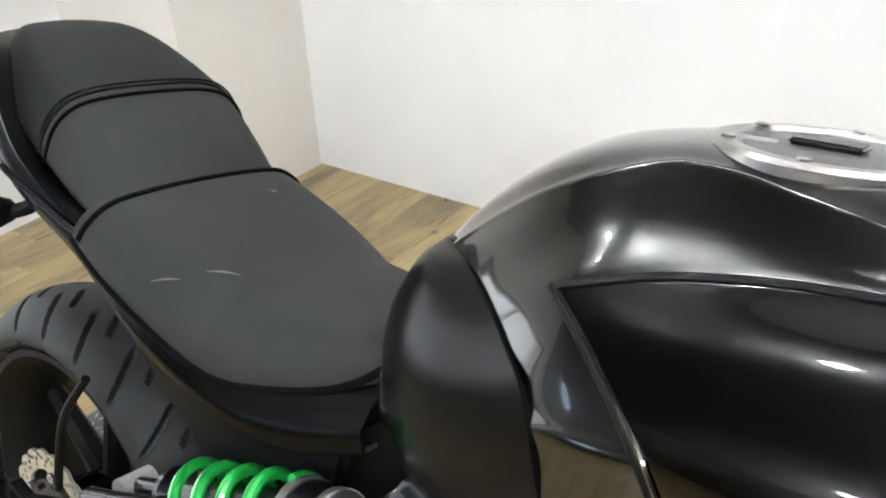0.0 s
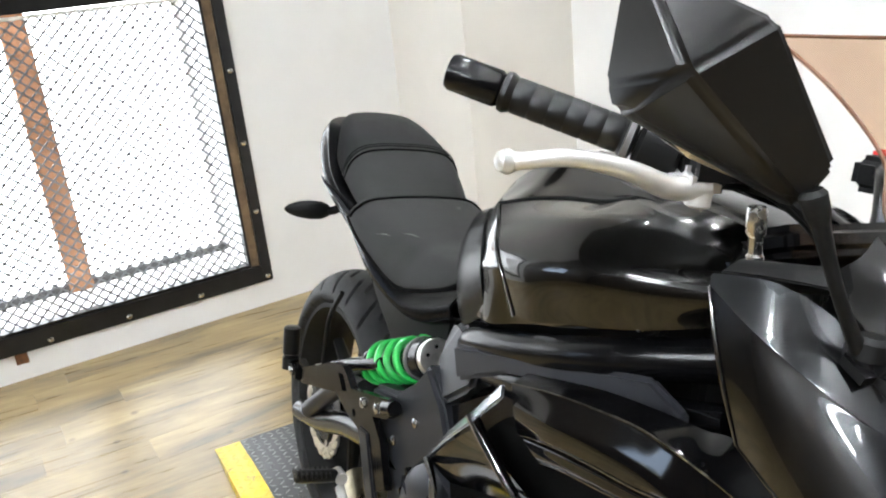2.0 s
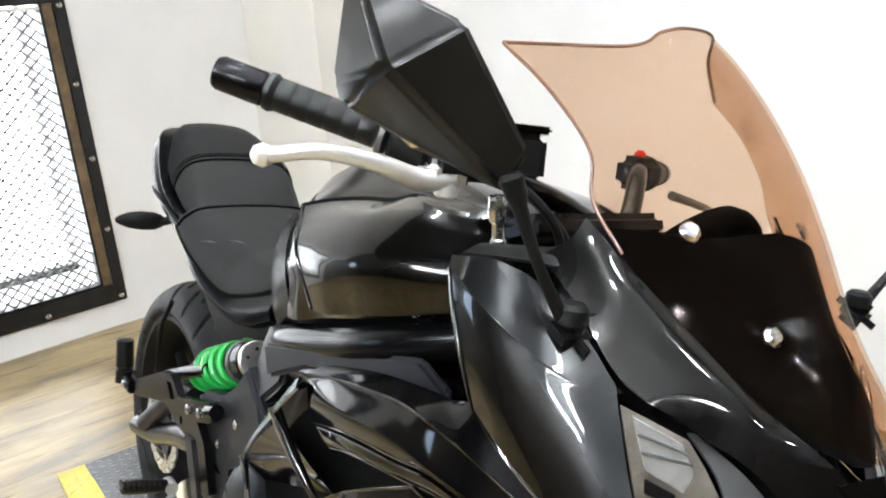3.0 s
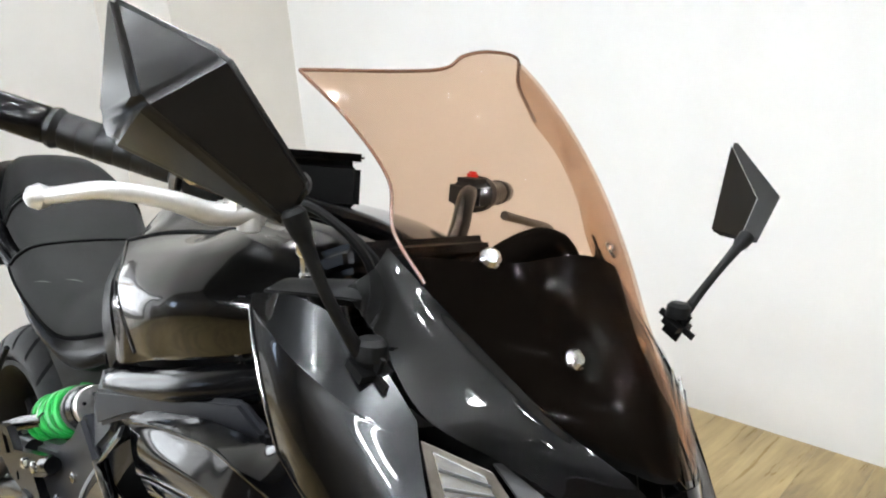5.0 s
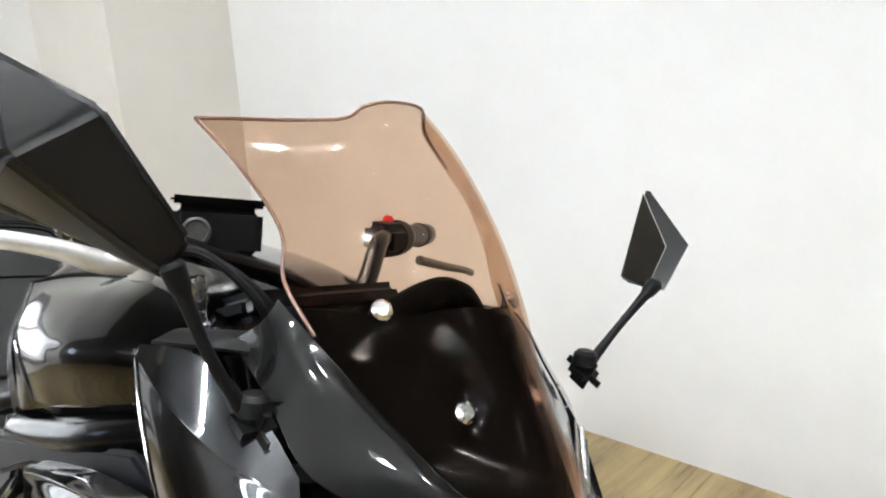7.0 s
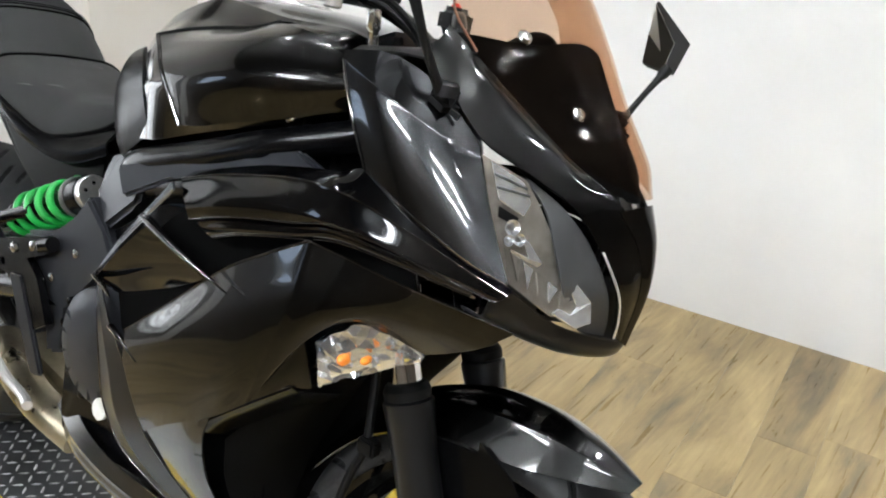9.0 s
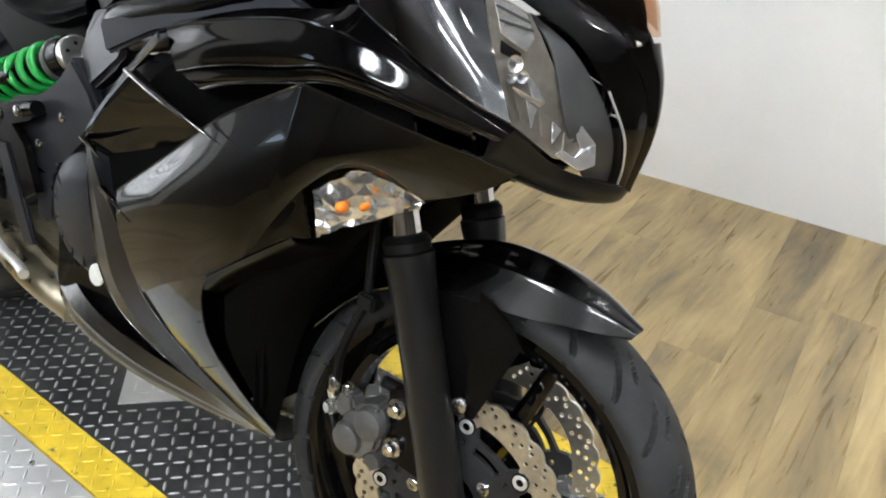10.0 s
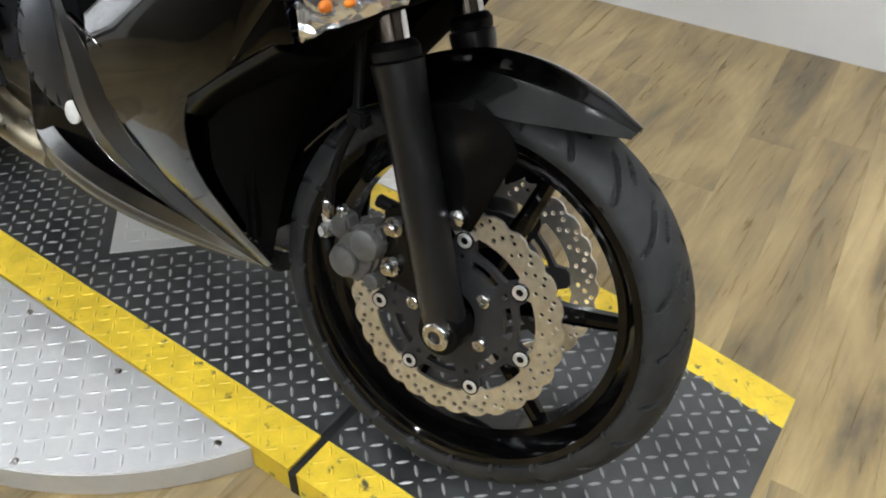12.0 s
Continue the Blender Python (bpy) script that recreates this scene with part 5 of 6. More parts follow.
    piece("reflector_hook", [(0.746, -0.104, 0.852), (0.751, -0.098, 0.850), (0.776, -0.074, 0.820), (0.782, -0.076, 0.798), (0.773, -0.094, 0.791), (0.753, -0.118, 0.806), (0.756, -0.111, 0.812), (0.766, -0.098, 0.806), (0.767, -0.090, 0.814)], LAMP_SILVER, "bright hooked reflector")
    part("lens_trim", tube([r[-1] for r in rows[3:]], 0.0015, 40, 6), ALU if k > 0 else MATTE, lamp, "thin bright trim line")

screen_half = [
    [(0.787, 0, 0.936), (0.776, -0.024, 0.940), (0.750, -0.042, 0.947)],
    [(0.766, 0, 0.978), (0.750, -0.042, 0.974), (0.709, -0.074, 0.969)],
    [(0.728, 0, 1.032), (0.697, -0.044, 1.012), (0.650, -0.098, 1.014)],
    [(0.685, 0, 1.090), (0.650, -0.062, 1.066), (0.598, -0.122, 1.058)],
    [(0.645, 0, 1.140), (0.613, -0.066, 1.118), (0.567, -0.133, 1.096)],
    [(0.603, 0, 1.187), (0.575, -0.061, 1.165), (0.552, -0.131, 1.137)],
    [(0.560, 0, 1.226), (0.536, -0.054, 1.204), (0.508, -0.145, 1.182)],
    [(0.524, 0, 1.252), (0.499, -0.047, 1.230), (0.4554, -0.1594, 1.218)],
]
for i, r in enumerate(screen_half):
    (xa, ya, za), (xb, yb, zb) = r[0], r[1]
    r.insert(1, (xa + (xb - xa) * 0.3, yb * 0.55, za + (zb - za) * 0.3))
SCREEN = whole(screen_half)
for i, r in enumerate(SCREEN):           # the far half swells wider and its wing lies lower
    f = i / 7
    (xa, ya, za), (xc, yc, zc), (xd, yd, zd) = r[3], r[5], r[6]
    r[4] = (xa + (xc - xa) * (0.3 - 0.2 * f), ya + (yc - ya) * (0.55 + 0.3 * f), za + (zc - za) * (0.3 - 0.18 * f))
    r[5] = (xc, yc + 0.024 * f, zc - 0.004 * f)
    r[6] = (xd - 0.008 * f, yd, zd - 0.028 * f)
screen = part("windscreen", shell(SCREEN, 56, 56, 0.003, (0.4, 0, 1.0)), SMOKE, bike, "smoke-brown tinted double-bubble windscreen")
screen.visible_shadow = False
for line in ([r[0] for r in SCREEN[3:]], SCREEN[-1]):
    part("screen_edge", tube(line, 0.0016, 56, 8), SCREEN_EDGE, screen, "dark brown screen edge")
for x, y, z in ((0.695, -0.043, 1.011), (0.628, -0.081, 1.082), (0.695, 0.043, 1.011), (0.628, 0.083, 1.080)):
    part("screen_bolt", lathe([(0, 0.009), (0.003, 0.009), (0.006, 0.006), (0.0065, 0)], (x, y, z), (0.75, y * 5, 0.6), 14, caps=False), STEEL, screen, "bright domed screen bolt")
COWL_ACROSS = (0, 0.12, 0.25, 0.36, 0.44, 0.52, 0.62, 0.75, 0.9, 1)
COWL_UP = (0.52, 0.485, 0.465, 0.455, 0.45, 0.44, 0.425, 0.415, 0.40, 0.38)
# black cowl close behind the screen: low beside the bars, a hump over the instruments
behind = np.array(surface(SCREEN, 57, 57))
across = np.linspace(0, 1, 57)
tops = np.interp(across, COWL_ACROSS, COWL_UP)
cowl_grid = [[behind[:, j][int(f)] * (1 - f % 1) + behind[:, j][min(int(f) + 1, 56)] * (f % 1) for j, f in enumerate(tops * 56 * k)] for k in np.linspace(0, 1, 30)]
cowl_grid = [[np.array((p[0] - 0.013, p[1] * 0.975, p[2] - 0.008)) for p in r] for r in cowl_grid]
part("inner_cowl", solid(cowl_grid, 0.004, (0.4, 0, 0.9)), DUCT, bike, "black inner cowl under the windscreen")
part("instrument_panel", joined(
    box(0.05, 0.15, 0.06, (0.545, 0.035, 1.03), 0.014, Matrix.Rotation(radians(-35), 4, "Y"), 3),
    tube([(0.560, -0.050, 1.030), (0.575, -0.010, 1.062), (0.581, 0.030, 1.078), (0.579, 0.065, 1.072), (0.570, 0.095, 1.050), (0.560, 0.120, 1.025)], 0.017, 24, 12)), DUCT, bike, "black hooded instrument cluster")
for side in (-1, 1):
    part("dash_panel", shell([[(0.49, side * 0.205, 1.035), (0.54, side * 0.19, 1.042), (0.57, side * 0.16, 1.04)], [(0.48, side * 0.17, 1.04), (0.54, side * 0.14, 1.05), (0.575, side * 0.13, 1.058)], [(0.47, side * 0.13, 1.01), (0.52, side * 0.09, 1.02), (0.56, side * 0.07, 1.03)]], 10, 10, 0.003, (0.5, 0, 0.9)), MATTE, bike, "black inner dash panel")

# --- front turn signals ---
for k in (-1, 1):
    sig = part("turn_signal", facets(shell([
        [(0.527, k * 0.226, 0.706), (0.553, k * 0.222, 0.726), (0.580, k * 0.216, 0.744), (0.612, k * 0.198, 0.738), (0.645, k * 0.178, 0.727)],
        [(0.533, k * 0.224, 0.676), (0.560, k * 0.218, 0.694), (0.588, k * 0.208, 0.708), (0.615, k * 0.192, 0.714), (0.641, k * 0.178, 0.722)],
        [(0.538, k * 0.222, 0.655), (0.560, k * 0.214, 0.668), (0.585, k * 0.204, 0.684), (0.610, k * 0.19, 0.700), (0.636, k * 0.178, 0.715)]], 7, 13, 0.002, (0.4, 0, 0.7), False), 0.0028, 3), CHROME, bike, "clear-lens turn signal with amber bulbs", smooth=False)
    part("signal_lens", shell([
        [(0.525, k * 0.236, 0.709), (0.552, k * 0.236, 0.730), (0.581, k * 0.231, 0.749), (0.614, k * 0.212, 0.741), (0.648, k * 0.187, 0.728)],
        [(0.531, k * 0.244, 0.676), (0.560, k * 0.242, 0.696), (0.590, k * 0.233, 0.710), (0.617, k * 0.213, 0.715), (0.643, k * 0.190, 0.721)],
        [(0.537, k * 0.236, 0.652), (0.560, k * 0.231, 0.665), (0.586, k * 0.221, 0.681), (0.612, k * 0.204, 0.697), (0.638, k * 0.188, 0.713)]], 16, 28, 0.002, (0.4, 0, 0.7)), LENS, sig, "clear faceted signal lens")
    for x, z, r in ((0.566, 0.700, 0.0065), (0.598, 0.712, 0.0045)):
        part("amber_bulb", lathe([(0, 0.003), (0.003, r), (0.012, r), (0.016, r * 0.6), (0.018, 0.0)], (x, k * 0.214, z), (0.2, k, 0), 14, caps=False), AMBER, sig, "orange signal bulb")
    for i in range(7):
        part("signal_facet", box(0.012, 0.004, 0.014, (0.54 + 0.014 * i, k * (0.224 - 0.005 * i), 0.69 + 0.006 * i + (0.012 if i % 2 else -0.008)), 0.0015, Matrix.Rotation(radians(30 * i), 4, "Y")), LAMP_SILVER, sig)

# --- mirrors ---


def hull(points, bevel=0.004, seg=2, flat=4):
    """A faceted solid round some corners, with softened edges."""
    bm = bmesh.new()
    for p in points:
        bm.verts.new(p)
    r = bmesh.ops.convex_hull(bm, input=bm.verts[:])
    bmesh.ops.delete(bm, geom=[v for v in bm.verts if not v.link_faces], context="VERTS")
    bmesh.ops.dissolve_limit(bm, angle_limit=radians(flat), verts=bm.verts[:], edges=bm.edges[:])
    if bevel:
        bmesh.ops.bevel(bm, geom=bm.edges[:], offset=bevel, segments=seg, affect="EDGES", clamp_overlap=True)
    return bm


def mirror(rim_pts, nose_pts, back, base, elbow, top):
    """A rear-view mirror: faceted shell, glass set into its back, stalk with a ball joint and foot."""
    rim_pts = [Vector(p) for p in rim_pts]
    back = Vector(back)
    shell_ob = part("mirror", hull([p for p in rim_pts] + [p + back for p in rim_pts] + [Vector(p) for p in nose_pts], 0.005, 3, 26), MIRROR_SHELL, bike, "satin black angular rear-view mirror", angle=50)
    mid = sum(rim_pts, Vector()) / len(rim_pts) + back
    glass = bmesh.new()
    glass.faces.new([glass.verts.new(mid + (p + back - mid) * 0.9 + back.normalized() * 0.0015) for p in rim_pts])
    r = bmesh.ops.extrude_face_region(glass, geom=glass.faces[:])
    bmesh.ops.translate(glass, vec=back.normalized() * 0.001, verts=[v for v in r["geom"] if isinstance(v, bmesh.types.BMVert)])
    part("mirror_glass", glass, MIRROR_GLASS, shell_ob, "silvered mirror glass", smooth=False)
    part("stalk", tube([base, elbow, top], [0.007, 0.005, 0.005, 0.007], 16, 12), MATTE, shell_ob, "thin black mirror stalk")
    part("stalk_joint", lathe([(-0.016, 0.006), (-0.008, 0.0085), (0.006, 0.0095), (0.01, 0.007)], top, Vector(top) - Vector(elbow), 14), MATTE, shell_ob)
    part("stalk_foot", joined(box(0.048, 0.030, 0.034, base, 0.0135, Matrix.Rotation(radians(25), 4, "Y"), 4), lathe([(0, 0.014), (0.012, 0.013), (0.016, 0.009)], Vector(base) + Vector((0.0, 0, 0.008)), (0, 0, 1), 14)), MATTE, shell_ob, "black rubber-covered stalk foot")
    return shell_ob


mirror([(0.492, -0.338, 1.254), (0.574, -0.290, 1.221), (0.587, -0.256, 1.181), (0.591, -0.230, 1.136), (0.578, -0.240, 1.104), (0.538, -0.295, 1.124), (0.504, -0.339, 1.154), (0.497, -0.346, 1.172)],
       [(0.562, -0.346, 1.184)], (-0.024, 0.010, -0.002),
       (0.610, -0.182, 1.000), (0.600, -0.215, 1.052), (0.585, -0.238, 1.110))
mirror([(0.556, 0.441, 1.187), (0.622, 0.406, 1.122), (0.634, 0.352, 1.074), (0.604, 0.331, 1.080)],
       [(0.634, 0.420, 1.128), (0.642, 0.358, 1.073)], (-0.004, -0.010, 0.002),
       (0.622, 0.236, 0.988), (0.628, 0.285, 1.035), (0.630, 0.345, 1.078))

# --- handlebar and controls ---
bar = part("handlebar", tube([(0.30, -0.33, 1.154), (0.39, -0.226, 1.122), (0.432, -0.13, 1.095), (0.44, -0.05, 1.072), (0.442, 0.04, 1.035), (0.430, 0.075, 1.055), (0.390, 0.125, 1.092), (0.345, 0.180, 1.094), (0.315, 0.225, 1.087), (0.245, 0.335, 1.078)], 0.0112, 50, 12), SATIN, bike, "black tubular handlebar")
part("top_clamp", box(0.09, 0.2, 0.03, (0.425, 0, 1.035), 0.01, Matrix.Rotation(radians(-22), 4, "Y"), 3), SATIN, bike, "black fork top clamp")
for k in (-1, 1):
    a, b = Vector((0.245, 0.335, 1.078)), Vector((0.315, 0.225, 1.087))
    d = (b - a).normalized()
    if k < 0:
        a = Vector((0.312, -0.316, 1.150))
        b = Vector((0.390, -0.226, 1.122))
        d = (b - a).normalized()
    n = (b - a).length
    prof = [(0, 0.014), (0.001, 0.0175), (0.006, 0.0185), (0.01, 0.0165)]
    for i in range(6):
        s0 = 0.012 + i * (n - 0.024) / 6
        s1 = s0 + (n - 0.024) / 6
        prof += [(s0, 0.0154), (s0 + 0.0012, 0.0162), (s1 - 0.0012, 0.0162), (s1, 0.0154)]
    prof += [(n - 0.008, 0.0195), (n - 0.002, 0.0195), (n, 0.014)]
    part("grip", lathe(prof, a, d, 24), GRIP, bar, "ribbed black rubber grip")
    part("bar_end", lathe([(-0.001, 0.0145), (-0.004, 0.0165), (-0.046, 0.0165), (-0.05, 0.0145), (-0.051, 0.009), (-0.044, 0.008), (-0.044, 0)], a, d, 24, caps=False), SATIN, bar, "black bar-end weight")
    sw = part("switch_housing", joined(lathe([(0, 0.019), (0.004, 0.024), (0.034, 0.024), (0.038, 0.02)], b + d * 0.002, d, 20), box(0.045, 0.05, 0.042, b + d * 0.06, 0.01, Matrix.Rotation(radians(15 * k), 4, "Z"), 3)), MATTE, bar, "black handlebar switch housing")
    part("red_switch", box(0.014, 0.012, 0.010, b + d * 0.045 + Vector((-0.004, 0, 0.024)), 0.003), RED, sw, "red engine stop switch")
    part("switch_clamp", lathe([(0, 0.02), (0.001, 0.023), (0.006, 0.023), (0.007, 0.02)], b - d * 0.009, d, 20), CALIPER, sw)
    if k < 0:
        part("lever", tube([(0.440, -0.185, 1.092), (0.432, -0.22, 1.090), (0.428, -0.26, 1.102), (0.412, -0.305, 1.108), (0.394, -0.335, 1.102), (0.384, -0.346, 1.099)], [0.011, 0.0105, 0.0085, 0.0075, 0.007, 0.0075], 30, 12), ALU, bar, "silver brake lever with ball end")
        part("lever_ball", lathe([(-0.0105, 0.003), (-0.0075, 0.008), (0, 0.0108), (0.0075, 0.008), (0.0105, 0.003)], (0.383, -0.347, 1.099), (0, 1, 0), 16), ALU, bar)
        part("lever_holder", joined(box(0.04, 0.05, 0.03, (0.425, -0.19, 1.094), 0.008, None, 3), lathe([(-0.018, 0.008), (-0.016, 0.011), (0.016, 0.011), (0.018, 0.008)], (0.438, -0.19, 1.092), (0, 0, 1), 14)), ALU, bar, "silver lever pivot bracket")
    else:
        part("lever", tube([(0.385, 0.20, 1.07), (0.375, 0.26, 1.058), (0.348, 0.33, 1.045), (0.317, 0.379, 1.033)], [0.006, 0.0055, 0.005, 0.0055], 20, 10), CALIPER, bar, "grey clutch lever")
RES = Matrix.Rotation(radians(-27), 4, "Z") @ Matrix.Rotation(radians(-8), 4, "Y")
res = part("brake_reservoir", box(0.055, 0.084, 0.05, (0.397, -0.096, 1.110), 0.008, RES, 3), MATTE, bar, "square black brake fluid reservoir")
part("sight_glass", lathe([(0, 0.0135), (0.003, 0.0135), (0.004, 0.011), (0.0015, 0.0095), (0.0015, 0)], (0.4135, -0.1265, 1.113), (0.89, -0.45, 0.1), 18, caps=False), CALIPER, res, "round sight glass in a metal ring")
part("reservoir_lid", box(0.058, 0.088, 0.008, (0.394, -0.0945, 1.138), 0.003, RES), GLOSS, res)
part("banjo", lathe([(0, 0.008), (0.004, 0.0085), (0.022, 0.0085), (0.026, 0.006), (0.04, 0.006), (0.042, 0.0075), (0.055, 0.0075), (0.058, 0.005)], (0.470, -0.155, 1.082), (0.05, 0.15, -1), 14), STEEL, bar, "silver hose fittings")
part("brake_hose", tube([(0.473, -0.146, 1.03), (0.49, -0.13, 0.99), (0.52, -0.11, 0.93)], 0.0065, 12, 10), MATTE, bar)
part("control_cable", tube([(0.42, -0.17, 1.095), (0.465, -0.145, 1.10), (0.505, -0.11, 1.06), (0.49, -0.08, 1.0)], 0.0045, 20, 8), MATTE, bar, "black throttle cable")
part("control_cable", tube([(0.41, -0.16, 1.09), (0.45, -0.12, 1.088), (0.49, -0.085, 1.05), (0.48, -0.06, 1.0)], 0.0045, 20, 8), MATTE, bar, "black throttle cable")
for k in (-1, 1):
    part("steering_head", tube([(0.425, k * 0.1, 1.02), (0.51, k * 0.1, 0.80)], 0.023, 4, 16), SATIN, bike)
part("headstock", tube([(0.39, 0, 1.04), (0.49, 0, 0.80)], 0.036, 4, 20), SATIN, bike, "black steering head")
part("lower_clamp", box(0.1, 0.26, 0.04, (0.52, 0, 0.79), 0.012, Matrix.Rotation(radians(-22), 4, "Y"), 3), SATIN, bike)

# --- tank ---
tank_half = [                              # middle, shoulder, crease, scoop, seam, flank, widest, lower edge
    [(-0.112, 0, 0.935), (-0.112, -0.028, 0.932), (-0.112, -0.050, 0.920), (-0.112, -0.062, 0.906), (-0.111, -0.074, 0.890), (-0.110, -0.084, 0.865), (-0.108, -0.090, 0.840), (-0.105, -0.088, 0.800)],
    [(-0.060, 0, 1.000), (-0.060, -0.042, 0.991), (-0.060, -0.072, 0.968), (-0.060, -0.086, 0.948), (-0.058, -0.098, 0.925), (-0.056, -0.107, 0.895), (-0.052, -0.112, 0.865), (-0.050, -0.105, 0.808)],
    [(0.000, 0, 1.044), (0.000, -0.045, 1.038), (0.000, -0.079, 1.018), (0.000, -0.102, 0.989), (0.002, -0.122, 0.960), (0.004, -0.134, 0.928), (0.010, -0.142, 0.890), (0.012, -0.137, 0.830)],
    [(0.060, 0, 1.063), (0.060, -0.040, 1.060), (0.060, -0.067, 1.051), (0.058, -0.098, 1.018), (0.058, -0.133, 0.990), (0.060, -0.150, 0.960), (0.065, -0.163, 0.915), (0.070, -0.157, 0.840)],
    [(0.100, 0, 1.067), (0.100, -0.038, 1.065), (0.100, -0.062, 1.059), (0.100, -0.088, 1.028), (0.098, -0.117, 1.006), (0.100, -0.152, 0.972), (0.105, -0.174, 0.926), (0.110, -0.163, 0.848)],
    [(0.150, 0, 1.069), (0.150, -0.045, 1.067), (0.150, -0.072, 1.058), (0.150, -0.087, 1.034), (0.150, -0.104, 1.018), (0.150, -0.150, 0.988), (0.155, -0.180, 0.940), (0.160, -0.155, 0.866)],
    [(0.210, 0, 1.070), (0.210, -0.050, 1.068), (0.210, -0.084, 1.054), (0.210, -0.091, 1.038), (0.210, -0.099, 1.027), (0.210, -0.150, 1.004), (0.215, -0.186, 0.955), (0.220, -0.158, 0.885)],
    [(0.262, 0, 1.071), (0.262, -0.055, 1.069), (0.262, -0.092, 1.051), (0.262, -0.095, 1.046), (0.262, -0.098, 1.041), (0.262, -0.148, 1.012), (0.266, -0.184, 0.966), (0.270, -0.155, 0.900)],
    [(0.320, 0, 1.070), (0.320, -0.062, 1.067), (0.320, -0.094, 1.052), (0.320, -0.102, 1.047), (0.320, -0.112, 1.041), (0.320, -0.144, 1.018), (0.325, -0.177, 0.977), (0.330, -0.147, 0.920)],
    [(0.380, 0, 1.064), (0.380, -0.062, 1.061), (0.380, -0.092, 1.052), (0.380, -0.102, 1.047), (0.381, -0.114, 1.039), (0.382, -0.134, 1.018), (0.386, -0.158, 0.985), (0.392, -0.134, 0.945)],
    [(0.430, 0, 1.046), (0.430, -0.054, 1.044), (0.430, -0.078, 1.039), (0.430, -0.088, 1.034), (0.431, -0.098, 1.028), (0.432, -0.114, 1.012), (0.436, -0.128, 0.988), (0.440, -0.110, 0.960)],
]
tank_half = crease_along(crease_along(tank_half, 6, 0.25), 2, 0.2)
tank = part("fuel_tank", shell(whole(tank_half), 72, 90, 0.004, (0.15, 0, 0.85)), TANK_SHEEN_PAINT, bike, "glossy black metallic fuel tank")
panel_rows = [
    [(0.056, -0.141, 0.991), (0.095, -0.163, 0.972), (0.136, -0.185, 0.946), (0.172, -0.177, 0.882)],
    [(0.105, -0.121, 1.008), (0.128, -0.158, 0.986), (0.165, -0.188, 0.950), (0.195, -0.179, 0.886)],
    [(0.160, -0.108, 1.020), (0.172, -0.156, 0.998), (0.205, -0.191, 0.957), (0.225, -0.180, 0.892)],
    [(0.215, -0.104, 1.029), (0.220, -0.155, 1.008), (0.250, -0.191, 0.966), (0.265, -0.176, 0.905)],
    [(0.262, -0.103, 1.043), (0.270, -0.151, 1.017), (0.300, -0.187, 0.976), (0.315, -0.170, 0.918)],
    [(0.325, -0.117, 1.043), (0.340, -0.143, 1.024), (0.365, -0.169, 0.986), (0.378, -0.154, 0.938)],
    [(0.420, -0.103, 1.034), (0.425, -0.119, 1.018), (0.436, -0.134, 0.991), (0.440, -0.121, 0.962)],
]
# The side cover keeps the darker copy, the tank body the one with sheen.
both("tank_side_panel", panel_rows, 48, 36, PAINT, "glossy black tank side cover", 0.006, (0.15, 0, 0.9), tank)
seam = [r[0] for r in panel_rows]
for k in (1, -1):
    part("panel_gap", tube([(x, k * (y + 0.002), z + 0.001) for x, y, z in seam[:5]], 0.0028, 40, 8), MATTE, tank, "dark gap over the tank cover")
    # Added bright line: the glint along the tank cover's rear rim.
    part("rim_glint", tube([(x + 0.003, k * (y - 0.0012), z) for x, y, z in panel_rows[0]], 0.0016, 20, 6), RIM_GLINT, tank, "thin bright tube as the glint on a panel's rim")
    part("panel_gap", tube([(x - 0.003, k * (y + 0.002), z) for x, y, z in panel_rows[0]], 0.003, 20, 8), MATTE, tank)
    part("tank_bolt", lathe([(0, 0.013), (0.004, 0.013), (0.005, 0.010), (0.003, 0.005), (0.003, 0)], (0.345, k * -0.140, 0.938), (0.1, k * -1, 0), 14, caps=False), STEEL, tank, "bright tank mounting bolt")
    part("bolt_recess", lathe([(-0.012, 0.022), (0.0, 0.022), (0.0, 0.018), (-0.01, 0.016)], (0.343, k * -0.132, 0.938), (0.1, k * -1, 0), 18), MATTE, tank)
cap = part("fuel_cap", lathe([(-0.01, 0.072), (0.001, 0.072), (0.004, 0.069), (0.004, 0.060), (0.001, 0.058), (0.0, 0.056), (-0.004, 0.056)], (0.143, 0.016, 1.067), (-0.05, 0, 1), 56, caps=False), CAP_STEEL, tank, "round steel fuel filler ring")
lid = part("cap_lid", lathe([(-0.004, 0.056), (0.001, 0.055), (0.002, 0.052), (0.0025, 0.0)], (0.143, 0.016, 1.067), (-0.05, 0, 1), 40, caps=False), CALIPER, cap, "dark grey filler lid")
part("cap_flap", box(0.044, 0.022, 0.005, (0.140, 0.016, 1.0715), 0.002, Matrix.Rotation(radians(-3), 4, "Y"), 3), SATIN, cap, "black lock flap")
for i in range(6):
    t = radians(30 + 60 * i)
    part("cap_screw", lathe([(0, 0.0045), (0.0015, 0.0045), (0.002, 0.003), (0.002, 0)], (0.143 + 0.062 * math.cos(t), 0.016 + 0.062 * math.sin(t), 1.071 + 0.0031 * math.cos(t)), (-0.05, 0, 1), 10, caps=False), STEEL, cap)
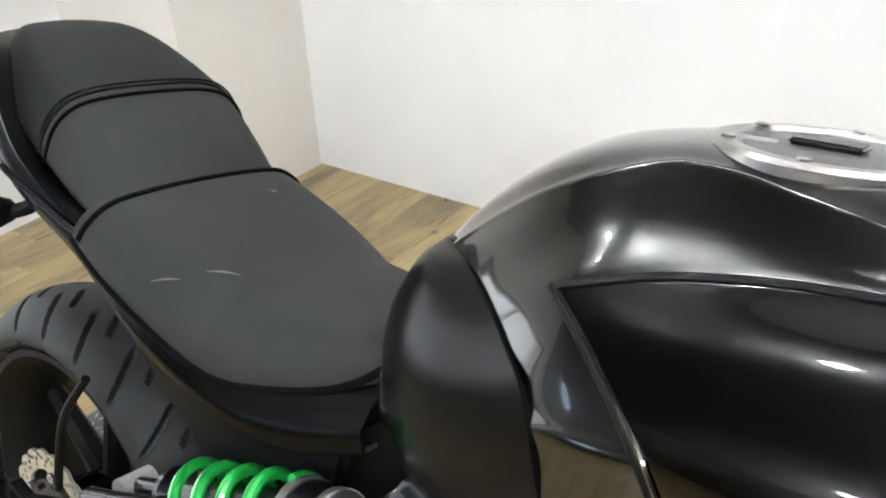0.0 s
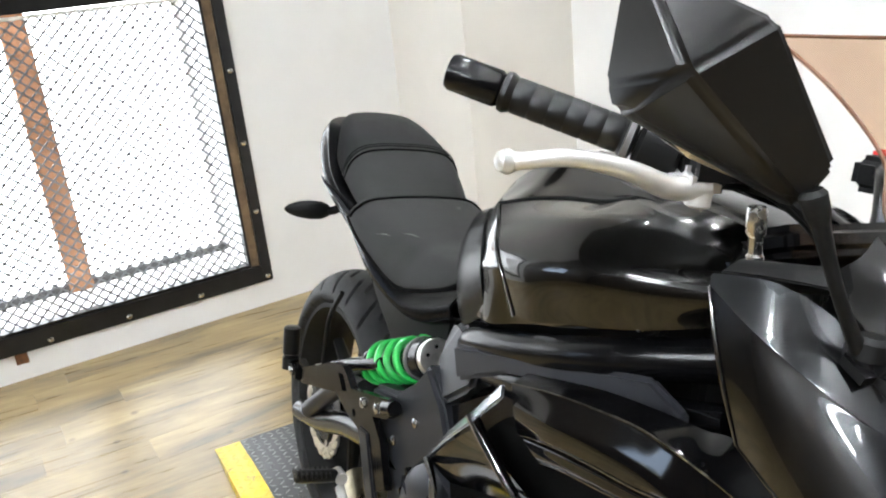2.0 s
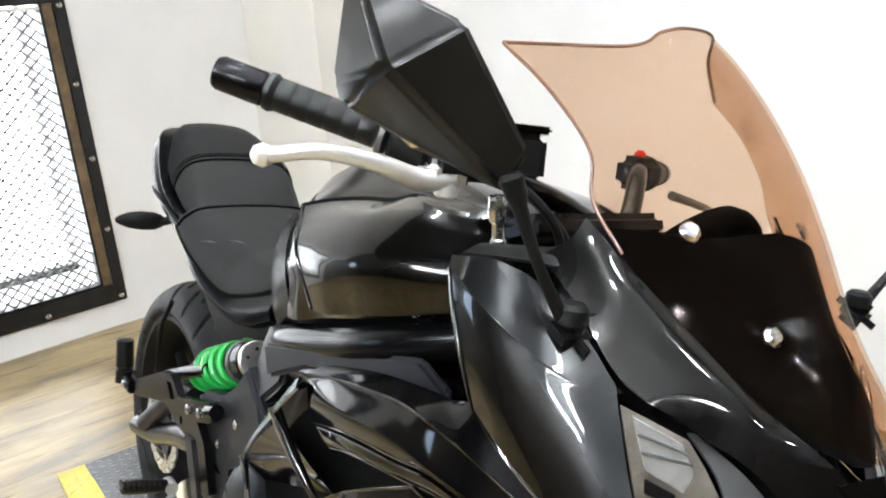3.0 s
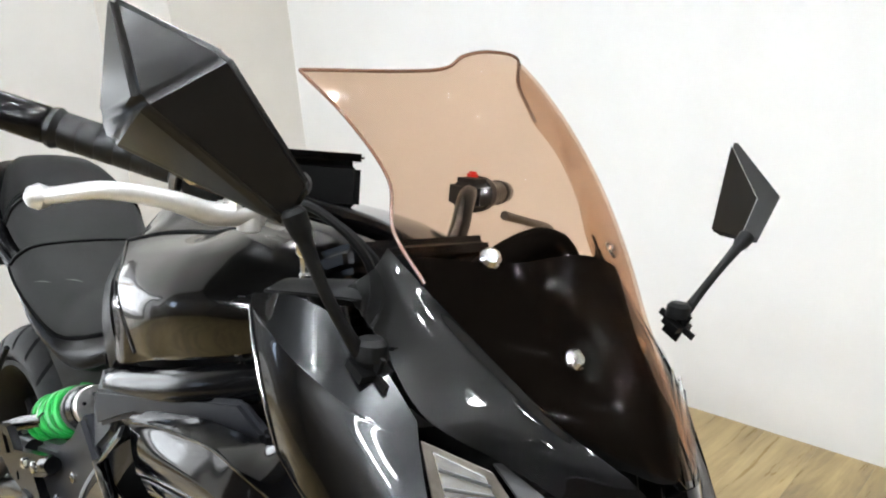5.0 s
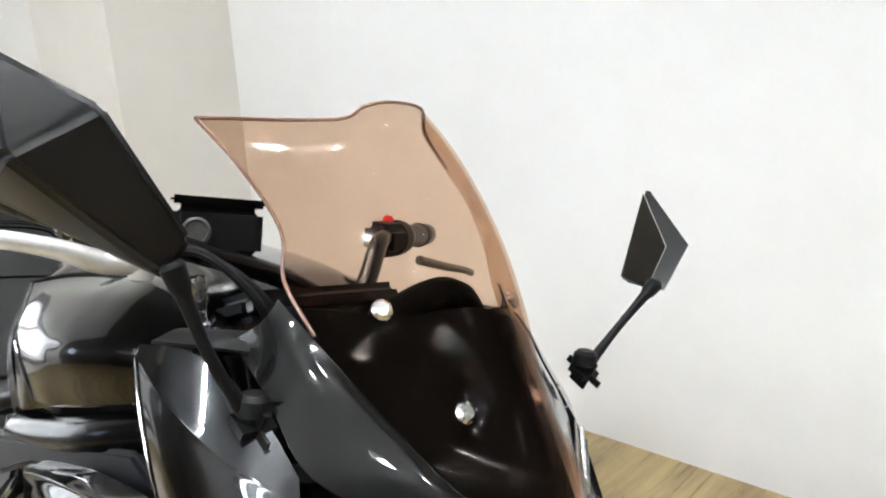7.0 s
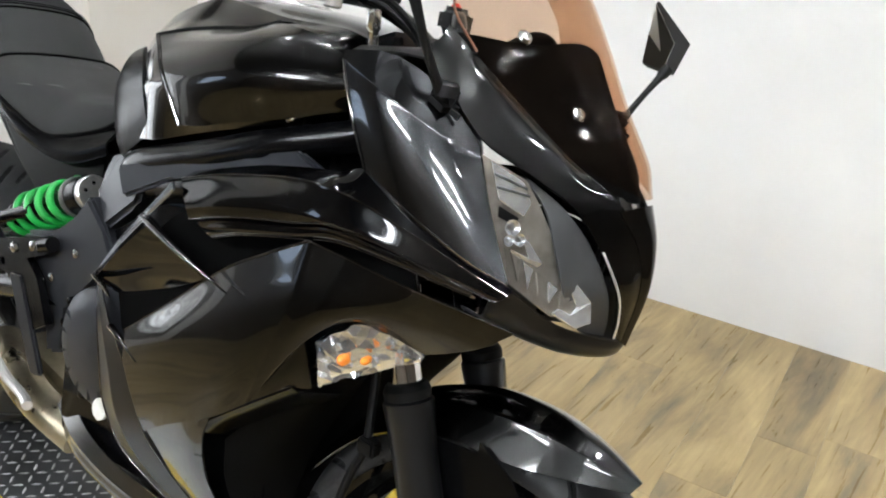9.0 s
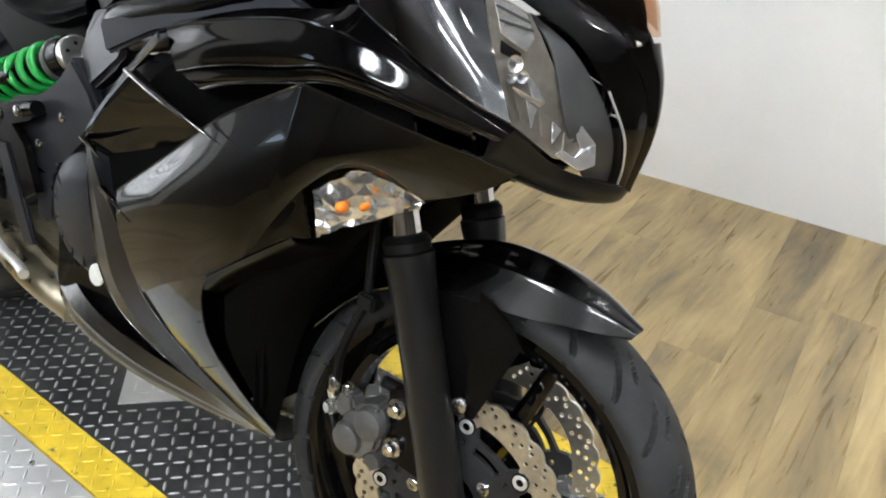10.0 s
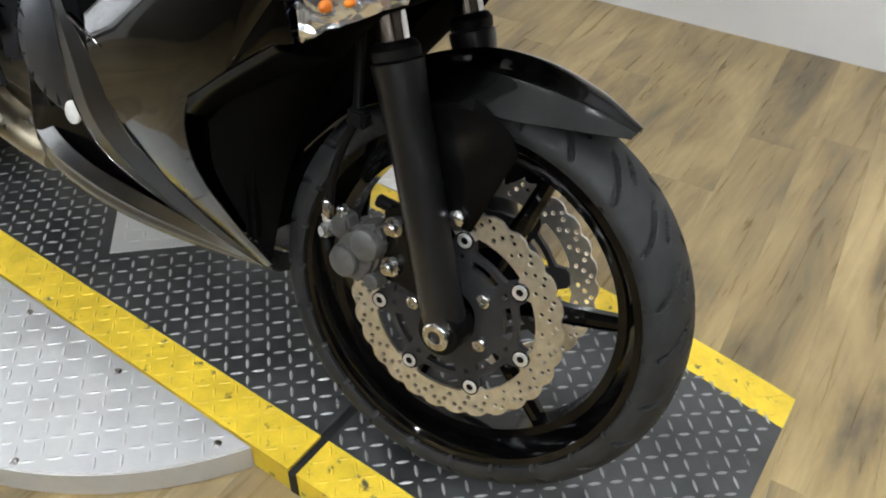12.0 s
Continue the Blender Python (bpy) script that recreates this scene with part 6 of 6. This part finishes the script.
part("tank_rear_cover", shell(whole([
    [(-0.110, 0, 0.944), (-0.105, -0.020, 0.945), (-0.096, -0.040, 0.951), (-0.079, -0.057, 0.959)],
    [(-0.123, 0, 0.928), (-0.115, -0.042, 0.932), (-0.082, -0.084, 0.948), (-0.027, -0.1035, 0.964)],
    [(-0.132, 0, 0.902), (-0.124, -0.056, 0.906), (-0.074, -0.108, 0.926), (0.009, -0.130, 0.957)],
    [(-0.136, 0, 0.875), (-0.128, -0.065, 0.879), (-0.066, -0.122, 0.897), (0.034, -0.1465, 0.946)],
    [(-0.134, 0, 0.848), (-0.126, -0.071, 0.850), (-0.056, -0.129, 0.864), (0.056, -0.1605, 0.933)],
    [(-0.126, 0, 0.815), (-0.118, -0.073, 0.812), (-0.044, -0.130, 0.824), (0.074, -0.167, 0.898)],
    [(-0.115, 0, 0.790), (-0.105, -0.070, 0.786), (-0.030, -0.126, 0.790), (0.085, -0.160, 0.852)]]), 36, 52, 0.004, (0.1, 0, 0.85)), COWL, bike, "gloss black cover between seat and tank")

# --- seats and tail ---


def cushion(stations, nu, nv, name, mat, label, low):
    """An upholstered seat: stations of (x, top z, half width, drop at the edge)."""
    rows = []
    for x, z, w, d in stations:
        rows.append([(x, 0, z), (x, -w * 0.45, z - 0.002), (x, -w * 0.74, z - d * 0.16), (x, -w * 0.92, z - d * 0.48), (x, -w, z - d * 0.83), (x + 0.003, -w * 0.985, z - d), (x + 0.004, -w * 0.9, z - d - low)])
    return part(name, shell(whole(rows), nu, nv, 0.004, (stations[len(stations) // 2][0], 0, 0.6)), mat, bike, label)


SEAT = [(-0.494, 0.886, 0.126, 0.046), (-0.47, 0.882, 0.130, 0.05), (-0.42, 0.871, 0.133, 0.056), (-0.36, 0.858, 0.130, 0.064), (-0.31, 0.848, 0.121, 0.074), (-0.278, 0.844, 0.109, 0.080), (-0.24, 0.845, 0.101, 0.073), (-0.19, 0.850, 0.090, 0.062), (-0.15, 0.862, 0.078, 0.055), (-0.118, 0.885, 0.066, 0.05)]
seat = cushion(SEAT, 48, 56, "rider_seat", VINYL, "scuffed black vinyl rider seat", 0.02)
def over(x, z, w, d, lift=0.0, low=0.8):
    """A line across a cushion from side to side."""
    half = [(0.0, z + lift), (w * 0.45, z - 0.002 + lift), (w * 0.74 + lift, z - d * 0.16 + 1.5 * lift), (w * 0.92 + 2 * lift, z - d * 0.48 + 1.2 * lift), (w + 2.5 * lift, z - d * low)]
    wide = (w + middle(x)) / w
    return [(x, middle(x) - y * wide, h) for y, h in reversed(half)] + [(x, middle(x) + y * wide, h) for y, h in half[1:]]


for k in (1, -1):
    line = [(x, -w * 1.0, z - d * 0.97) for x, z, w, d in SEAT]
    part("seat_gap", tube(line if k > 0 else mirror_rows([line])[0], 0.0040, 40, 8), DUCT, seat, "dark gap along the seat edge")
part("seat_gap", tube(over(-0.478, 0.8838, 0.1285, 0.048, 0.0006), 0.0030, 60, 8), DUCT, seat, "dark gap between the two seats")
for sx, sy, sz, long, turn in ((-0.325, -0.072, 0.8490, 0.034, 35), (-0.352, -0.115, 0.8440, 0.026, 60), (-0.43, 0.075, 0.8735, 0.014, 20)):
    c, q = math.cos(radians(turn)), math.sin(radians(turn))
    part("scuff_mark", tube([(sx - long * c / 2, sy - long * q / 2, sz - 0.001), (sx, sy + 0.0015, sz), (sx + long * c / 2, sy + long * q / 2, sz - 0.001)], [0.0005, 0.0022, 0.0006], 10, 6, flat=0.3), SCUFF, seat, "pale scuff in the vinyl")
rear_seat = cushion([(-0.474, 0.880, 0.098, 0.03), (-0.50, 0.905, 0.103, 0.046), (-0.535, 0.936, 0.108, 0.06), (-0.57, 0.962, 0.110, 0.066), (-0.585, 0.971, 0.110, 0.068)], 24, 48, "passenger_seat", VINYL, "black vinyl stepped passenger seat", 0.015)
top_st = [(-0.578, 0.9705, 0.112, 0.069), (-0.63, 0.992, 0.105, 0.069), (-0.69, 1.012, 0.088, 0.058), (-0.735, 1.018, 0.066, 0.042), (-0.772, 1.008, 0.036, 0.025), (-0.792, 0.990, 0.012, 0.012)]
rows = []
for x, z, w, d in top_st:
    rows.append([(x, 0, z), (x, -w * 0.45, z - 0.002), (x, -w * 0.74, z - d * 0.16), (x, -w * 0.92, z - d * 0.48), (x, -w, z - d * 0.83), (x + 0.003, -w * 0.985, z - d), (x + 0.004, -w * 0.9, z - d - 0.015)])
part("seat_top", shell(whole(rows), 30, 48, 0.004, (-0.7, 0, 0.7)), VINYL_TOP, rear_seat, "smooth black vinyl seat top")
part("seat_piping", tube(over(-0.570, 0.9625, 0.110, 0.066, 0.0006, 0.95), 0.0021, 60, 8), DUCT, rear_seat, "black piping along the seat seam")
part("seat_stitching", tube(over(-0.582, 0.9725, 0.1112, 0.068, 0.0006, 0.95), 0.0013, 60, 8), MATTE, rear_seat, "thin stitched line beside the piping")
tail_rows = [
    [(-0.118, -0.060, 0.825), (-0.190, -0.080, 0.805), (-0.265, -0.098, 0.790), (-0.37, -0.108, 0.815), (-0.485, -0.094, 0.852), (-0.590, -0.090, 0.895), (-0.68, -0.066, 0.970), (-0.74, -0.042, 0.993), (-0.79, -0.005, 0.99)],
    [(-0.118, -0.084, 0.806), (-0.190, -0.098, 0.780), (-0.265, -0.110, 0.764), (-0.37, -0.126, 0.795), (-0.485, -0.119, 0.846), (-0.600, -0.126, 0.905), (-0.685, -0.108, 0.985), (-0.75, -0.070, 1.000), (-0.81, -0.01, 0.998)],
    [(-0.115, -0.099, 0.790), (-0.195, -0.110, 0.758), (-0.280, -0.119, 0.750), (-0.38, -0.131, 0.782), (-0.495, -0.124, 0.830), (-0.612, -0.132, 0.886), (-0.705, -0.116, 0.952), (-0.775, -0.074, 0.980), (-0.835, -0.01, 0.985)],
    [(-0.112, -0.098, 0.770), (-0.200, -0.110, 0.735), (-0.290, -0.118, 0.738), (-0.39, -0.125, 0.768), (-0.505, -0.117, 0.815), (-0.620, -0.124, 0.866), (-0.715, -0.106, 0.915), (-0.78, -0.066, 0.945), (-0.84, -0.01, 0.965)],
    [(-0.12, -0.070, 0.760), (-0.21, -0.085, 0.725), (-0.30, -0.095, 0.730), (-0.40, -0.100, 0.755), (-0.52, -0.095, 0.796), (-0.63, -0.100, 0.838), (-0.72, -0.080, 0.89), (-0.78, -0.05, 0.93), (-0.83, -0.01, 0.95)],
]
tail_rows = crease(crease(tail_rows, 3), 1)
for k in (1, -1):
    rows = tail_rows if k > 0 else [[(x, y, z - 0.03 * min(1.0, max(0.0, (-0.5 - x) / 0.15))) for x, y, z in r] for r in mirror_rows(tail_rows)]
    part("tail_cowl", shell(rows, 40, 56, 0.004, (-0.4, 0, 0.85)), COWL, bike, "satin black tail and side cowl")
# A grey line laid on the near edge draws the tail cover's highlight.
part("cover_edge_glint", tube([(-0.645, -0.131, 0.892), (-0.612, -0.1335, 0.883), (-0.56, -0.129, 0.868), (-0.505, -0.124, 0.850), (-0.48, -0.118, 0.849)], [0.0012, 0.003, 0.003, 0.003, 0.0015], 24, 8), BAND, bike, "satin grey line as the highlight on the tail cover's edge")
part("tail_end", shell([[(-0.78, -0.05, 0.965), (-0.79, 0, 0.968), (-0.78, 0.05, 0.965)], [(-0.825, -0.035, 0.955), (-0.837, 0, 0.957), (-0.825, 0.035, 0.955)], [(-0.83, -0.03, 0.92), (-0.84, 0, 0.92), (-0.83, 0.03, 0.92)]], 10, 12, 0.003, (-0.6, 0, 0.9)), GLOSS, bike, "black tail end with lamp housing")
part("under_tail", hull([(-0.15, -0.07, 0.76), (-0.15, 0.07, 0.76), (-0.5, -0.10, 0.80), (-0.5, 0.10, 0.80), (-0.8, -0.05, 0.94), (-0.8, 0.05, 0.94), (-0.36, -0.07, 0.62), (-0.36, 0.07, 0.62), (-0.18, -0.06, 0.62), (-0.18, 0.06, 0.62), (-0.44, -0.08, 0.70), (-0.44, 0.08, 0.70)], 0.01), MATTE, bike, "black under-seat tray and inner mudguard")
for k in (-1, 1):
    sg = part("rear_turn_signal", lathe([(-0.048, 0.004), (-0.04, 0.010), (-0.02, 0.017), (0.005, 0.020), (0.03, 0.019), (0.045, 0.013), (0.05, 0.006)], (-0.700, middle(-0.7) + k * 0.158, 0.808), (0.12, -k, -0.02), 20), MATTE, bike, "black teardrop rear turn signal")
    part("signal_stalk", tube([(-0.69, middle(-0.7) + k * 0.12, 0.806), (-0.675, middle(-0.7) + k * 0.10, 0.815), (-0.66, k * 0.07, 0.84)], 0.009, 8, 10), MATTE, sg)

# --- frame, shock and rear end ---
for k in (1, -1):
    part("frame_rail", tube([(0.0, -k * 0.125, 0.775), (0.06, -k * 0.142, 0.802), (0.2, -k * 0.152, 0.845), (0.33, -k * 0.150, 0.89), (0.46, -k * 0.10, 0.935)], [0.02, 0.023, 0.023, 0.023, 0.022], 30, 14), SATIN, bike, "satin black tubular frame rail")
    part("frame_tube", tube([(0.0, -k * 0.125, 0.74), (0.10, -k * 0.145, 0.775), (0.25, -k * 0.155, 0.815), (0.45, -k * 0.11, 0.87)], 0.017, 24, 12), SATIN, bike, "satin black lower frame tube")
part("frame_casting", hull([(-0.055, -0.12, 0.79), (0.0, -0.145, 0.81), (0.085, -0.16, 0.79), (0.08, -0.165, 0.745), (-0.03, -0.145, 0.67), (-0.09, -0.125, 0.72), (-0.05, -0.08, 0.79), (0.08, -0.08, 0.8), (-0.03, -0.08, 0.66)], 0.008, 3), FRAMEGREY, bike, "dark grey satin frame casting")
part("frame_casting", plate([(-0.075, 0.715), (-0.02, 0.672), (0.012, 0.625), (-0.04, 0.57), (-0.11, 0.50), (-0.115, 0.42), (-0.165, 0.40), (-0.19, 0.52), (-0.268, 0.565), (-0.262, 0.6), (-0.17, 0.625), (-0.115, 0.665)], -0.15, -0.11, 0.008), FRAMEGREY, bike, "dark grey satin swingarm pivot plate")
for x, z in ((-0.158, 0.545), (-0.09, 0.61)):
    part("frame_bolt", lathe([(0, 0.008), (0.004, 0.008), (0.006, 0.005), (0.006, 0)], (x, -0.150, z), (0, -1, 0), 12, caps=False), STEEL, bike)
part("frame_casting", plate([(0.03, 0.79), (0.40, 0.90), (0.45, 0.885), (0.45, 0.855), (0.30, 0.84), (0.16, 0.80), (0.05, 0.745)], -0.172, -0.158, 0.005), FRAMEGREY, bike, "dark grey satin frame cover")
c0, c1 = Vector((-0.118, -0.112, 0.704)), Vector((-0.440, -0.10, 0.556))
ax = (c1 - c0).normalized()
shock = part("shock_absorber", lathe([(0.0, 0.020), (0.004, 0.033), (0.03, 0.034), (0.042, 0.034), (0.044, 0.03), (0.07, 0.022), (0.24, 0.02), (0.25, 0.03), (0.258, 0.03), (0.26, 0.012), (0.345, 0.011)], c0 + ax * 0.004, ax, 28), SATIN, bike, "black shock absorber lying beside the frame")
part("shock_cap", lathe([(0.006, 0.031), (-0.004, 0.031), (-0.006, 0.029), (-0.006, 0.009), (-0.003, 0.008), (-0.003, 0)], c0, ax, 28, caps=False), DISC_STEEL, shock, "bright silver shock mount cap")
for i in range(5):
    t = 2 * math.pi * i / 5
    aa = Vector((0, 1, 0)).cross(ax).normalized()
    bb = ax.cross(aa)
    part("cap_hole", lathe([(0, 0.0032), (0.0006, 0.0032)], c0 - ax * 0.0062 + (aa * math.cos(t) + bb * math.sin(t)) * 0.017, -ax, 8), MATTE, shock)
coil, turns, n = [], 4.7, 150
for i in range(n):
    f = i / (n - 1)
    t = 2 * math.pi * turns * f
    s = 0.05 + 0.195 * f
    coil.append(c0 + ax * s + (aa * math.cos(t) + bb * math.sin(t)) * 0.0345)
part("spring", tube([tuple(p) for p in coil], 0.0064, n, 10), GREEN, shock, "bright green coil spring")
part("shock_eye", lathe([(-0.02, 0.016), (0.02, 0.016)], c1 + ax * 0.0, (0, 1, 0), 16), ALU, shock)
part("preload_ring", lathe([(0, 0.036), (0.006, 0.0375), (0.012, 0.036)], c0 + ax * 0.038, ax, 20), CALIPER, shock)
for k in (1, -1):
    part("swingarm", tube([(-0.14, -k * 0.12, 0.50), (-0.26, -k * 0.125, 0.49), (-0.42, -k * 0.12, 0.44), (-0.58, -k * 0.115, 0.37), (-0.72, -k * 0.115, 0.33)], [0.03, 0.03, 0.026, 0.023, 0.022], 24, 12), SATIN, bike, "satin black swingarm")
    part("swingarm", tube([(-0.36, -k * 0.12, 0.54), (-0.47, -k * 0.118, 0.50), (-0.62, -k * 0.13, 0.38)], 0.02, 14, 12), FRAMEGREY, bike, "grey satin swingarm brace")
part("rear_axle", lathe([(-0.14, 0.014), (0.14, 0.014)], RA, (0, 1, 0), 14), STEEL, bike)
# foot rests
rest = part("passenger_footrest_bracket", joined(
    flat_holes([(-0.59, 0.515), (-0.56, 0.508), (-0.40, 0.585), (-0.352, 0.598), (-0.33, 0.59), (-0.305, 0.574), (-0.155, 0.622), (-0.137, 0.603), (-0.15, 0.59), (-0.205, 0.568), (-0.168, 0.542), (-0.132, 0.470), (-0.19, 0.436), (-0.228, 0.494), (-0.267, 0.520), (-0.32, 0.523), (-0.376, 0.535), (-0.558, 0.473), (-0.6, 0.47)],
               [[(-0.372, 0.578), (-0.345, 0.584), (-0.322, 0.562), (-0.345, 0.552)], circle(-0.283, 0.538, 0.008, 10)], -0.172, -0.158),
    lathe([(-0.016, 0.013), (0.018, 0.013)], (-0.155, -0.165, 0.606), (0.93, 0, 0.36), 14),
    box(0.05, 0.026, 0.03, (-0.605, -0.168, 0.482), 0.004)), SATIN, bike, "satin black cast footrest bracket", smooth=False)
part("bracket_brace", tube([(-0.467, -0.14, 0.546), (-0.37, -0.14, 0.59), (-0.263, -0.135, 0.635)], 0.0125, 10, 12), SATIN, rest)
for x, y, z in ((-0.245, -0.172, 0.575), (-0.165, -0.182, 0.603), (-0.605, -0.181, 0.482)):
    part("bracket_bolt", lathe([(0, 0.009), (0.004, 0.009), (0.006, 0.006), (0.006, 0)], (x, y, z), (0, -1, 0), 12, caps=False), STEEL, rest)
part("passenger_footrest", lathe([(0, 0.012), (0.002, 0.018), (0.028, 0.018), (0.03, 0.015), (0.034, 0.015), (0.036, 0.018), (0.092, 0.018), (0.096, 0.012)], (-0.645, -0.172, 0.468), (-0.1, 0.02, 1), 16), GRIP, rest, "folded black rubber footrest")
part("heel_guard", plate([(-0.255, 0.53), (-0.215, 0.535), (-0.165, 0.44), (-0.13, 0.375), (-0.165, 0.365), (-0.21, 0.44)], -0.176, -0.166, 0.004), FRAMEGREY, rest, "dark grey heel guard")
peg = part("rider_footrest", lathe([(0, 0.008), (0.002, 0.012), (0.07, 0.013), (0.085, 0.011), (0.088, 0.006)], (-0.335, -0.175, 0.386), (0.18, -1, 0.24), 12), GRIP, bike, "ribbed black rubber footrest")
for i in range(8):
    part("footrest_rib", box(0.03, 0.005, 0.012, Vector((-0.333, -0.19, 0.396)) + Vector((0.0022, -0.0098, 0.0024)) * i, 0.002), GRIP, peg)
part("footrest_joint", lathe([(-0.014, 0.012), (0.014, 0.012)], (-0.335, -0.168, 0.384), (1, 0, 0), 14), ALU, peg)
part("brake_pedal", tube([(-0.335, -0.165, 0.36), (-0.26, -0.172, 0.33), (-0.18, -0.178, 0.32), (-0.13, -0.195, 0.325)], 0.009, 16, 10), ALU, bike, "silver rear brake pedal")
part("brake_line", tube([(-0.46, -0.14, 0.70), (-0.50, -0.145, 0.64), (-0.53, -0.14, 0.57), (-0.56, -0.13, 0.50)], 0.005, 16, 8), MATTE, bike, "thin black hose")

# engine and exhaust
part("clutch_cover", lathe([(-0.03, 0.098), (0.0, 0.102), (0.012, 0.1), (0.022, 0.088), (0.028, 0.06), (0.03, 0.0)], (0.0, -0.145, 0.475), (0, -1, 0), 48, caps=False), FRAMEGREY, bike, "dark grey rounded clutch cover")
for i in range(7):
    t = radians(150 + 25 * i)
    part("cover_bolt", lathe([(0, 0.007), (0.008, 0.007), (0.009, 0.004), (0.009, 0)], (0.104 * math.cos(t), -0.15, 0.475 + 0.104 * math.sin(t)), (0, -1, 0), 10, caps=False), SATIN, bike)
    part("cover_rib", box(0.05, 0.008, 0.005, (0.062 * math.cos(t), -0.168, 0.475 + 0.062 * math.sin(t)), 0.002, Matrix.Rotation(-t, 4, "Y")), FRAMEGREY, bike)
part("reflector", lathe([(0, 0.018), (0.004, 0.018), (0.005, 0.015), (0.005, 0)], (0.048, -0.172, 0.392), (0, -1, 0.1), 18, caps=False), WHITE_REFLECTOR, bike, "white oval reflector")
part("engine_block", hull([(-0.13, -0.14, 0.26), (-0.13, 0.14, 0.26), (0.34, -0.11, 0.27), (0.34, 0.11, 0.27), (-0.15, -0.12, 0.60), (-0.15, 0.12, 0.60), (0.10, -0.14, 0.76), (0.10, 0.14, 0.76), (0.36, -0.13, 0.80), (0.36, 0.13, 0.80), (0.37, -0.11, 0.45), (0.37, 0.11, 0.45)], 0.012), SATIN, bike, "black engine behind the fairing")
part("airbox", hull([(-0.08, -0.08, 0.74), (-0.08, 0.08, 0.74), (0.40, -0.10, 0.84), (0.40, 0.10, 0.84), (-0.06, -0.07, 0.82), (-0.06, 0.07, 0.82), (0.38, -0.08, 0.96), (0.38, 0.08, 0.96)], 0.01), MATTE, bike, "black airbox under the tank")
part("exhaust", joined(tube([(-0.40, -0.10, 0.325), (-0.30, -0.125, 0.305), (-0.20, -0.13, 0.28), (-0.10, -0.11, 0.25)], 0.034, 20, 16), hull([(-0.42, -0.12, 0.24), (-0.42, 0.10, 0.24), (-0.14, -0.11, 0.22), (-0.14, 0.10, 0.22), (-0.40, -0.10, 0.34), (-0.40, 0.1, 0.34), (-0.16, -0.1, 0.30), (-0.16, 0.1, 0.30)], 0.02)), EXHAUST, bike, "tarnished under-slung exhaust box")
part("side_stand", joined(tube([(-0.08, 0.13, 0.26), (-0.14, 0.22, 0.14), (-0.19, 0.277, 0.078)], 0.011, 8, 10), lathe([(0, 0.028), (0.01, 0.028)], (-0.192, 0.287, 0.0665), (0, -0.225, 0.974), 16)), SATIN, bike, "black side stand propped on the plate")

# ---- floor planks, the nearest as pieces of their own ----
PW, PL, GAP = 0.152, 1.22, 0.0003
floor_ob = bpy.data.objects["floor"]


def plank_mesh(length):
    bm = bmesh.new()
    w, l, h, c = PW / 2 - GAP / 2, length / 2 - GAP / 2, 0.005, 0.0004
    lo = [bm.verts.new((x, y, -h)) for x, y in ((-w, -l), (w, -l), (w, l), (-w, l))]
    up = [bm.verts.new((x, y, -c)) for x, y in ((-w, -l), (w, -l), (w, l), (-w, l))]
    top = [bm.verts.new((x, y, 0)) for x, y in ((-w + c, -l + c), (w - c, -l + c), (w - c, l - c), (-w + c, l - c))]
    bm.faces.new(top)
    for i in range(4):
        j = (i + 1) % 4
        bm.faces.new((lo[i], lo[j], up[j], up[i]))
        bm.faces.new((up[i], up[j], top[j], top[i]))
    me = bpy.data.meshes.new("plank")
    bm.to_mesh(me)
    bm.free()
    me.materials.append(OAK)
    return me


whole_plank = plank_mesh(PL)
rng = random.Random(4)
rest_m = []
for i in range(int((UMAX - REAR + DEPTH) / PW) + 1):
    u = REAR + PW / 2 + i * PW
    start = -rng.uniform(0.1, 1.0)
    v = start + PL / 2
    while v - PL / 2 < VMAX:
        c = room(u, v, FLOOR)
        m = Matrix.Translation(c) @ Matrix.Rotation(ROOM, 4, "Z")
        lo, hi = max(v - PL / 2, 0.0), min(v + PL / 2, VMAX)
        cut = hi - lo < PL - 0.001
        if cut:
            m = Matrix.Translation(room(u, (lo + hi) / 2, FLOOR)) @ Matrix.Rotation(ROOM, 4, "Z")
        if hi - lo < 0.02:
            pass
        elif u < 3.3 and v < 4.3:
            o = new("plank", plank_mesh(hi - lo) if cut else whole_plank)
            o.parent = floor_ob
            o.matrix_basis = m
        elif u < UMAX:
            rest_m.append((m, hi - lo))
        v += PL
verts, faces = [], []
for m, long in rest_m:
    k = len(verts)
    for x, y, z in ((-1, -1, -0.005), (1, -1, -0.005), (1, 1, -0.005), (-1, 1, -0.005), (-1, -1, 0), (1, -1, 0), (1, 1, 0), (-1, 1, 0)):
        verts.append(m @ Vector((x * (PW - GAP) / 2, y * (long - GAP) / 2, z)))
    faces += [(k + 4, k + 5, k + 6, k + 7), (k, k + 1, k + 5, k + 4), (k + 1, k + 2, k + 6, k + 5), (k + 2, k + 3, k + 7, k + 6), (k + 3, k, k + 4, k + 7)]
me = bpy.data.meshes.new("far_planks")
me.from_pydata(verts, [], faces)
me.materials.append(OAK)
far = new("far_planks", me)
far.parent = floor_ob
far["kind"] = "stuff"
